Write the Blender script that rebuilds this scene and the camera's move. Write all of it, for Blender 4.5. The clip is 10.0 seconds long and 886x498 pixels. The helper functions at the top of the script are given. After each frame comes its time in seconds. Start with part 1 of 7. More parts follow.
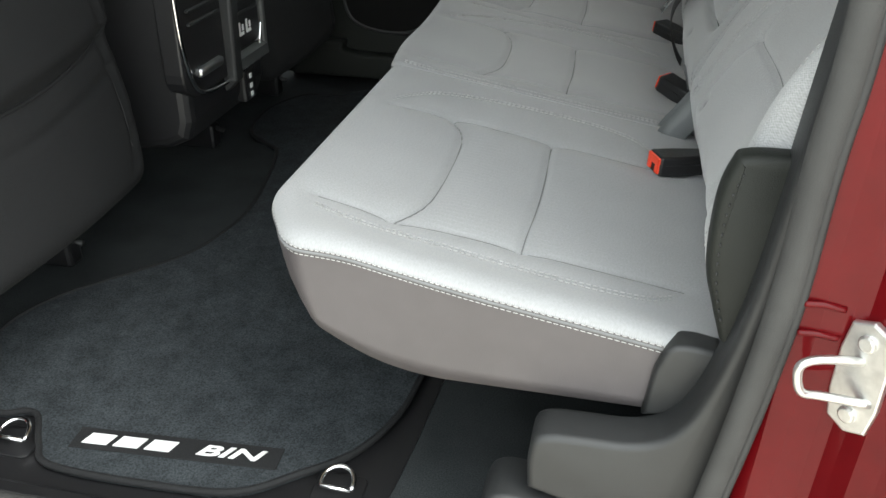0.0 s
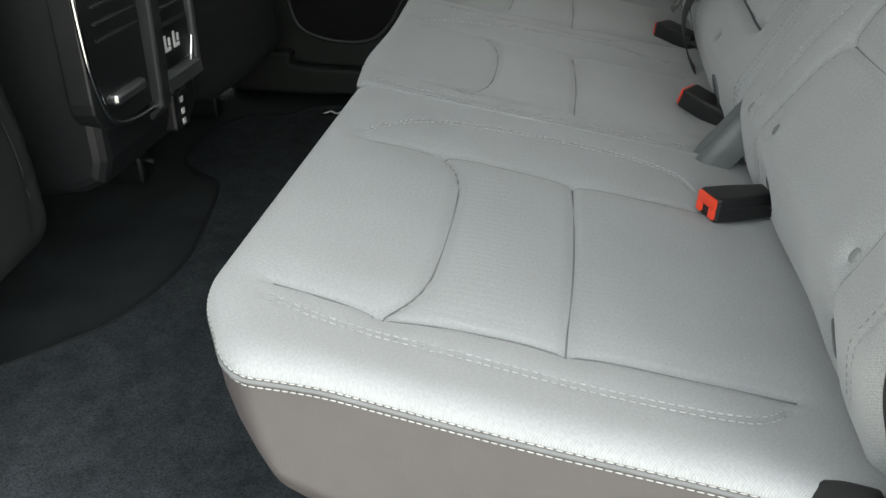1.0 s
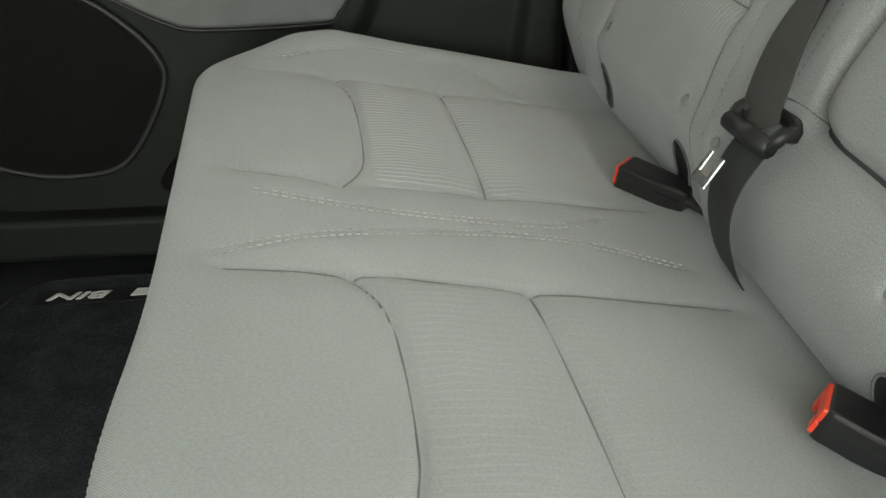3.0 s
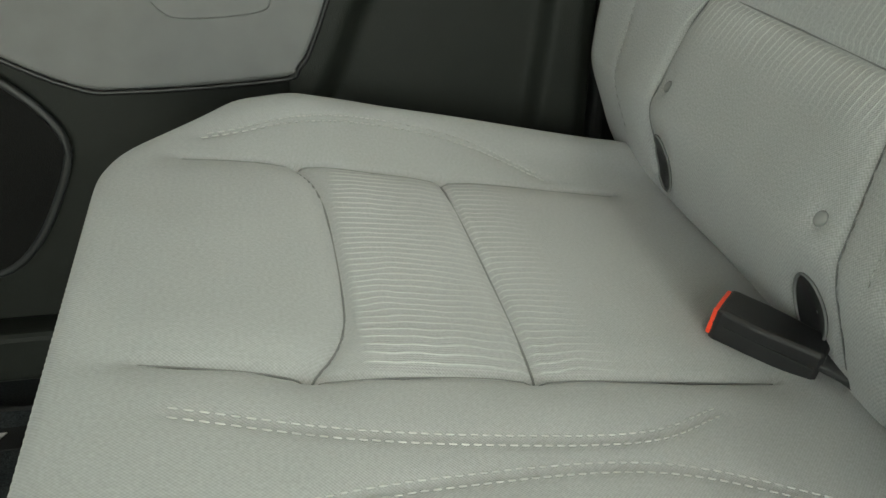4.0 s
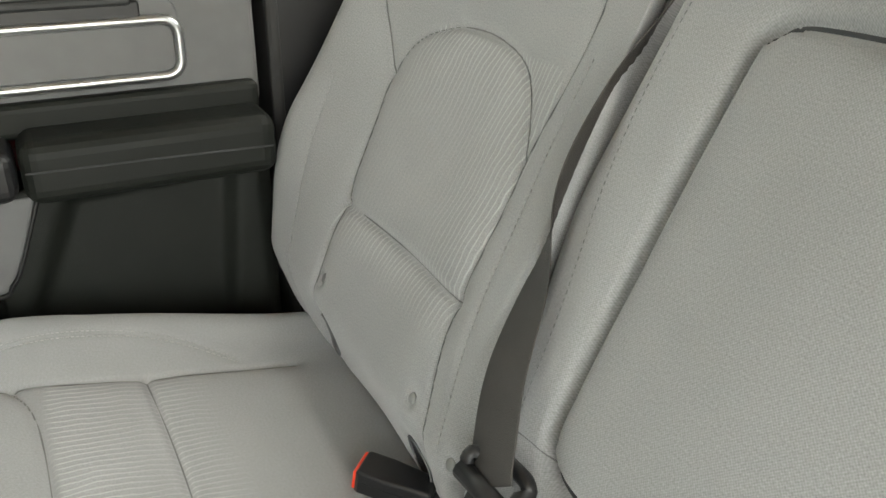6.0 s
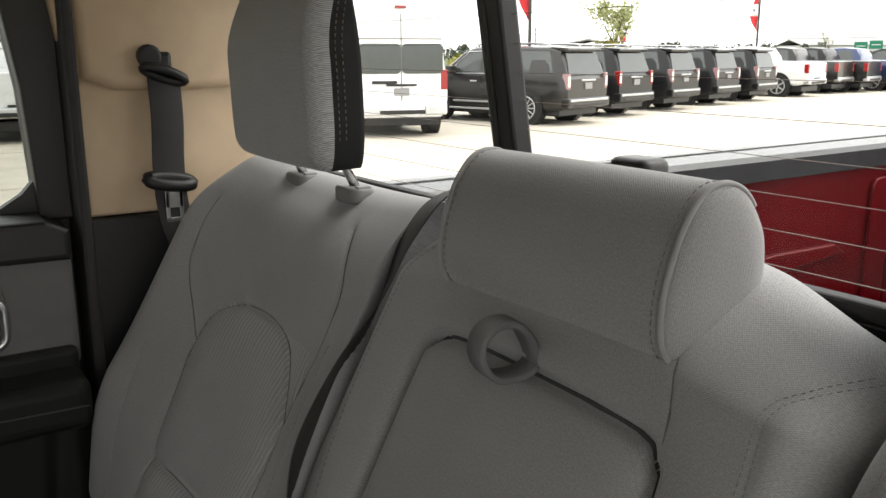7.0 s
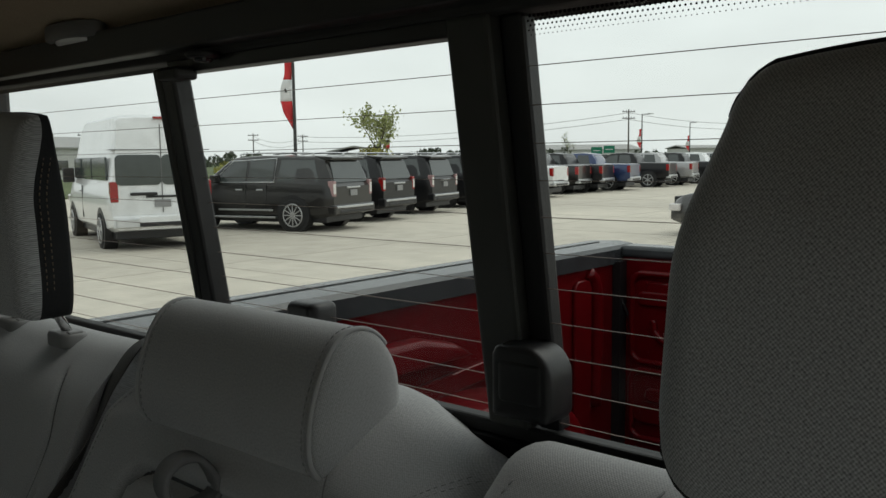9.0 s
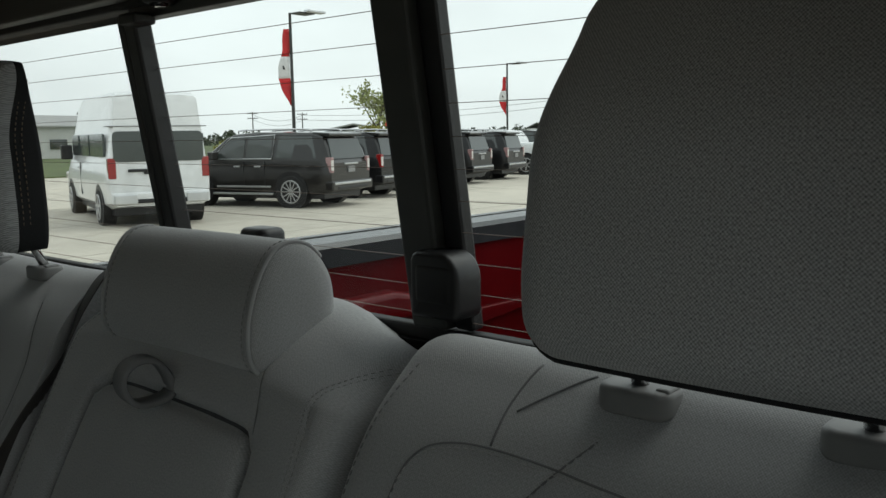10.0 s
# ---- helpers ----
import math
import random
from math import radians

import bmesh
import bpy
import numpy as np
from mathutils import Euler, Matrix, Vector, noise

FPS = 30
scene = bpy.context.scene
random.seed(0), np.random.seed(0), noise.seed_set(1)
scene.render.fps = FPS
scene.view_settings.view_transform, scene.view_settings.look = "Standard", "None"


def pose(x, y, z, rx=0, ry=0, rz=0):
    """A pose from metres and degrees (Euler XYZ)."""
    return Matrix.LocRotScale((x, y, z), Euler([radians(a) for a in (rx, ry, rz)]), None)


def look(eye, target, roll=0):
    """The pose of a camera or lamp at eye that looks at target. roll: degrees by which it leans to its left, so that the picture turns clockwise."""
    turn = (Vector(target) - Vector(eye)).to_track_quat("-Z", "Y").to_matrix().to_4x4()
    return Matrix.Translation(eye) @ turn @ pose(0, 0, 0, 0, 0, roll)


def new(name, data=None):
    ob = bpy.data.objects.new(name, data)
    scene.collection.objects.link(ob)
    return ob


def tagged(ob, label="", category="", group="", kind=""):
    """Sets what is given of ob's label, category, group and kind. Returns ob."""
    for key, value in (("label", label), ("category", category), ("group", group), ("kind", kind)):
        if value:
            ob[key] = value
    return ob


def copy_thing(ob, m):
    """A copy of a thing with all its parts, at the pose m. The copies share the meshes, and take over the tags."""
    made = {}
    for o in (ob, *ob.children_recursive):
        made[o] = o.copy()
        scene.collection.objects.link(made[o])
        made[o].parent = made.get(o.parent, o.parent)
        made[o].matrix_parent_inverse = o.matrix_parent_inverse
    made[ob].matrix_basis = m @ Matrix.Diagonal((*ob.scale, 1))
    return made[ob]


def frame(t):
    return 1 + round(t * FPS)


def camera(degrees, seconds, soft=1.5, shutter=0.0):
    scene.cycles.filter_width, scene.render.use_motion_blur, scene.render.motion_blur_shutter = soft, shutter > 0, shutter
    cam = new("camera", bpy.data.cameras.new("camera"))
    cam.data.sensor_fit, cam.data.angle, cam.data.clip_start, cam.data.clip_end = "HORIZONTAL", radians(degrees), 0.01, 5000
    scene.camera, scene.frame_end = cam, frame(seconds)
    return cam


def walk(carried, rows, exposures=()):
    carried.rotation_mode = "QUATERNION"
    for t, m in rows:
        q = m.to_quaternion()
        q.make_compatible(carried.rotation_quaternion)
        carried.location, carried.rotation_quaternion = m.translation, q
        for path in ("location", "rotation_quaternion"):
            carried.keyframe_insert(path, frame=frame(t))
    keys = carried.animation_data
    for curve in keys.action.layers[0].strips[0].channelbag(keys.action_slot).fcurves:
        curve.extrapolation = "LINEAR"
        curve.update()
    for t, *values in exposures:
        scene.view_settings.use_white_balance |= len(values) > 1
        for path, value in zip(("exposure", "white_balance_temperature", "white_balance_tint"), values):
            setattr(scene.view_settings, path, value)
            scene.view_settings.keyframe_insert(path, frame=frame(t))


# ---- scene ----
cam = camera(55.2, 10.0)
PATH = [
    (0, (0.498, -0.681, 0.786), (0.125, 1.028, -0.184), 0.4),
    (0.5, (0.441, -0.536, 0.739), (0.096, 1.189, -0.214), 0.0),
    (1, (0.396, -0.42, 0.721), (0.135, 1.315, -0.24), 0.0),
    (1.5, (0.333, -0.259, 0.696), (0.292, 1.495, -0.264), 1.9),
    (2, (0.264, -0.11, 0.666), (0.374, 1.647, -0.284), 1.8),
    (2.5, (0.252, 0.139, 0.672), (0.45, 1.88, -0.293), 1.2),
    (3, (0.255, 0.366, 0.706), (0.488, 2.093, -0.275), 0.5),
    (3.2, (0.251, 0.438, 0.701), (0.485, 2.172, -0.267), 0.4),
    (4.3, (0.269, 0.731, 0.681), (0.651, 2.431, -0.3), 0.7),
    (4.5, (0.28, 0.736, 0.683), (0.714, 2.431, -0.284), 0.8),
    (5, (0.31, 0.701, 0.737), (0.93, 2.355, -0.2), 1.3),
    (5.2, (0.315, 0.681, 0.77), (0.986, 2.315, -0.167), 1.1),
    (6.3, (0.335, 0.456, 0.945), (1.22, 2.091, 0.208), 0.1),
    (6.5, (0.337, 0.404, 0.983), (1.29, 2.044, 0.351), -0.0),
    (7, (0.381, 0.319, 1.048), (1.473, 1.933, 0.599), -0.1),
    (7.5, (0.39, 0.243, 1.092), (1.649, 1.765, 0.775), -0.9),
    (8, (0.407, 0.193, 1.098), (1.798, 1.612, 0.872), -0.8),
    (8.5, (0.397, 0.169, 1.099), (1.876, 1.503, 0.914), -0.7),
    (9, (0.37, 0.159, 1.108), (1.879, 1.454, 0.895), -0.7),
    (9.5, (0.358, 0.151, 1.097), (1.867, 1.442, 0.862), -0.7),
    (10, (0.347, 0.043, 1.059), (1.85, 1.336, 0.795), -0.9),
]
EXPOSURES = [(0, 2.62, 6450, 5), (1, 2.55, 6450, 4), (1.5, 2.6, 6500, 3), (2, 2.75, 6550, 2), (2.5, 3.1, 6750, 0), (3.2, 3.45, 6900, -2), (4.5, 3.75, 6950, -5), (5.2, 3.7, 6950, -3), (6.3, 4.0, 6950, 10), (6.5, 3.58, 6950, 12), (7, 1.95, 6900, 12), (7.5, 0.85, 6900, 9), (8.2, 0.32, 6600, 4), (9.3, 0.35, 6500, 3), (10, 0.5, 6350, 2)]
walk(cam, [(t, look(eye, target, roll)) for t, eye, target, roll in PATH], EXPOSURES)

# ---- world and light: bright overcast day ----
world = bpy.data.worlds.new("world")
scene.world = world
world.use_nodes = True
wn, wl = world.node_tree.nodes, world.node_tree.links
sky = wn.new("ShaderNodeTexSky")
sky.sky_type, sky.sun_disc = "NISHITA", False
sky.sun_elevation, sky.sun_rotation = radians(55), radians(117)
sky.air_density, sky.dust_density = 1.0, 4.0
cover, veil, cloud = wn.new("ShaderNodeMix"), wn.new("ShaderNodeMapRange"), wn.new("ShaderNodeTexNoise")
coord, flat = wn.new("ShaderNodeTexCoord"), wn.new("ShaderNodeMapping")
flat.inputs["Scale"].default_value = (1.0, 1.0, 3.5)
cloud.inputs["Scale"].default_value, cloud.inputs["Detail"].default_value = 2.6, 5
wl.new(coord.outputs["Generated"], flat.inputs[0])
wl.new(flat.outputs[0], cloud.inputs["Vector"])
veil.inputs["From Min"].default_value, veil.inputs["From Max"].default_value = 0.35, 0.7
veil.inputs["To Min"].default_value, veil.inputs["To Max"].default_value = 8.6, 7.2
wl.new(cloud.outputs[0], veil.inputs["Value"])
grey = wn.new("ShaderNodeVectorMath")
grey.operation = "SCALE"
grey.inputs[0].default_value = (0.975, 1.0, 1.015)
wl.new(veil.outputs[0], grey.inputs["Scale"])
cover.data_type = "RGBA"
cover.inputs[0].default_value = 0.93
wl.new(sky.outputs[0], cover.inputs[6])
wl.new(grey.outputs[0], cover.inputs[7])
wl.new(cover.outputs[2], wn["Background"].inputs[0])
wn["Background"].inputs[1].default_value = 0.1
sun = new("sun", bpy.data.lights.new("sun", "SUN"))
sun.data.energy, sun.data.angle, sun.data.color = 0.55, radians(35), (1.0, 0.97, 0.93)
sun.matrix_world = look((0, 0, 0), (-0.48, 0.25, -0.78))

# ---- building helpers ----
def thing(name, label="", category="", group="", kind=""):
    ob = new(name)
    ob.empty_display_size = 0.05
    return tagged(ob, label, category, group, kind)


def mesh_part(name, verts, faces, material, parent=None, label="", smooth=True, index=None):
    me = bpy.data.meshes.new(name)
    me.from_pydata(verts, [], faces)
    for m in material if isinstance(material, (list, tuple)) else [material]:
        me.materials.append(m)
    me.polygons.foreach_set("use_smooth", [smooth] * len(me.polygons))
    if index is not None:
        me.polygons.foreach_set("material_index", index)
    me.update()
    ob = new(name, me)
    ob.parent = parent
    if label:
        ob["label"] = label
    return ob


def part(name, bm, material, parent=None, label="", smooth=False):
    """Links a bmesh as one mesh object under a thing or a part."""
    me = bpy.data.meshes.new(name)
    bm.normal_update()
    bm.to_mesh(me)
    bm.free()
    for m in material if isinstance(material, (list, tuple)) else [material]:
        me.materials.append(m)
    if smooth:
        me.polygons.foreach_set("use_smooth", [True] * len(me.polygons))
    ob = new(name, me)
    ob.parent = parent
    if label:
        ob["label"] = label
    return ob


def box(x0, x1, y0, y1, z0, z1, bevel=0.0, seg=2, m=None):
    bm = bmesh.new()
    bmesh.ops.create_cube(bm, size=1)
    for v in bm.verts:
        v.co = Vector((x0 + (v.co.x + 0.5) * (x1 - x0), y0 + (v.co.y + 0.5) * (y1 - y0), z0 + (v.co.z + 0.5) * (z1 - z0)))
    if bevel:
        bmesh.ops.bevel(bm, geom=bm.edges[:], offset=bevel, segments=seg, affect="EDGES", profile=0.5)
    if m is not None:
        bmesh.ops.transform(bm, matrix=m, verts=bm.verts[:])
    return bm


def join(*bms):
    out = bmesh.new()
    for b in bms:
        me = bpy.data.meshes.new("tmp")
        b.to_mesh(me)
        b.free()
        out.from_mesh(me)
        bpy.data.meshes.remove(me)
    return out


def cyl(p, q, r, r2=None, seg=16, bevel=0.0):
    """A cylinder or cone between two points."""
    p, q = Vector(p), Vector(q)
    bm = bmesh.new()
    bmesh.ops.create_cone(bm, cap_ends=True, segments=seg, radius1=r, radius2=r if r2 is None else r2, depth=(q - p).length)
    if bevel:
        es = [e for e in bm.edges if len(e.link_faces) == 2 and any(len(f.verts) > 4 for f in e.link_faces)]
        bmesh.ops.bevel(bm, geom=es, offset=bevel, segments=2, affect="EDGES", profile=0.5)
    turn = (q - p).to_track_quat("Z", "Y").to_matrix().to_4x4()
    bmesh.ops.transform(bm, matrix=Matrix.Translation((p + q) / 2) @ turn, verts=bm.verts[:])
    return bm


def prism(points, axis, a, b, bevel=0.0, seg=2):
    """A flat outline, given in the two other axes in xyz order, drawn out from a to b along an axis."""
    bm = bmesh.new()
    put = {"x": lambda p, d: (d, p[0], p[1]), "y": lambda p, d: (p[0], d, p[1]), "z": lambda p, d: (p[0], p[1], d)}[axis]
    lo, hi = [bm.verts.new(put(p, a)) for p in points], [bm.verts.new(put(p, b)) for p in points]
    n = len(points)
    bm.faces.new(lo), bm.faces.new(hi[::-1])
    for i in range(n):
        bm.faces.new((lo[i], hi[i], hi[(i + 1) % n], lo[(i + 1) % n]))
    bmesh.ops.recalc_face_normals(bm, faces=bm.faces[:])
    if bevel:
        es = [e for e in bm.edges if any(len(f.verts) == n and n > 4 or f in () for f in e.link_faces)] if n > 4 else bm.edges[:]
        bmesh.ops.bevel(bm, geom=es, offset=bevel, segments=seg, affect="EDGES", profile=0.5)
    return bm


def round_rect(x0, x1, y0, y1, r, n=5):
    pts = []
    for cx, cy, a0 in ((x1 - r, y1 - r, 0), (x0 + r, y1 - r, 90), (x0 + r, y0 + r, 180), (x1 - r, y0 + r, 270)):
        pts += [(cx + r * math.cos(radians(a0 + 90 * i / n)), cy + r * math.sin(radians(a0 + 90 * i / n))) for i in range(n + 1)]
    return pts


def smooth_line(points, n=8, closed=False):
    """A Catmull-Rom line through the points."""
    P = [np.array(p, float) for p in points]
    k, out = len(P), []
    for i in range(k if closed else k - 1):
        if closed:
            a, b, c, d = P[i - 1], P[i], P[(i + 1) % k], P[(i + 2) % k]
        else:
            b, c = P[i], P[i + 1]
            a, d = P[i - 1] if i else 2 * b - c, P[i + 2] if i + 2 < k else 2 * c - b
        for j in range(n):
            t = j / n
            out.append(0.5 * (2 * b + (c - a) * t + (2 * a - 5 * b + 4 * c - d) * t * t + (3 * b - a - 3 * c + d) * t**3))
    if not closed:
        out.append(P[-1])
    return np.array(out)


def tube(points, r, seg=8, closed=False, flat=1.0, up=None):
    """Vertices and faces of a tube along 3D points; flat squeezes it across the way up."""
    P = np.asarray(points, float)
    n = len(P)
    T = np.roll(P, -1, 0) - np.roll(P, 1, 0) if closed else np.gradient(P, axis=0)
    T /= np.linalg.norm(T, axis=1)[:, None] + 1e-12
    ref = np.array(up if up is not None else (0.13, 0.21, 0.97))
    A = np.cross(T, ref)
    A /= np.linalg.norm(A, axis=1)[:, None] + 1e-12
    B = np.cross(A, T)
    rr = np.broadcast_to(np.asarray(r, float), (n,))[:, None]
    verts = []
    for k in range(seg):
        w = 2 * math.pi * k / seg
        verts.append(P + rr * (math.cos(w) * A + flat * math.sin(w) * B))
    V = np.stack(verts, 1).reshape(-1, 3)
    faces = []
    for i in range(n if closed else n - 1):
        for k in range(seg):
            a, b = i * seg + k, i * seg + (k + 1) % seg
            c, d = ((i + 1) % n) * seg + (k + 1) % seg, ((i + 1) % n) * seg + k
            faces.append((a, b, c, d))
    if not closed:
        faces += [tuple(range(seg))[::-1], tuple((n - 1) * seg + k for k in range(seg))]
    return V.tolist(), faces


def strip(points, width, thick, side):
    """Webbing: a flat band along 3D points; side: the way across it, one vector or one for each point."""
    P = np.asarray(points, float)
    S = np.broadcast_to(np.asarray(side, float), P.shape).copy()
    T = np.gradient(P, axis=0)
    T /= np.linalg.norm(T, axis=1)[:, None]
    S -= (S * T).sum(1)[:, None] * T
    S /= np.linalg.norm(S, axis=1)[:, None]
    N = np.cross(T, S)
    prof = [(-0.5, 0.2), (-0.47, 0.5), (0.47, 0.5), (0.5, 0.2), (0.5, -0.2), (0.47, -0.5), (-0.47, -0.5), (-0.5, -0.2)]
    V = np.stack([P + a * width * S + b * thick * N for a, b in prof], 1)
    n, k = len(P), len(prof)
    faces = [(i * k + j, i * k + (j + 1) % k, (i + 1) * k + (j + 1) % k, (i + 1) * k + j) for i in range(n - 1) for j in range(k)]
    faces += [tuple(range(k))[::-1], tuple((n - 1) * k + j for j in range(k))]
    return V.reshape(-1, 3).tolist(), faces


def along(line, step):
    """Points at even steps along a line of points."""
    L = np.asarray(line, float)
    d = np.r_[0, np.cumsum(np.linalg.norm(np.diff(L, axis=0), axis=1))]
    s = np.linspace(0, d[-1], max(2, int(d[-1] / step)))
    return np.stack([np.interp(s, d, L[:, i]) for i in range(L.shape[1])], 1)


def near_line(U, V, line):
    """The distance of points to a line in the plane."""
    best = np.full(U.shape, 9.0)
    L = np.asarray(line, float)
    for (a, b), (c, d) in zip(L[:-1], L[1:]):
        dx, dy = c - a, d - b
        s = np.clip(((U - a) * dx + (V - b) * dy) / (dx * dx + dy * dy + 1e-12), 0, 1)
        best = np.minimum(best, np.hypot(U - a - s * dx, V - b - s * dy))
    return best


def step(a, b, x):
    t = np.clip((np.asarray(x, float) - a) / (b - a), 0, 1)
    return t * t * (3 - 2 * t)


class Pad:
    """A padded panel: a sheet with rolled rims over u0..u1 by v0..v1 (metres), top(U, V) its height, place(U, V, W) its way into
    the world, base its depth, seams lines of (points, depth, width, pillow)."""

    def __init__(self, u0, u1, v0, v1, r, h, top, place, base, seams=(), rh=None, outline=None, rl=None, rr=None):
        self.rl, self.rr = rl or r, rr or r
        self.b, self.r, self.rh, self.h, self.top, self.place, self.base = (u0, u1, v0, v1), r, rh or r, h, top, place, base
        self.outline = outline or (lambda U, V: (U, V))
        self.seams = [(np.asarray(p, float), d, w, pl) for p, d, w, pl in seams]

    def height(self, U, V):
        u0, u1, v0, v1 = self.b
        kx = np.minimum(U - (u0 + self.rl), 0) / self.rl + np.maximum(U - (u1 - self.rr), 0) / self.rr
        ky = (V - np.clip(V, v0 + self.r, v1 - self.r)) / self.r
        k = np.clip(np.hypot(kx, ky), 0, 1)
        W = self.top(U, V) - self.rh * (1 - np.sqrt(1 - k * k))
        soft = 1 - k**2
        for line, depth, width, pillow in self.seams:
            d = near_line(U, V, line)
            W = W - soft * depth * np.exp(-((d / width) ** 2)) - soft * pillow * np.exp(-((d / 0.022) ** 2))
        return W

    def at(self, U, V, lift=0.0):
        U, V = np.asarray(U, float), np.asarray(V, float)
        a, b = self.outline(U, V)
        return np.stack(self.place(a, b, self.height(U, V) + lift), -1)

    def build(self, name, materials, parent, label="", walls=1, pick=None, rib=None, wall_pull=None):
        u0, u1, v0, v1 = self.b
        h, r = self.h, self.r
        q = np.sin(np.linspace(0, math.pi / 2, 7))
        rl, rr = self.rl, self.rr
        ui = np.linspace(u0 + rl, u1 - rr, max(3, int((u1 - u0 - rl - rr) / h)))
        vi = np.linspace(v0 + r, v1 - r, max(3, int((v1 - v0 - 2 * r) / h)))
        A = np.r_[u0 + rl - rl * q[::-1], ui[1:-1], u1 - rr + rr * q]
        B = np.r_[v0 + r - r * q[::-1], vi[1:-1], v1 - r + r * q]
        U, V = np.meshgrid(A, B, indexing="ij")
        ci, cj = np.clip(U, u0 + rl, u1 - rr), np.clip(V, v0 + r, v1 - r)
        ku = np.where(U < ci, rl, rr)
        kx, ky = (U - ci) / ku, (V - cj) / r
        U, V = ci + ku * kx * np.sqrt(1 - ky * ky / 2), cj + r * ky * np.sqrt(1 - kx * kx / 2)
        W = self.height(U, V)
        nu, nv = U.shape
        idx = np.arange(nu * nv).reshape(nu, nv)
        quads = np.stack([idx[:-1, :-1], idx[1:, :-1], idx[1:, 1:], idx[:-1, 1:]], -1).reshape(-1, 4)
        loop = np.r_[idx[:-1, 0], idx[-1, :-1], idx[:0:-1, -1], idx[0, :0:-1]]
        uf, vf, wf = U.ravel(), V.ravel(), W.ravel()
        us, vs, ws = [uf], [vf], [wf]
        faces = [tuple(f) for f in quads.tolist()]
        mats = [0] * len(faces)
        if pick is not None:
            mats = pick(uf[quads].mean(1), vf[quads].mean(1)).astype(int).tolist()
        prev, count, n = loop, nu * nv, len(loop)
        bu, bv, bw = uf[loop], vf[loop], wf[loop]
        base = self.base(bu, bv) if callable(self.base) else np.full(n, self.base)
        for s in (0.12, 0.35, 0.6, 0.85, 1.0):
            pu, pv = wall_pull(bu, bv, s) if wall_pull else (0, 0)
            us.append(bu + pu), vs.append(bv + pv), ws.append(bw + (base - bw) * s)
            cur = np.arange(count, count + n)
            count += n
            for i in range(n):
                j = (i + 1) % n
                faces.append((int(prev[i]), int(cur[i]), int(cur[j]), int(prev[j])))
                mats.append(walls)
            prev = cur
        faces.append(tuple(int(i) for i in prev[::-1]))
        mats.append(walls)
        us, vs, ws = np.concatenate(us), np.concatenate(vs), np.concatenate(ws)
        a, b = self.outline(us, vs)
        P = np.stack(self.place(a, b, ws), -1)
        ob = mesh_part(name, P.tolist(), faces, materials, parent, label, True, mats)
        me = ob.data
        lv = np.empty(len(me.loops), int)
        me.loops.foreach_get("vertex_index", lv)
        me.uv_layers.new(name="cloth").data.foreach_set("uv", np.stack([us, vs], 1)[lv].ravel())
        col = me.attributes.new("rib", "FLOAT", "POINT")
        col.data.foreach_set("value", (rib(us, vs) if rib else np.zeros(len(us))).astype(float))
        bm = bmesh.new()
        bm.from_mesh(me)
        bmesh.ops.recalc_face_normals(bm, faces=bm.faces[:])
        bm.to_mesh(me)
        bm.free()
        return ob

    def seam(self, line, parent, material, r=0.0011, lift=0.0, name="seam"):
        L = along(line, 0.004)
        return mesh_part(name, *tube(self.at(L[:, 0], L[:, 1], lift), r, 6), material, parent)

    def stitches(self, line, parent, material, length=0.0045, gap=0.003, r=0.0007, lift=0.0006, name="stitching"):
        L = along(line, 0.0005)
        d = np.r_[0, np.cumsum(np.linalg.norm(np.diff(L, axis=0), axis=1))]
        V, F, s = [], [], 0.0
        while s + length < d[-1]:
            t = s + length * np.array([0, 0.2, 0.8, 1.0])
            P = self.at(np.interp(t, d, L[:, 0]), np.interp(t, d, L[:, 1]), lift)
            v, f = tube(P, np.array([0.4, 1, 1, 0.4]) * r, 5)
            F += [tuple(i + len(V) for i in q) for q in f]
            V += v
            s += length + gap
        return mesh_part(name, V, F, material, parent)


def text_part(name, body, size, m, material, parent, depth=0.0012, bold=0.0, shear=0.0, stretch=1.0, label=""):
    cu = bpy.data.curves.new(name, "FONT")
    cu.body, cu.size, cu.extrude, cu.offset, cu.shear = body, size, depth, bold, shear
    cu.align_x, cu.align_y = "CENTER", "CENTER"
    tmp = bpy.data.objects.new(name, cu)
    scene.collection.objects.link(tmp)
    me = bpy.data.meshes.new_from_object(tmp.evaluated_get(bpy.context.evaluated_depsgraph_get()))
    bpy.data.objects.remove(tmp)
    me.transform(m @ Matrix.Diagonal((stretch, 1, 1, 1)))
    me.materials.clear()
    me.materials.append(material)
    ob = new(name, me)
    ob.parent = parent
    if label:
        ob["label"] = label
    return ob

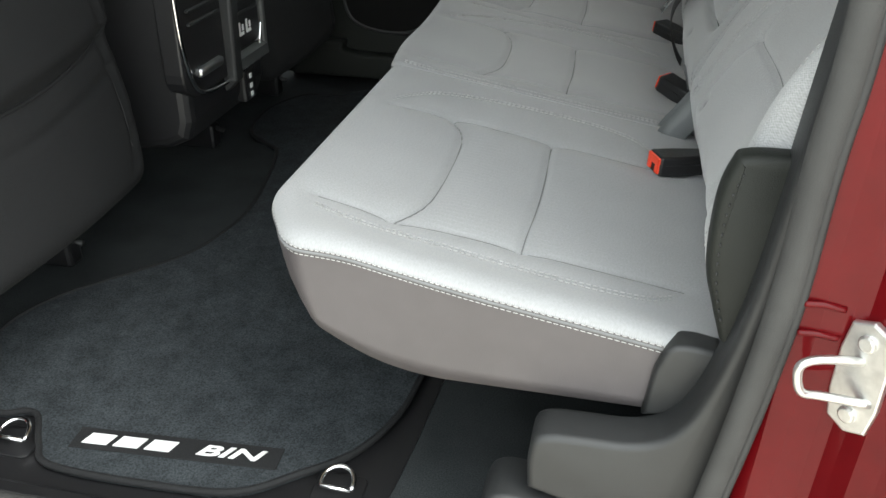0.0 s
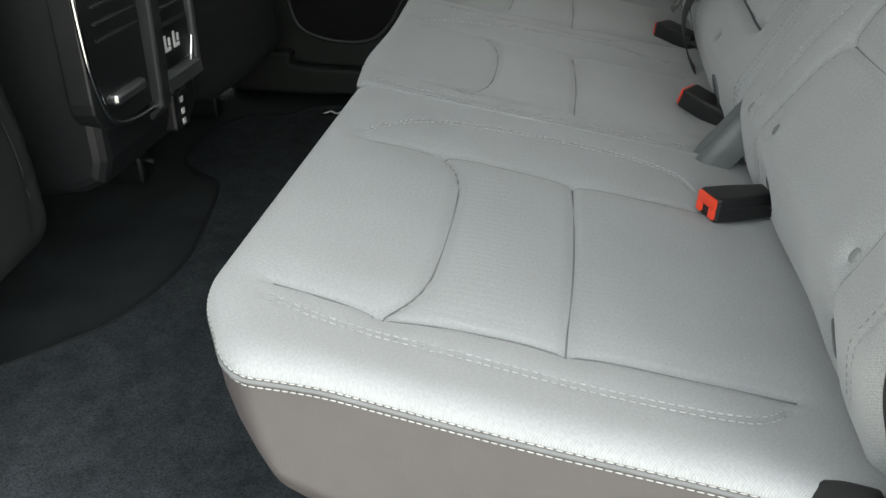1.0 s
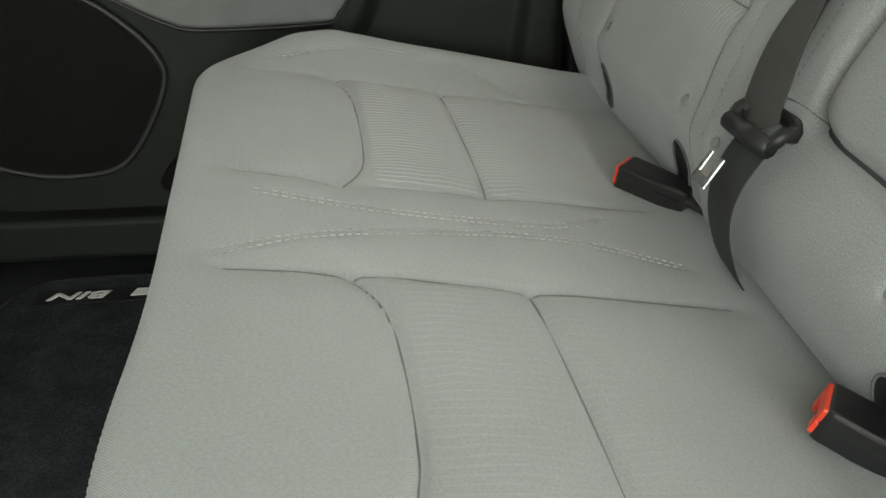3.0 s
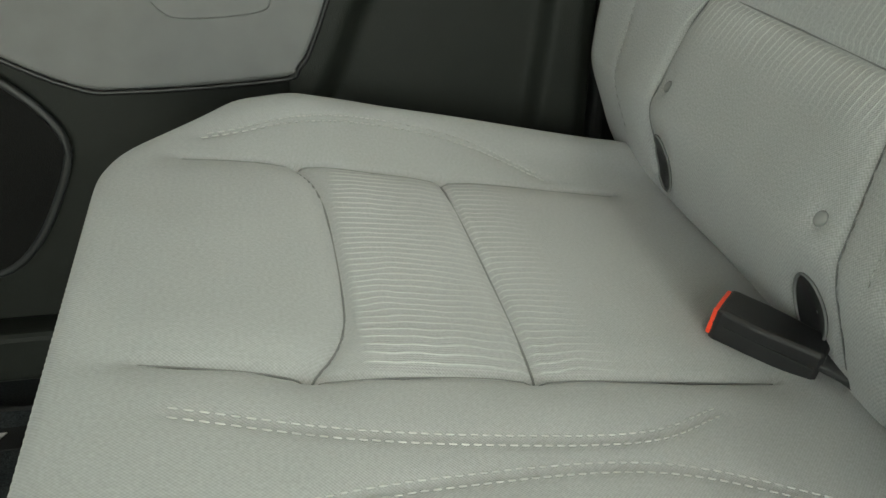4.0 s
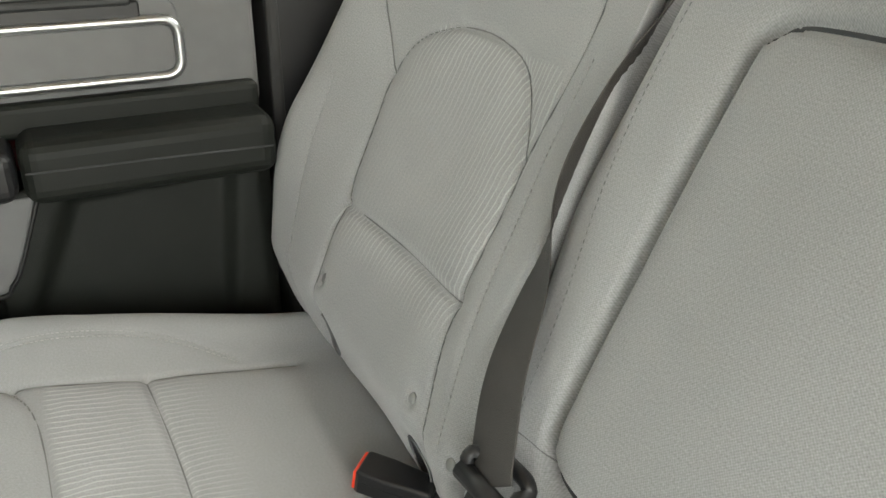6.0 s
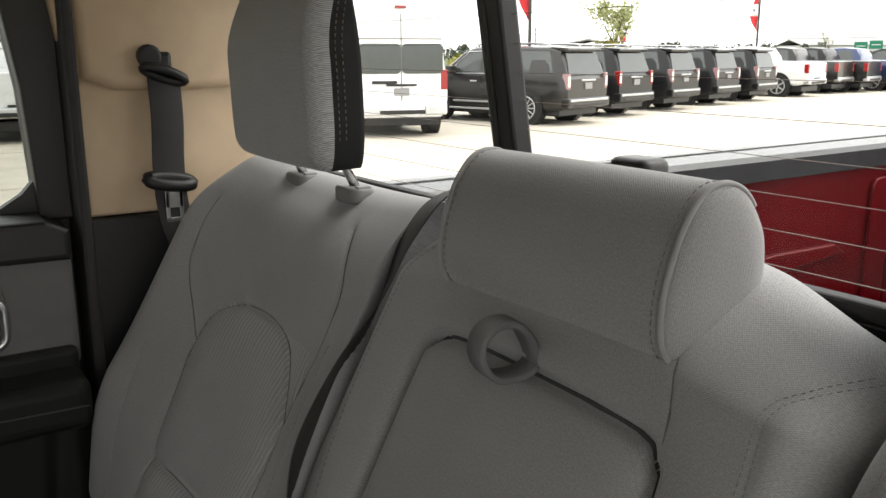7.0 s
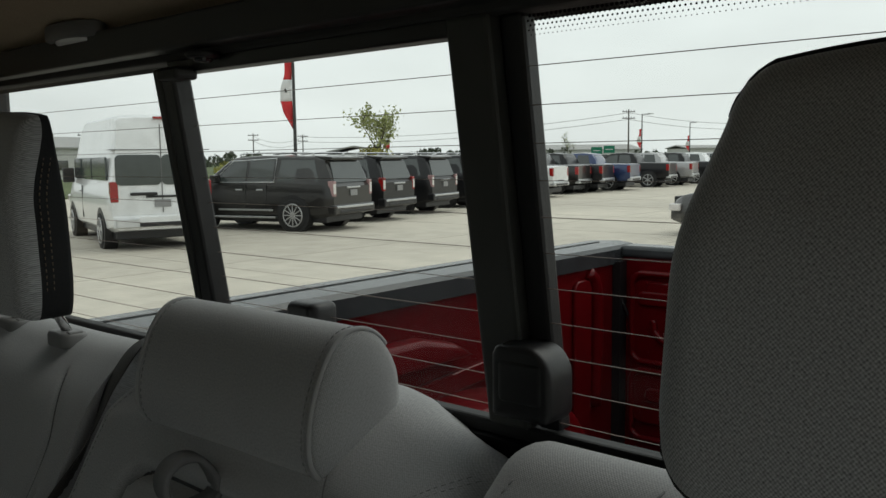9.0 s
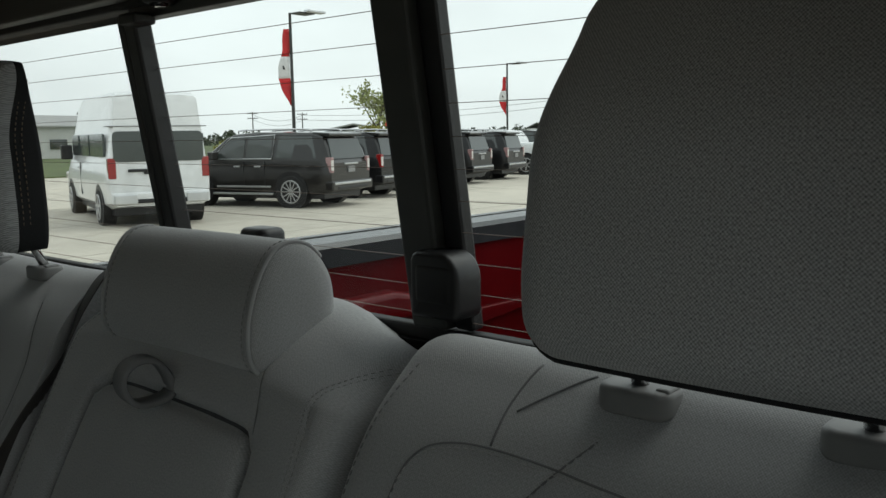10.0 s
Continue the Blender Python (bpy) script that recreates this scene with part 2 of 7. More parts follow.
# ---- materials ----
def mat(name, color=(0.5, 0.5, 0.5), rough=0.6, metal=0.0, vary=0.12, scale=30.0, bump=0.0, bump_scale=400.0, spec=0.5, coat=0.0, stain=0.1, stain_scale=4.0, sheen=0.0):
    """A painted, moulded or woven surface: grain at one scale, stains at a larger one, fine relief."""
    m = bpy.data.materials.new(name)
    m.use_nodes = True
    n, l = m.node_tree.nodes, m.node_tree.links
    b = n["Principled BSDF"]
    b.inputs["Metallic"].default_value, b.inputs["Specular IOR Level"].default_value = metal, spec
    b.inputs["Coat Weight"].default_value = coat
    b.inputs["Coat Roughness"].default_value = 0.08
    b.inputs["Sheen Weight"].default_value = sheen
    tc = n.new("ShaderNodeTexCoord")
    fine, wide = n.new("ShaderNodeTexNoise"), n.new("ShaderNodeTexNoise")
    fine.inputs["Scale"].default_value, wide.inputs["Scale"].default_value = scale, stain_scale
    fine.inputs["Detail"].default_value = wide.inputs["Detail"].default_value = 4
    mix = n.new("ShaderNodeMath")
    mix.operation = "MULTIPLY_ADD"
    ramp, ramp2 = n.new("ShaderNodeMapRange"), n.new("ShaderNodeMapRange")
    for r_, v in ((ramp, vary), (ramp2, stain)):
        r_.inputs["From Min"].default_value, r_.inputs["From Max"].default_value = 0.3, 0.7
        r_.inputs["To Min"].default_value, r_.inputs["To Max"].default_value = 1 - v, 1 + v
    l.new(tc.outputs["Object"], fine.inputs["Vector"])
    l.new(tc.outputs["Object"], wide.inputs["Vector"])
    l.new(fine.outputs[0], ramp.inputs["Value"])
    l.new(wide.outputs[0], ramp2.inputs["Value"])
    mul = n.new("ShaderNodeMath")
    mul.operation = "MULTIPLY"
    l.new(ramp.outputs[0], mul.inputs[0])
    l.new(ramp2.outputs[0], mul.inputs[1])
    sc = n.new("ShaderNodeVectorMath")
    sc.operation = "SCALE"
    sc.inputs[0].default_value = color
    l.new(mul.outputs[0], sc.inputs["Scale"])
    l.new(sc.outputs[0], b.inputs["Base Color"])
    rr = n.new("ShaderNodeMapRange")
    rr.inputs["To Min"].default_value, rr.inputs["To Max"].default_value = max(0.02, rough * 0.85), min(1, rough * 1.15)
    l.new(wide.outputs[0], rr.inputs["Value"])
    l.new(rr.outputs[0], b.inputs["Roughness"])
    if bump:
        g = n.new("ShaderNodeTexNoise")
        g.inputs["Scale"].default_value, g.inputs["Detail"].default_value = bump_scale, 3
        l.new(tc.outputs["Object"], g.inputs["Vector"])
        bp = n.new("ShaderNodeBump")
        bp.inputs["Strength"].default_value, bp.inputs["Distance"].default_value = bump, 0.001
        l.new(g.outputs[0], bp.inputs["Height"])
        l.new(bp.outputs[0], b.inputs["Normal"])
    return m


def cloth(name, color, pitch=0.0085, weave=0.0011, knit=0.10, mottle=0.3, yarn_scale=260):
    """Woven seat fabric in cloth coordinates: fine weave, mottled yarn, and ribs where the panel is ribbed."""
    m = mat(name, color, 0.85, sheen=0.25, spec=0.25)
    n, l = m.node_tree.nodes, m.node_tree.links
    b = n["Principled BSDF"]
    uv = n.new("ShaderNodeUVMap")
    uv.uv_map = "cloth"
    sep = n.new("ShaderNodeSeparateXYZ")
    l.new(uv.outputs[0], sep.inputs[0])

    def math_node(op, a, c=None, v=None):
        k = n.new("ShaderNodeMath")
        k.operation = op
        for i, s in enumerate((a, c)):
            if s is None:
                continue
            if isinstance(s, (int, float)):
                k.inputs[i].default_value = s
            else:
                l.new(s, k.inputs[i])
        return k.outputs[0]

    # basket weave from two sines
    su = math_node("SINE", math_node("MULTIPLY", sep.outputs[0], 2 * math.pi / weave))
    sv = math_node("SINE", math_node("MULTIPLY", sep.outputs[1], 2 * math.pi / weave))
    basket = math_node("MULTIPLY", su, sv)
    yarn = n.new("ShaderNodeTexNoise")
    yarn.inputs["Scale"].default_value, yarn.inputs["Detail"].default_value = yarn_scale, 3
    l.new(uv.outputs[0], yarn.inputs["Vector"])
    slub = n.new("ShaderNodeTexNoise")
    slub.inputs["Scale"].default_value, slub.inputs["Detail"].default_value = 14, 5
    l.new(uv.outputs[0], slub.inputs["Vector"])
    # wandering ribs
    wob = n.new("ShaderNodeTexNoise")
    wob.inputs["Scale"].default_value, wob.inputs["Detail"].default_value = 16, 2
    l.new(uv.outputs[0], wob.inputs["Vector"])
    axis = sep.outputs[0]
    wander = math_node("ADD", axis, math_node("MULTIPLY", math_node("SUBTRACT", wob.outputs[0], 0.5), 0.016))
    rib = math_node("SINE", math_node("MULTIPLY", wander, 2 * math.pi / pitch))
    rib = math_node("POWER", math_node("MAXIMUM", rib, 0.0), 3.0)
    fine = math_node("SINE", math_node("MULTIPLY", axis, 2 * math.pi / 0.0021))
    at = n.new("ShaderNodeAttribute")
    at.attribute_name = "rib"
    ribm = math_node("MULTIPLY", rib, at.outputs["Fac"])
    finem = math_node("MULTIPLY", fine, math_node("MULTIPLY", at.outputs["Fac"], 0.25))
    # colour: mottle + rib highlight yarn
    tone = math_node("ADD", math_node("MULTIPLY", math_node("SUBTRACT", yarn.outputs[0], 0.5), mottle), math_node("MULTIPLY", math_node("SUBTRACT", slub.outputs[0], 0.5), 0.14))
    tone = math_node("ADD", tone, math_node("MULTIPLY", basket, knit))
    tone = math_node("ADD", tone, math_node("MULTIPLY", ribm, 0.55))
    tone = math_node("ADD", tone, 1.0)
    sc = n.new("ShaderNodeVectorMath")
    sc.operation = "SCALE"
    sc.inputs[0].default_value = color
    l.new(tone, sc.inputs["Scale"])
    l.new(sc.outputs[0], b.inputs["Base Color"])
    h = math_node("ADD", math_node("MULTIPLY", basket, 0.22), math_node("MULTIPLY", yarn.outputs[0], 0.25))
    h = math_node("ADD", h, math_node("ADD", math_node("MULTIPLY", ribm, 1.6), finem))
    bp = n.new("ShaderNodeBump")
    bp.inputs["Strength"].default_value, bp.inputs["Distance"].default_value = 0.55, 0.0006
    l.new(h, bp.inputs["Height"])
    l.new(bp.outputs[0], b.inputs["Normal"])
    return m


def glass(name, tint=(1, 1, 1), rough=0.0, gloss=0.012):
    """A thin clean pane: clear, with a surface gloss that grows towards grazing views."""
    m = bpy.data.materials.new(name)
    m.use_nodes = True
    n, l = m.node_tree.nodes, m.node_tree.links
    n.remove(n["Principled BSDF"])
    tr, gl, mx, fr = n.new("ShaderNodeBsdfTransparent"), n.new("ShaderNodeBsdfGlossy"), n.new("ShaderNodeMixShader"), n.new("ShaderNodeLayerWeight")
    tr.inputs[0].default_value = (*tint, 1)
    gl.inputs["Roughness"].default_value = rough
    fall, gain = n.new("ShaderNodeMath"), n.new("ShaderNodeMath")
    fall.operation, gain.operation = "POWER", "MULTIPLY_ADD"
    fall.inputs[1].default_value, gain.inputs[1].default_value, gain.inputs[2].default_value = 5.0, 0.5, gloss
    l.new(fr.outputs["Facing"], fall.inputs[0])
    l.new(fall.outputs[0], gain.inputs[0])
    l.new(gain.outputs[0], mx.inputs[0])
    l.new(tr.outputs[0], mx.inputs[1])
    l.new(gl.outputs[0], mx.inputs[2])
    l.new(mx.outputs[0], n["Material Output"].inputs[0])
    return m


CLOTH = cloth("grey_seat_cloth", (0.275, 0.28, 0.285), weave=0.0022, knit=0.10, mottle=0.45, yarn_scale=420)
# back and headrest grey set lighter than the cushion's, offsetting weaker light there
CLOTH_BACK = cloth("brightened_grey_back_cloth", (0.305, 0.31, 0.313), weave=0.0024, knit=0.13, mottle=0.8, yarn_scale=560)
CLOTH_HEAD = cloth("coarse_grey_headrest_cloth", (0.305, 0.31, 0.313), weave=0.0026, knit=0.40, mottle=1.5, yarn_scale=560)
VINYL = mat("grey_vinyl", (0.070, 0.063, 0.065), 0.5, vary=0.05, bump=0.25, bump_scale=900)
SEAM = mat("seam_shadow_thread", (0.05, 0.052, 0.055), 0.9)
SEAM_SOFT = mat("grey_sewn_seam", (0.14, 0.142, 0.145), 0.9)
THREAD2 = mat("grey_thread", (0.35, 0.35, 0.345), 0.8)
THREAD3 = mat("mid_grey_thread", (0.2, 0.203, 0.206), 0.85)
POST = mat("grey_window_post_plastic", (0.040, 0.042, 0.039), 0.6, vary=0.1, bump=0.2, bump_scale=900)
THREAD = mat("light_grey_thread", (0.40, 0.40, 0.39), 0.7)
BLACK = mat("black_plastic", (0.010, 0.010, 0.011), 0.42, vary=0.1, bump=0.25, bump_scale=1500)
TRIM = mat("dark_grey_plastic", (0.017, 0.018, 0.0185), 0.5, vary=0.08, bump=0.3, bump_scale=1300)
GREYTRIM = mat("mid_grey_plastic", (0.12, 0.12, 0.12), 0.5, vary=0.06, bump=0.3, bump_scale=1300)
DOORVINYL = mat("dark_vinyl_door_skin", (0.010, 0.0115, 0.0098), 0.55, vary=0.08, bump=0.4, bump_scale=900, spec=0.25)
WEB = mat("black_belt_webbing", (0.02, 0.02, 0.021), 0.6, bump=0.6, bump_scale=1100)
WEBP = mat("grey_pull_webbing", (0.15, 0.153, 0.157), 0.7, bump=0.6, bump_scale=1100)
WEBG = mat("dark_grey_belt_webbing", (0.042, 0.039, 0.037), 0.6, bump=0.6, bump_scale=1100)
REDBTN = mat("red_orange_button", (0.75, 0.06, 0.025), 0.35, vary=0.04)
CARPET = mat("black_carpet", (0.030, 0.034, 0.036), 0.95, vary=0.45, scale=500, bump=1.0, bump_scale=700, stain=0.25, stain_scale=9, spec=0.15)
MATC = mat("charcoal_mat_carpet", (0.032, 0.037, 0.041), 0.95, vary=0.5, scale=400, bump=1.0, bump_scale=560, stain=0.28, stain_scale=30, spec=0.15)
CHROME = mat("polished_metal", (0.75, 0.75, 0.76), 0.15, 1.0, vary=0.03)
SATIN = mat("satin_silver", (0.6, 0.61, 0.62), 0.35, 1.0, vary=0.03)
ZINC = mat("zinc_plated_steel", (0.62, 0.62, 0.6), 0.35, 0.9, vary=0.1, scale=120)
RED = mat("deep_red_car_paint", (0.085, 0.0018, 0.0034), 0.42, 0.0, vary=0.08, spec=0.05, coat=0.34, stain=0.12)
BEIGE = mat("beige_pillar_plastic", (0.56, 0.43, 0.29), 0.6, vary=0.04, bump=0.3, bump_scale=1100)
LINER = mat("beige_headliner_cloth", (0.36, 0.29, 0.21), 0.95, vary=0.2, scale=700, bump=0.6, bump_scale=900)
SEAL = mat("black_rubber_seal", (0.022, 0.022, 0.022), 0.7, bump=0.2, bump_scale=700)
SEALG = mat("grey_flocked_seal", (0.036, 0.036, 0.035), 0.8, bump=0.4, bump_scale=900)
DARKCLOTH = mat("black_seat_back_cloth", (0.012, 0.0125, 0.0135), 0.85, spec=0.3, vary=0.2, scale=500, bump=0.6, bump_scale=1200)
COLLAR = mat("light_grey_collar_plastic", (0.17, 0.17, 0.168), 0.5, vary=0.05)
BUTTON = mat("grey_covered_button", (0.24, 0.245, 0.245), 0.8, vary=0.1)
WHITE = mat("white_print", (0.72, 0.72, 0.72), 0.6, vary=0.05)
GLASS = glass("faintly_tinted_window_glass", (0.92, 0.93, 0.925))
TINT = glass("grey_tinted_glass", (0.60, 0.62, 0.61))
# darker than real front glass, to hold back light on forward-facing cloth
SCREEN = glass("light_cutting_front_glass", (0.36, 0.38, 0.37))
CARGLASS_IN = mat("smoked_lens", (0.012, 0.014, 0.016), 0.1, vary=0.02)
WIRE = mat("heater_line_print", (0.16, 0.115, 0.09), 0.5)

# ---- the cab: shell, floor, ceiling ----
def structure(name, bm, material, label, category="wall"):
    return tagged(part(name, bm, material), label, category, kind="structure")


structure("floor", box(-1.75, 1.0, -0.03, 1.75, -0.05, 0.0), CARPET, "black moulded carpet on the cab floor", "floor")
structure("kick_wall", box(0.64, 0.70, 0.0, 1.62, 0.0, 0.28), CARPET, "carpeted step behind the bench")
structure("wall_front", join(box(-1.80, -1.72, -0.1, 1.75, -0.05, 0.72), box(-1.72, -1.25, 0.0, 1.65, 0.45, 0.70, 0.04, 3)), BLACK, "black dashboard and firewall closing the cab's front")
# headliner: a shallow vault that drops to the rear header
xs = [-1.12, -0.6, 0.0, 0.5, 0.75, 0.88, 0.915, 0.93]
zs = [1.27, 1.335, 1.345, 1.325, 1.30, 1.275, 1.262, 1.248]
ys = [-0.06, 0.02, 0.12, 0.4, 0.83, 1.26, 1.52, 1.64, 1.72]
ed = [-0.085, -0.035, -0.012, 0, 0.004, 0, -0.012, -0.035, -0.085]
V = [(x, y, z + e) for x, z in zip(xs, zs) for y, e in zip(ys, ed)] + [(x, y, z + e + 0.03) for x, z in zip(xs, zs) for y, e in zip(ys, ed)]
n = len(ys)
k = len(xs) * n
F = [(i * n + j, i * n + j + 1, (i + 1) * n + j + 1, (i + 1) * n + j) for i in range(len(xs) - 1) for j in range(n - 1)]
F += [tuple(k + q for q in f[::-1]) for f in F]
F += [(j, k + j, k + j + 1, j + 1) for j in range(n - 1)] + [((len(xs) - 1) * n + j, (len(xs) - 1) * n + j + 1, k + (len(xs) - 1) * n + j + 1, k + (len(xs) - 1) * n + j) for j in range(n - 1)]
tagged(mesh_part("ceiling", V, F, LINER), "beige cloth headliner sagging to the rear header", "ceiling", kind="structure")

# roof skin, doors of the front row and pillars, in body colour
structure("roof", join(box(-1.15, 1.02, -0.12, 1.80, 1.385, 1.41, 0.01), box(-1.2, 1.04, -0.16, -0.08, 1.22, 1.40, 0.02), box(-1.2, 1.04, 1.75, 1.84, 1.22, 1.40, 0.02)), RED, "red painted roof of the cab", "roof")
structure("wall_front_door", join(box(-1.78, -0.62, -0.16, -0.06, -0.45, 0.75, 0.02), box(-0.68, -0.50, -0.15, -0.06, 0.70, 1.25, 0.01), box(-1.75, -0.5, -0.15, -0.06, 1.17, 1.23, 0.01)), RED, "closed red front door beside the open rear one")
structure("wall_front_door", join(box(-1.78, -0.55, 1.74, 1.84, -0.45, 0.80, 0.02), box(-0.62, -0.48, 1.74, 1.84, 0.75, 1.25, 0.01)), RED, "closed red front door on the passenger side")
structure("rocker", box(-1.78, 0.70, -0.16, -0.04, -0.42, -0.02, 0.02), RED, "red painted rocker panel under the door opening")
structure("door_sill", join(box(-0.6, 0.62, -0.14, -0.03, -0.03, -0.008, 0.008), box(-0.6, 0.62, -0.05, -0.02, -0.03, 0.012, 0.008)), BLACK, "black plastic sill plate in the door opening", "sill")

structure("wall_pillar_far", box(0.592, 1.04, 1.752, 1.83, -0.4, 1.25, 0.01), BLACK, "dark body pillar behind the far rear door")

# windscreen and front side glass, out of view, tinted dark to cut front light
ws = bmesh.new()
q = [ws.verts.new(p) for p in ((-1.76, -0.05, 0.72), (-1.76, 1.72, 0.72), (-1.14, 1.70, 1.29), (-1.14, -0.03, 1.29))]
ws.faces.new(q)
bmesh.ops.solidify(ws, geom=ws.faces[:], thickness=0.005)
win = thing("windscreen", "laminated windscreen tinted dark to cut light from the front", "window", kind="structure")
o = part("pane", ws, SCREEN, win)
o.visible_shadow = False
for y in (-0.11, 1.79):
    w = thing("window_front", "closed front side window, tinted dark to cut light", "window", kind="structure")
    o = part("pane", prism([(-1.62, 0.78), (-0.66, 0.78), (-0.66, 1.19), (-1.2, 1.19)], "y", y, y + 0.004), SCREEN, w)
    o.visible_shadow = False

# ---- the open near rear door, swung out on its front hinges ----
od = thing("door_2", "open red rear door with dark inner trim", "door", kind="structure")
om = Matrix.Translation((-0.60, -0.12, 0.0)) @ pose(0, 0, 0, 0, 0, -86)
part("door_skin", box(0.0, 1.16, -0.06, 0.0, -0.38, 0.78, 0.02, 3, om), RED, od, "red outer skin")
part("door_trim", box(0.02, 1.13, 0.002, 0.05, -0.30, 0.76, 0.02, 3, om), DOORVINYL, od, "dark inner trim")
part("armrest", box(0.15, 1.0, 0.045, 0.11, 0.50, 0.58, 0.02, 3, om), BLACK, od)
part("window_frame", join(box(0.0, 0.06, -0.04, 0.01, 0.77, 1.22, 0.01, 2, om), box(1.06, 1.12, -0.04, 0.01, 0.77, 1.22, 0.01, 2, om), box(0.0, 1.12, -0.04, 0.01, 1.17, 1.24, 0.01, 2, om)), BLACK, od, "black window frame")
o = part("pane", box(0.05, 1.07, -0.018, -0.014, 0.77, 1.19, 0, 1, om), TINT, od)
o.visible_shadow = False

# ---- near door opening: jamb, seal, quarter trim, striker ----
jamb = [(0.632, -0.052), (0.636, -0.066), (0.645, -0.075), (0.662, -0.080), (0.684, -0.079), (0.694, -0.082), (0.702, -0.092), (0.712, -0.106), (0.728, -0.117), (0.742, -0.130), (0.748, -0.150), (0.750, -0.172), (0.760, -0.190), (0.778, -0.199), (1.06, -0.205), (1.06, -0.06), (0.70, -0.05)]
jb = prism(jamb, "z", -0.42, 1.25, 0.006, 3)
bmesh.ops.bisect_plane(jb, geom=jb.verts[:] + jb.edges[:] + jb.faces[:], plane_co=(0, 0, 0.2), plane_no=(0, 0, 1))
for v in jb.verts:
    v.co.x += 0.035 * max(0.0, min(v.co.z - 0.2, 0.9)) if v.co.x < 1.0 else 0.0
structure("wall_jamb", jb, RED, "glossy red painted door jamb behind the opening")
for z in (0.405, 0.432):
    V, F = tube(smooth_line([(0.654, -0.0785, z), (0.668, -0.0805, z + 0.002), (0.684, -0.0795, z - 0.001)], 6), 0.003, 8)
    tagged(mesh_part("jamb_rib", V, F, RED), "pressed red rib in the jamb", "jamb", kind="structure")
striker = thing("door_striker", "bright zinc door striker loop bolted on the red jamb", "door striker")
nx = Vector((-0.70, -0.71, 0)).normalized()
c0 = Vector((0.7055, -0.0915, 0.379))
turn = nx.to_track_quat("Z", "Y").to_matrix().to_4x4()
bm = prism([(-0.017, -0.045), (0.0, -0.052), (0.017, -0.045), (0.021, -0.02), (0.021, 0.02), (0.017, 0.045), (0.0, 0.052), (-0.017, 0.045), (-0.021, 0.02), (-0.021, -0.02)], "z", -0.002, 0.006, 0.002, 2)
bmesh.ops.transform(bm, matrix=Matrix.Translation(c0) @ turn, verts=bm.verts[:])
part("plate", bm, ZINC, striker, "zinc plated mounting plate")
P = [c0 + nx * 0.004 + Vector((0, 0, 0.016)), c0 + Vector((-0.030, -0.008, 0.018)), c0 + Vector((-0.046, -0.010, 0.014)), c0 + Vector((-0.050, -0.010, 0.004)), c0 + Vector((-0.044, -0.010, -0.014)), c0 + Vector((-0.028, -0.008, -0.017)), c0 + nx * 0.004 + Vector((0.01, -0.01, -0.016))]
mesh_part("loop", *tube(smooth_line([tuple(p) for p in P], 6), 0.0037, 10), ZINC, striker, "bent steel loop")
for dz in (-0.034, 0.034):
    part("bolt", cyl(c0 + nx * 0.004 + Vector((0, 0, dz)), c0 + nx * 0.010 + Vector((0, 0, dz)), 0.0075, seg=12, bevel=0.002), ZINC, striker)

seal_way = smooth_line([(-0.52, -0.062, 0.02), (0.30, -0.062, 0.015), (0.52, -0.064, 0.05), (0.588, -0.066, 0.14), (0.608, -0.070, 0.24), (0.627, -0.072, 0.41), (0.631, -0.072, 0.545), (0.637, -0.070, 0.67), (0.635, -0.066, 1.06), (0.50, -0.058, 1.20), (0.2, -0.055, 1.235), (-0.5, -0.055, 1.24)], 10)
tagged(mesh_part("door_seal", *tube(seal_way + np.array([0.0125, 0, 0]), 0.0125, 12, flat=0.8), SEALG), "grey flocked weatherstrip round the door opening", "door seal", kind="structure")
tagged(mesh_part("seal_lip", *tube(seal_way + np.array([0.0235, -0.005, 0]), 0.004, 8), SEAL), "black rubber lip of the weatherstrip", "door seal", kind="structure")

quarter = thing("quarter_trim", "dark grey moulded trim sweeping up beside the seat", "trim panel")
up = smooth_line([(0.448, 0.168), (0.447, 0.212), (0.462, 0.238), (0.545, 0.243), (0.582, 0.268), (0.604, 0.325), (0.622, 0.42), (0.634, 0.55), (0.66, 0.86)], 6).tolist()
bm = prism(up + [(0.74, 0.86), (0.74, 0.08), (0.57, 0.132)], "y", -0.055, -0.006, 0.008, 3)
part("upper_trim", bm, TRIM, quarter, smooth=True)
lowp = smooth_line([(0.392, 0.0), (0.398, 0.115), (0.418, 0.156), (0.48, 0.149), (0.57, 0.128), (0.62, 0.11)], 6).tolist()
part("lower_trim", prism(lowp + [(0.62, 0.0)], "y", -0.062, 0.004, 0.008, 3), TRIM, quarter, smooth=True)
fl = smooth_line([(0.556, 0.30), (0.566, 0.326), (0.585, 0.332), (0.612, 0.328)], 6).tolist()
part("corner_cap", prism(fl + [(0.62, 0.26), (0.55, 0.245)], "y", -0.012, 0.02, 0.006, 3), TRIM, quarter, smooth=True)

# ---- the near seat back's dark flank ----
flank = thing("seat_side_bolster", "black grained vinyl side shield of the near seat back", "seat trim")
sp = smooth_line([(0.606, 0.352), (0.594, 0.388), (0.584, 0.425), (0.583, 0.485), (0.590, 0.518), (0.600, 0.528), (0.638, 0.530), (0.70, 0.527)], 6).tolist()
part("shield", prism(sp + [(0.72, 0.50), (0.72, 0.33), (0.64, 0.325)], "y", -0.028, 0.0, 0.008, 3), DOORVINYL, flank, smooth=True)
pts = along(np.array(smooth_line([(0.603, 0.375), (0.594, 0.41), (0.591, 0.45), (0.593, 0.49), (0.60, 0.517)], 8)), 0.003)
V, F = [], []
for i in range(0, len(pts) - 2, 3):
    v, f = tube([(p[0], -0.0285, p[1]) for p in pts[i:i + 2]], 0.0009, 5)
    F += [tuple(j + len(V) for j in q_) for q_ in f]
    V += v
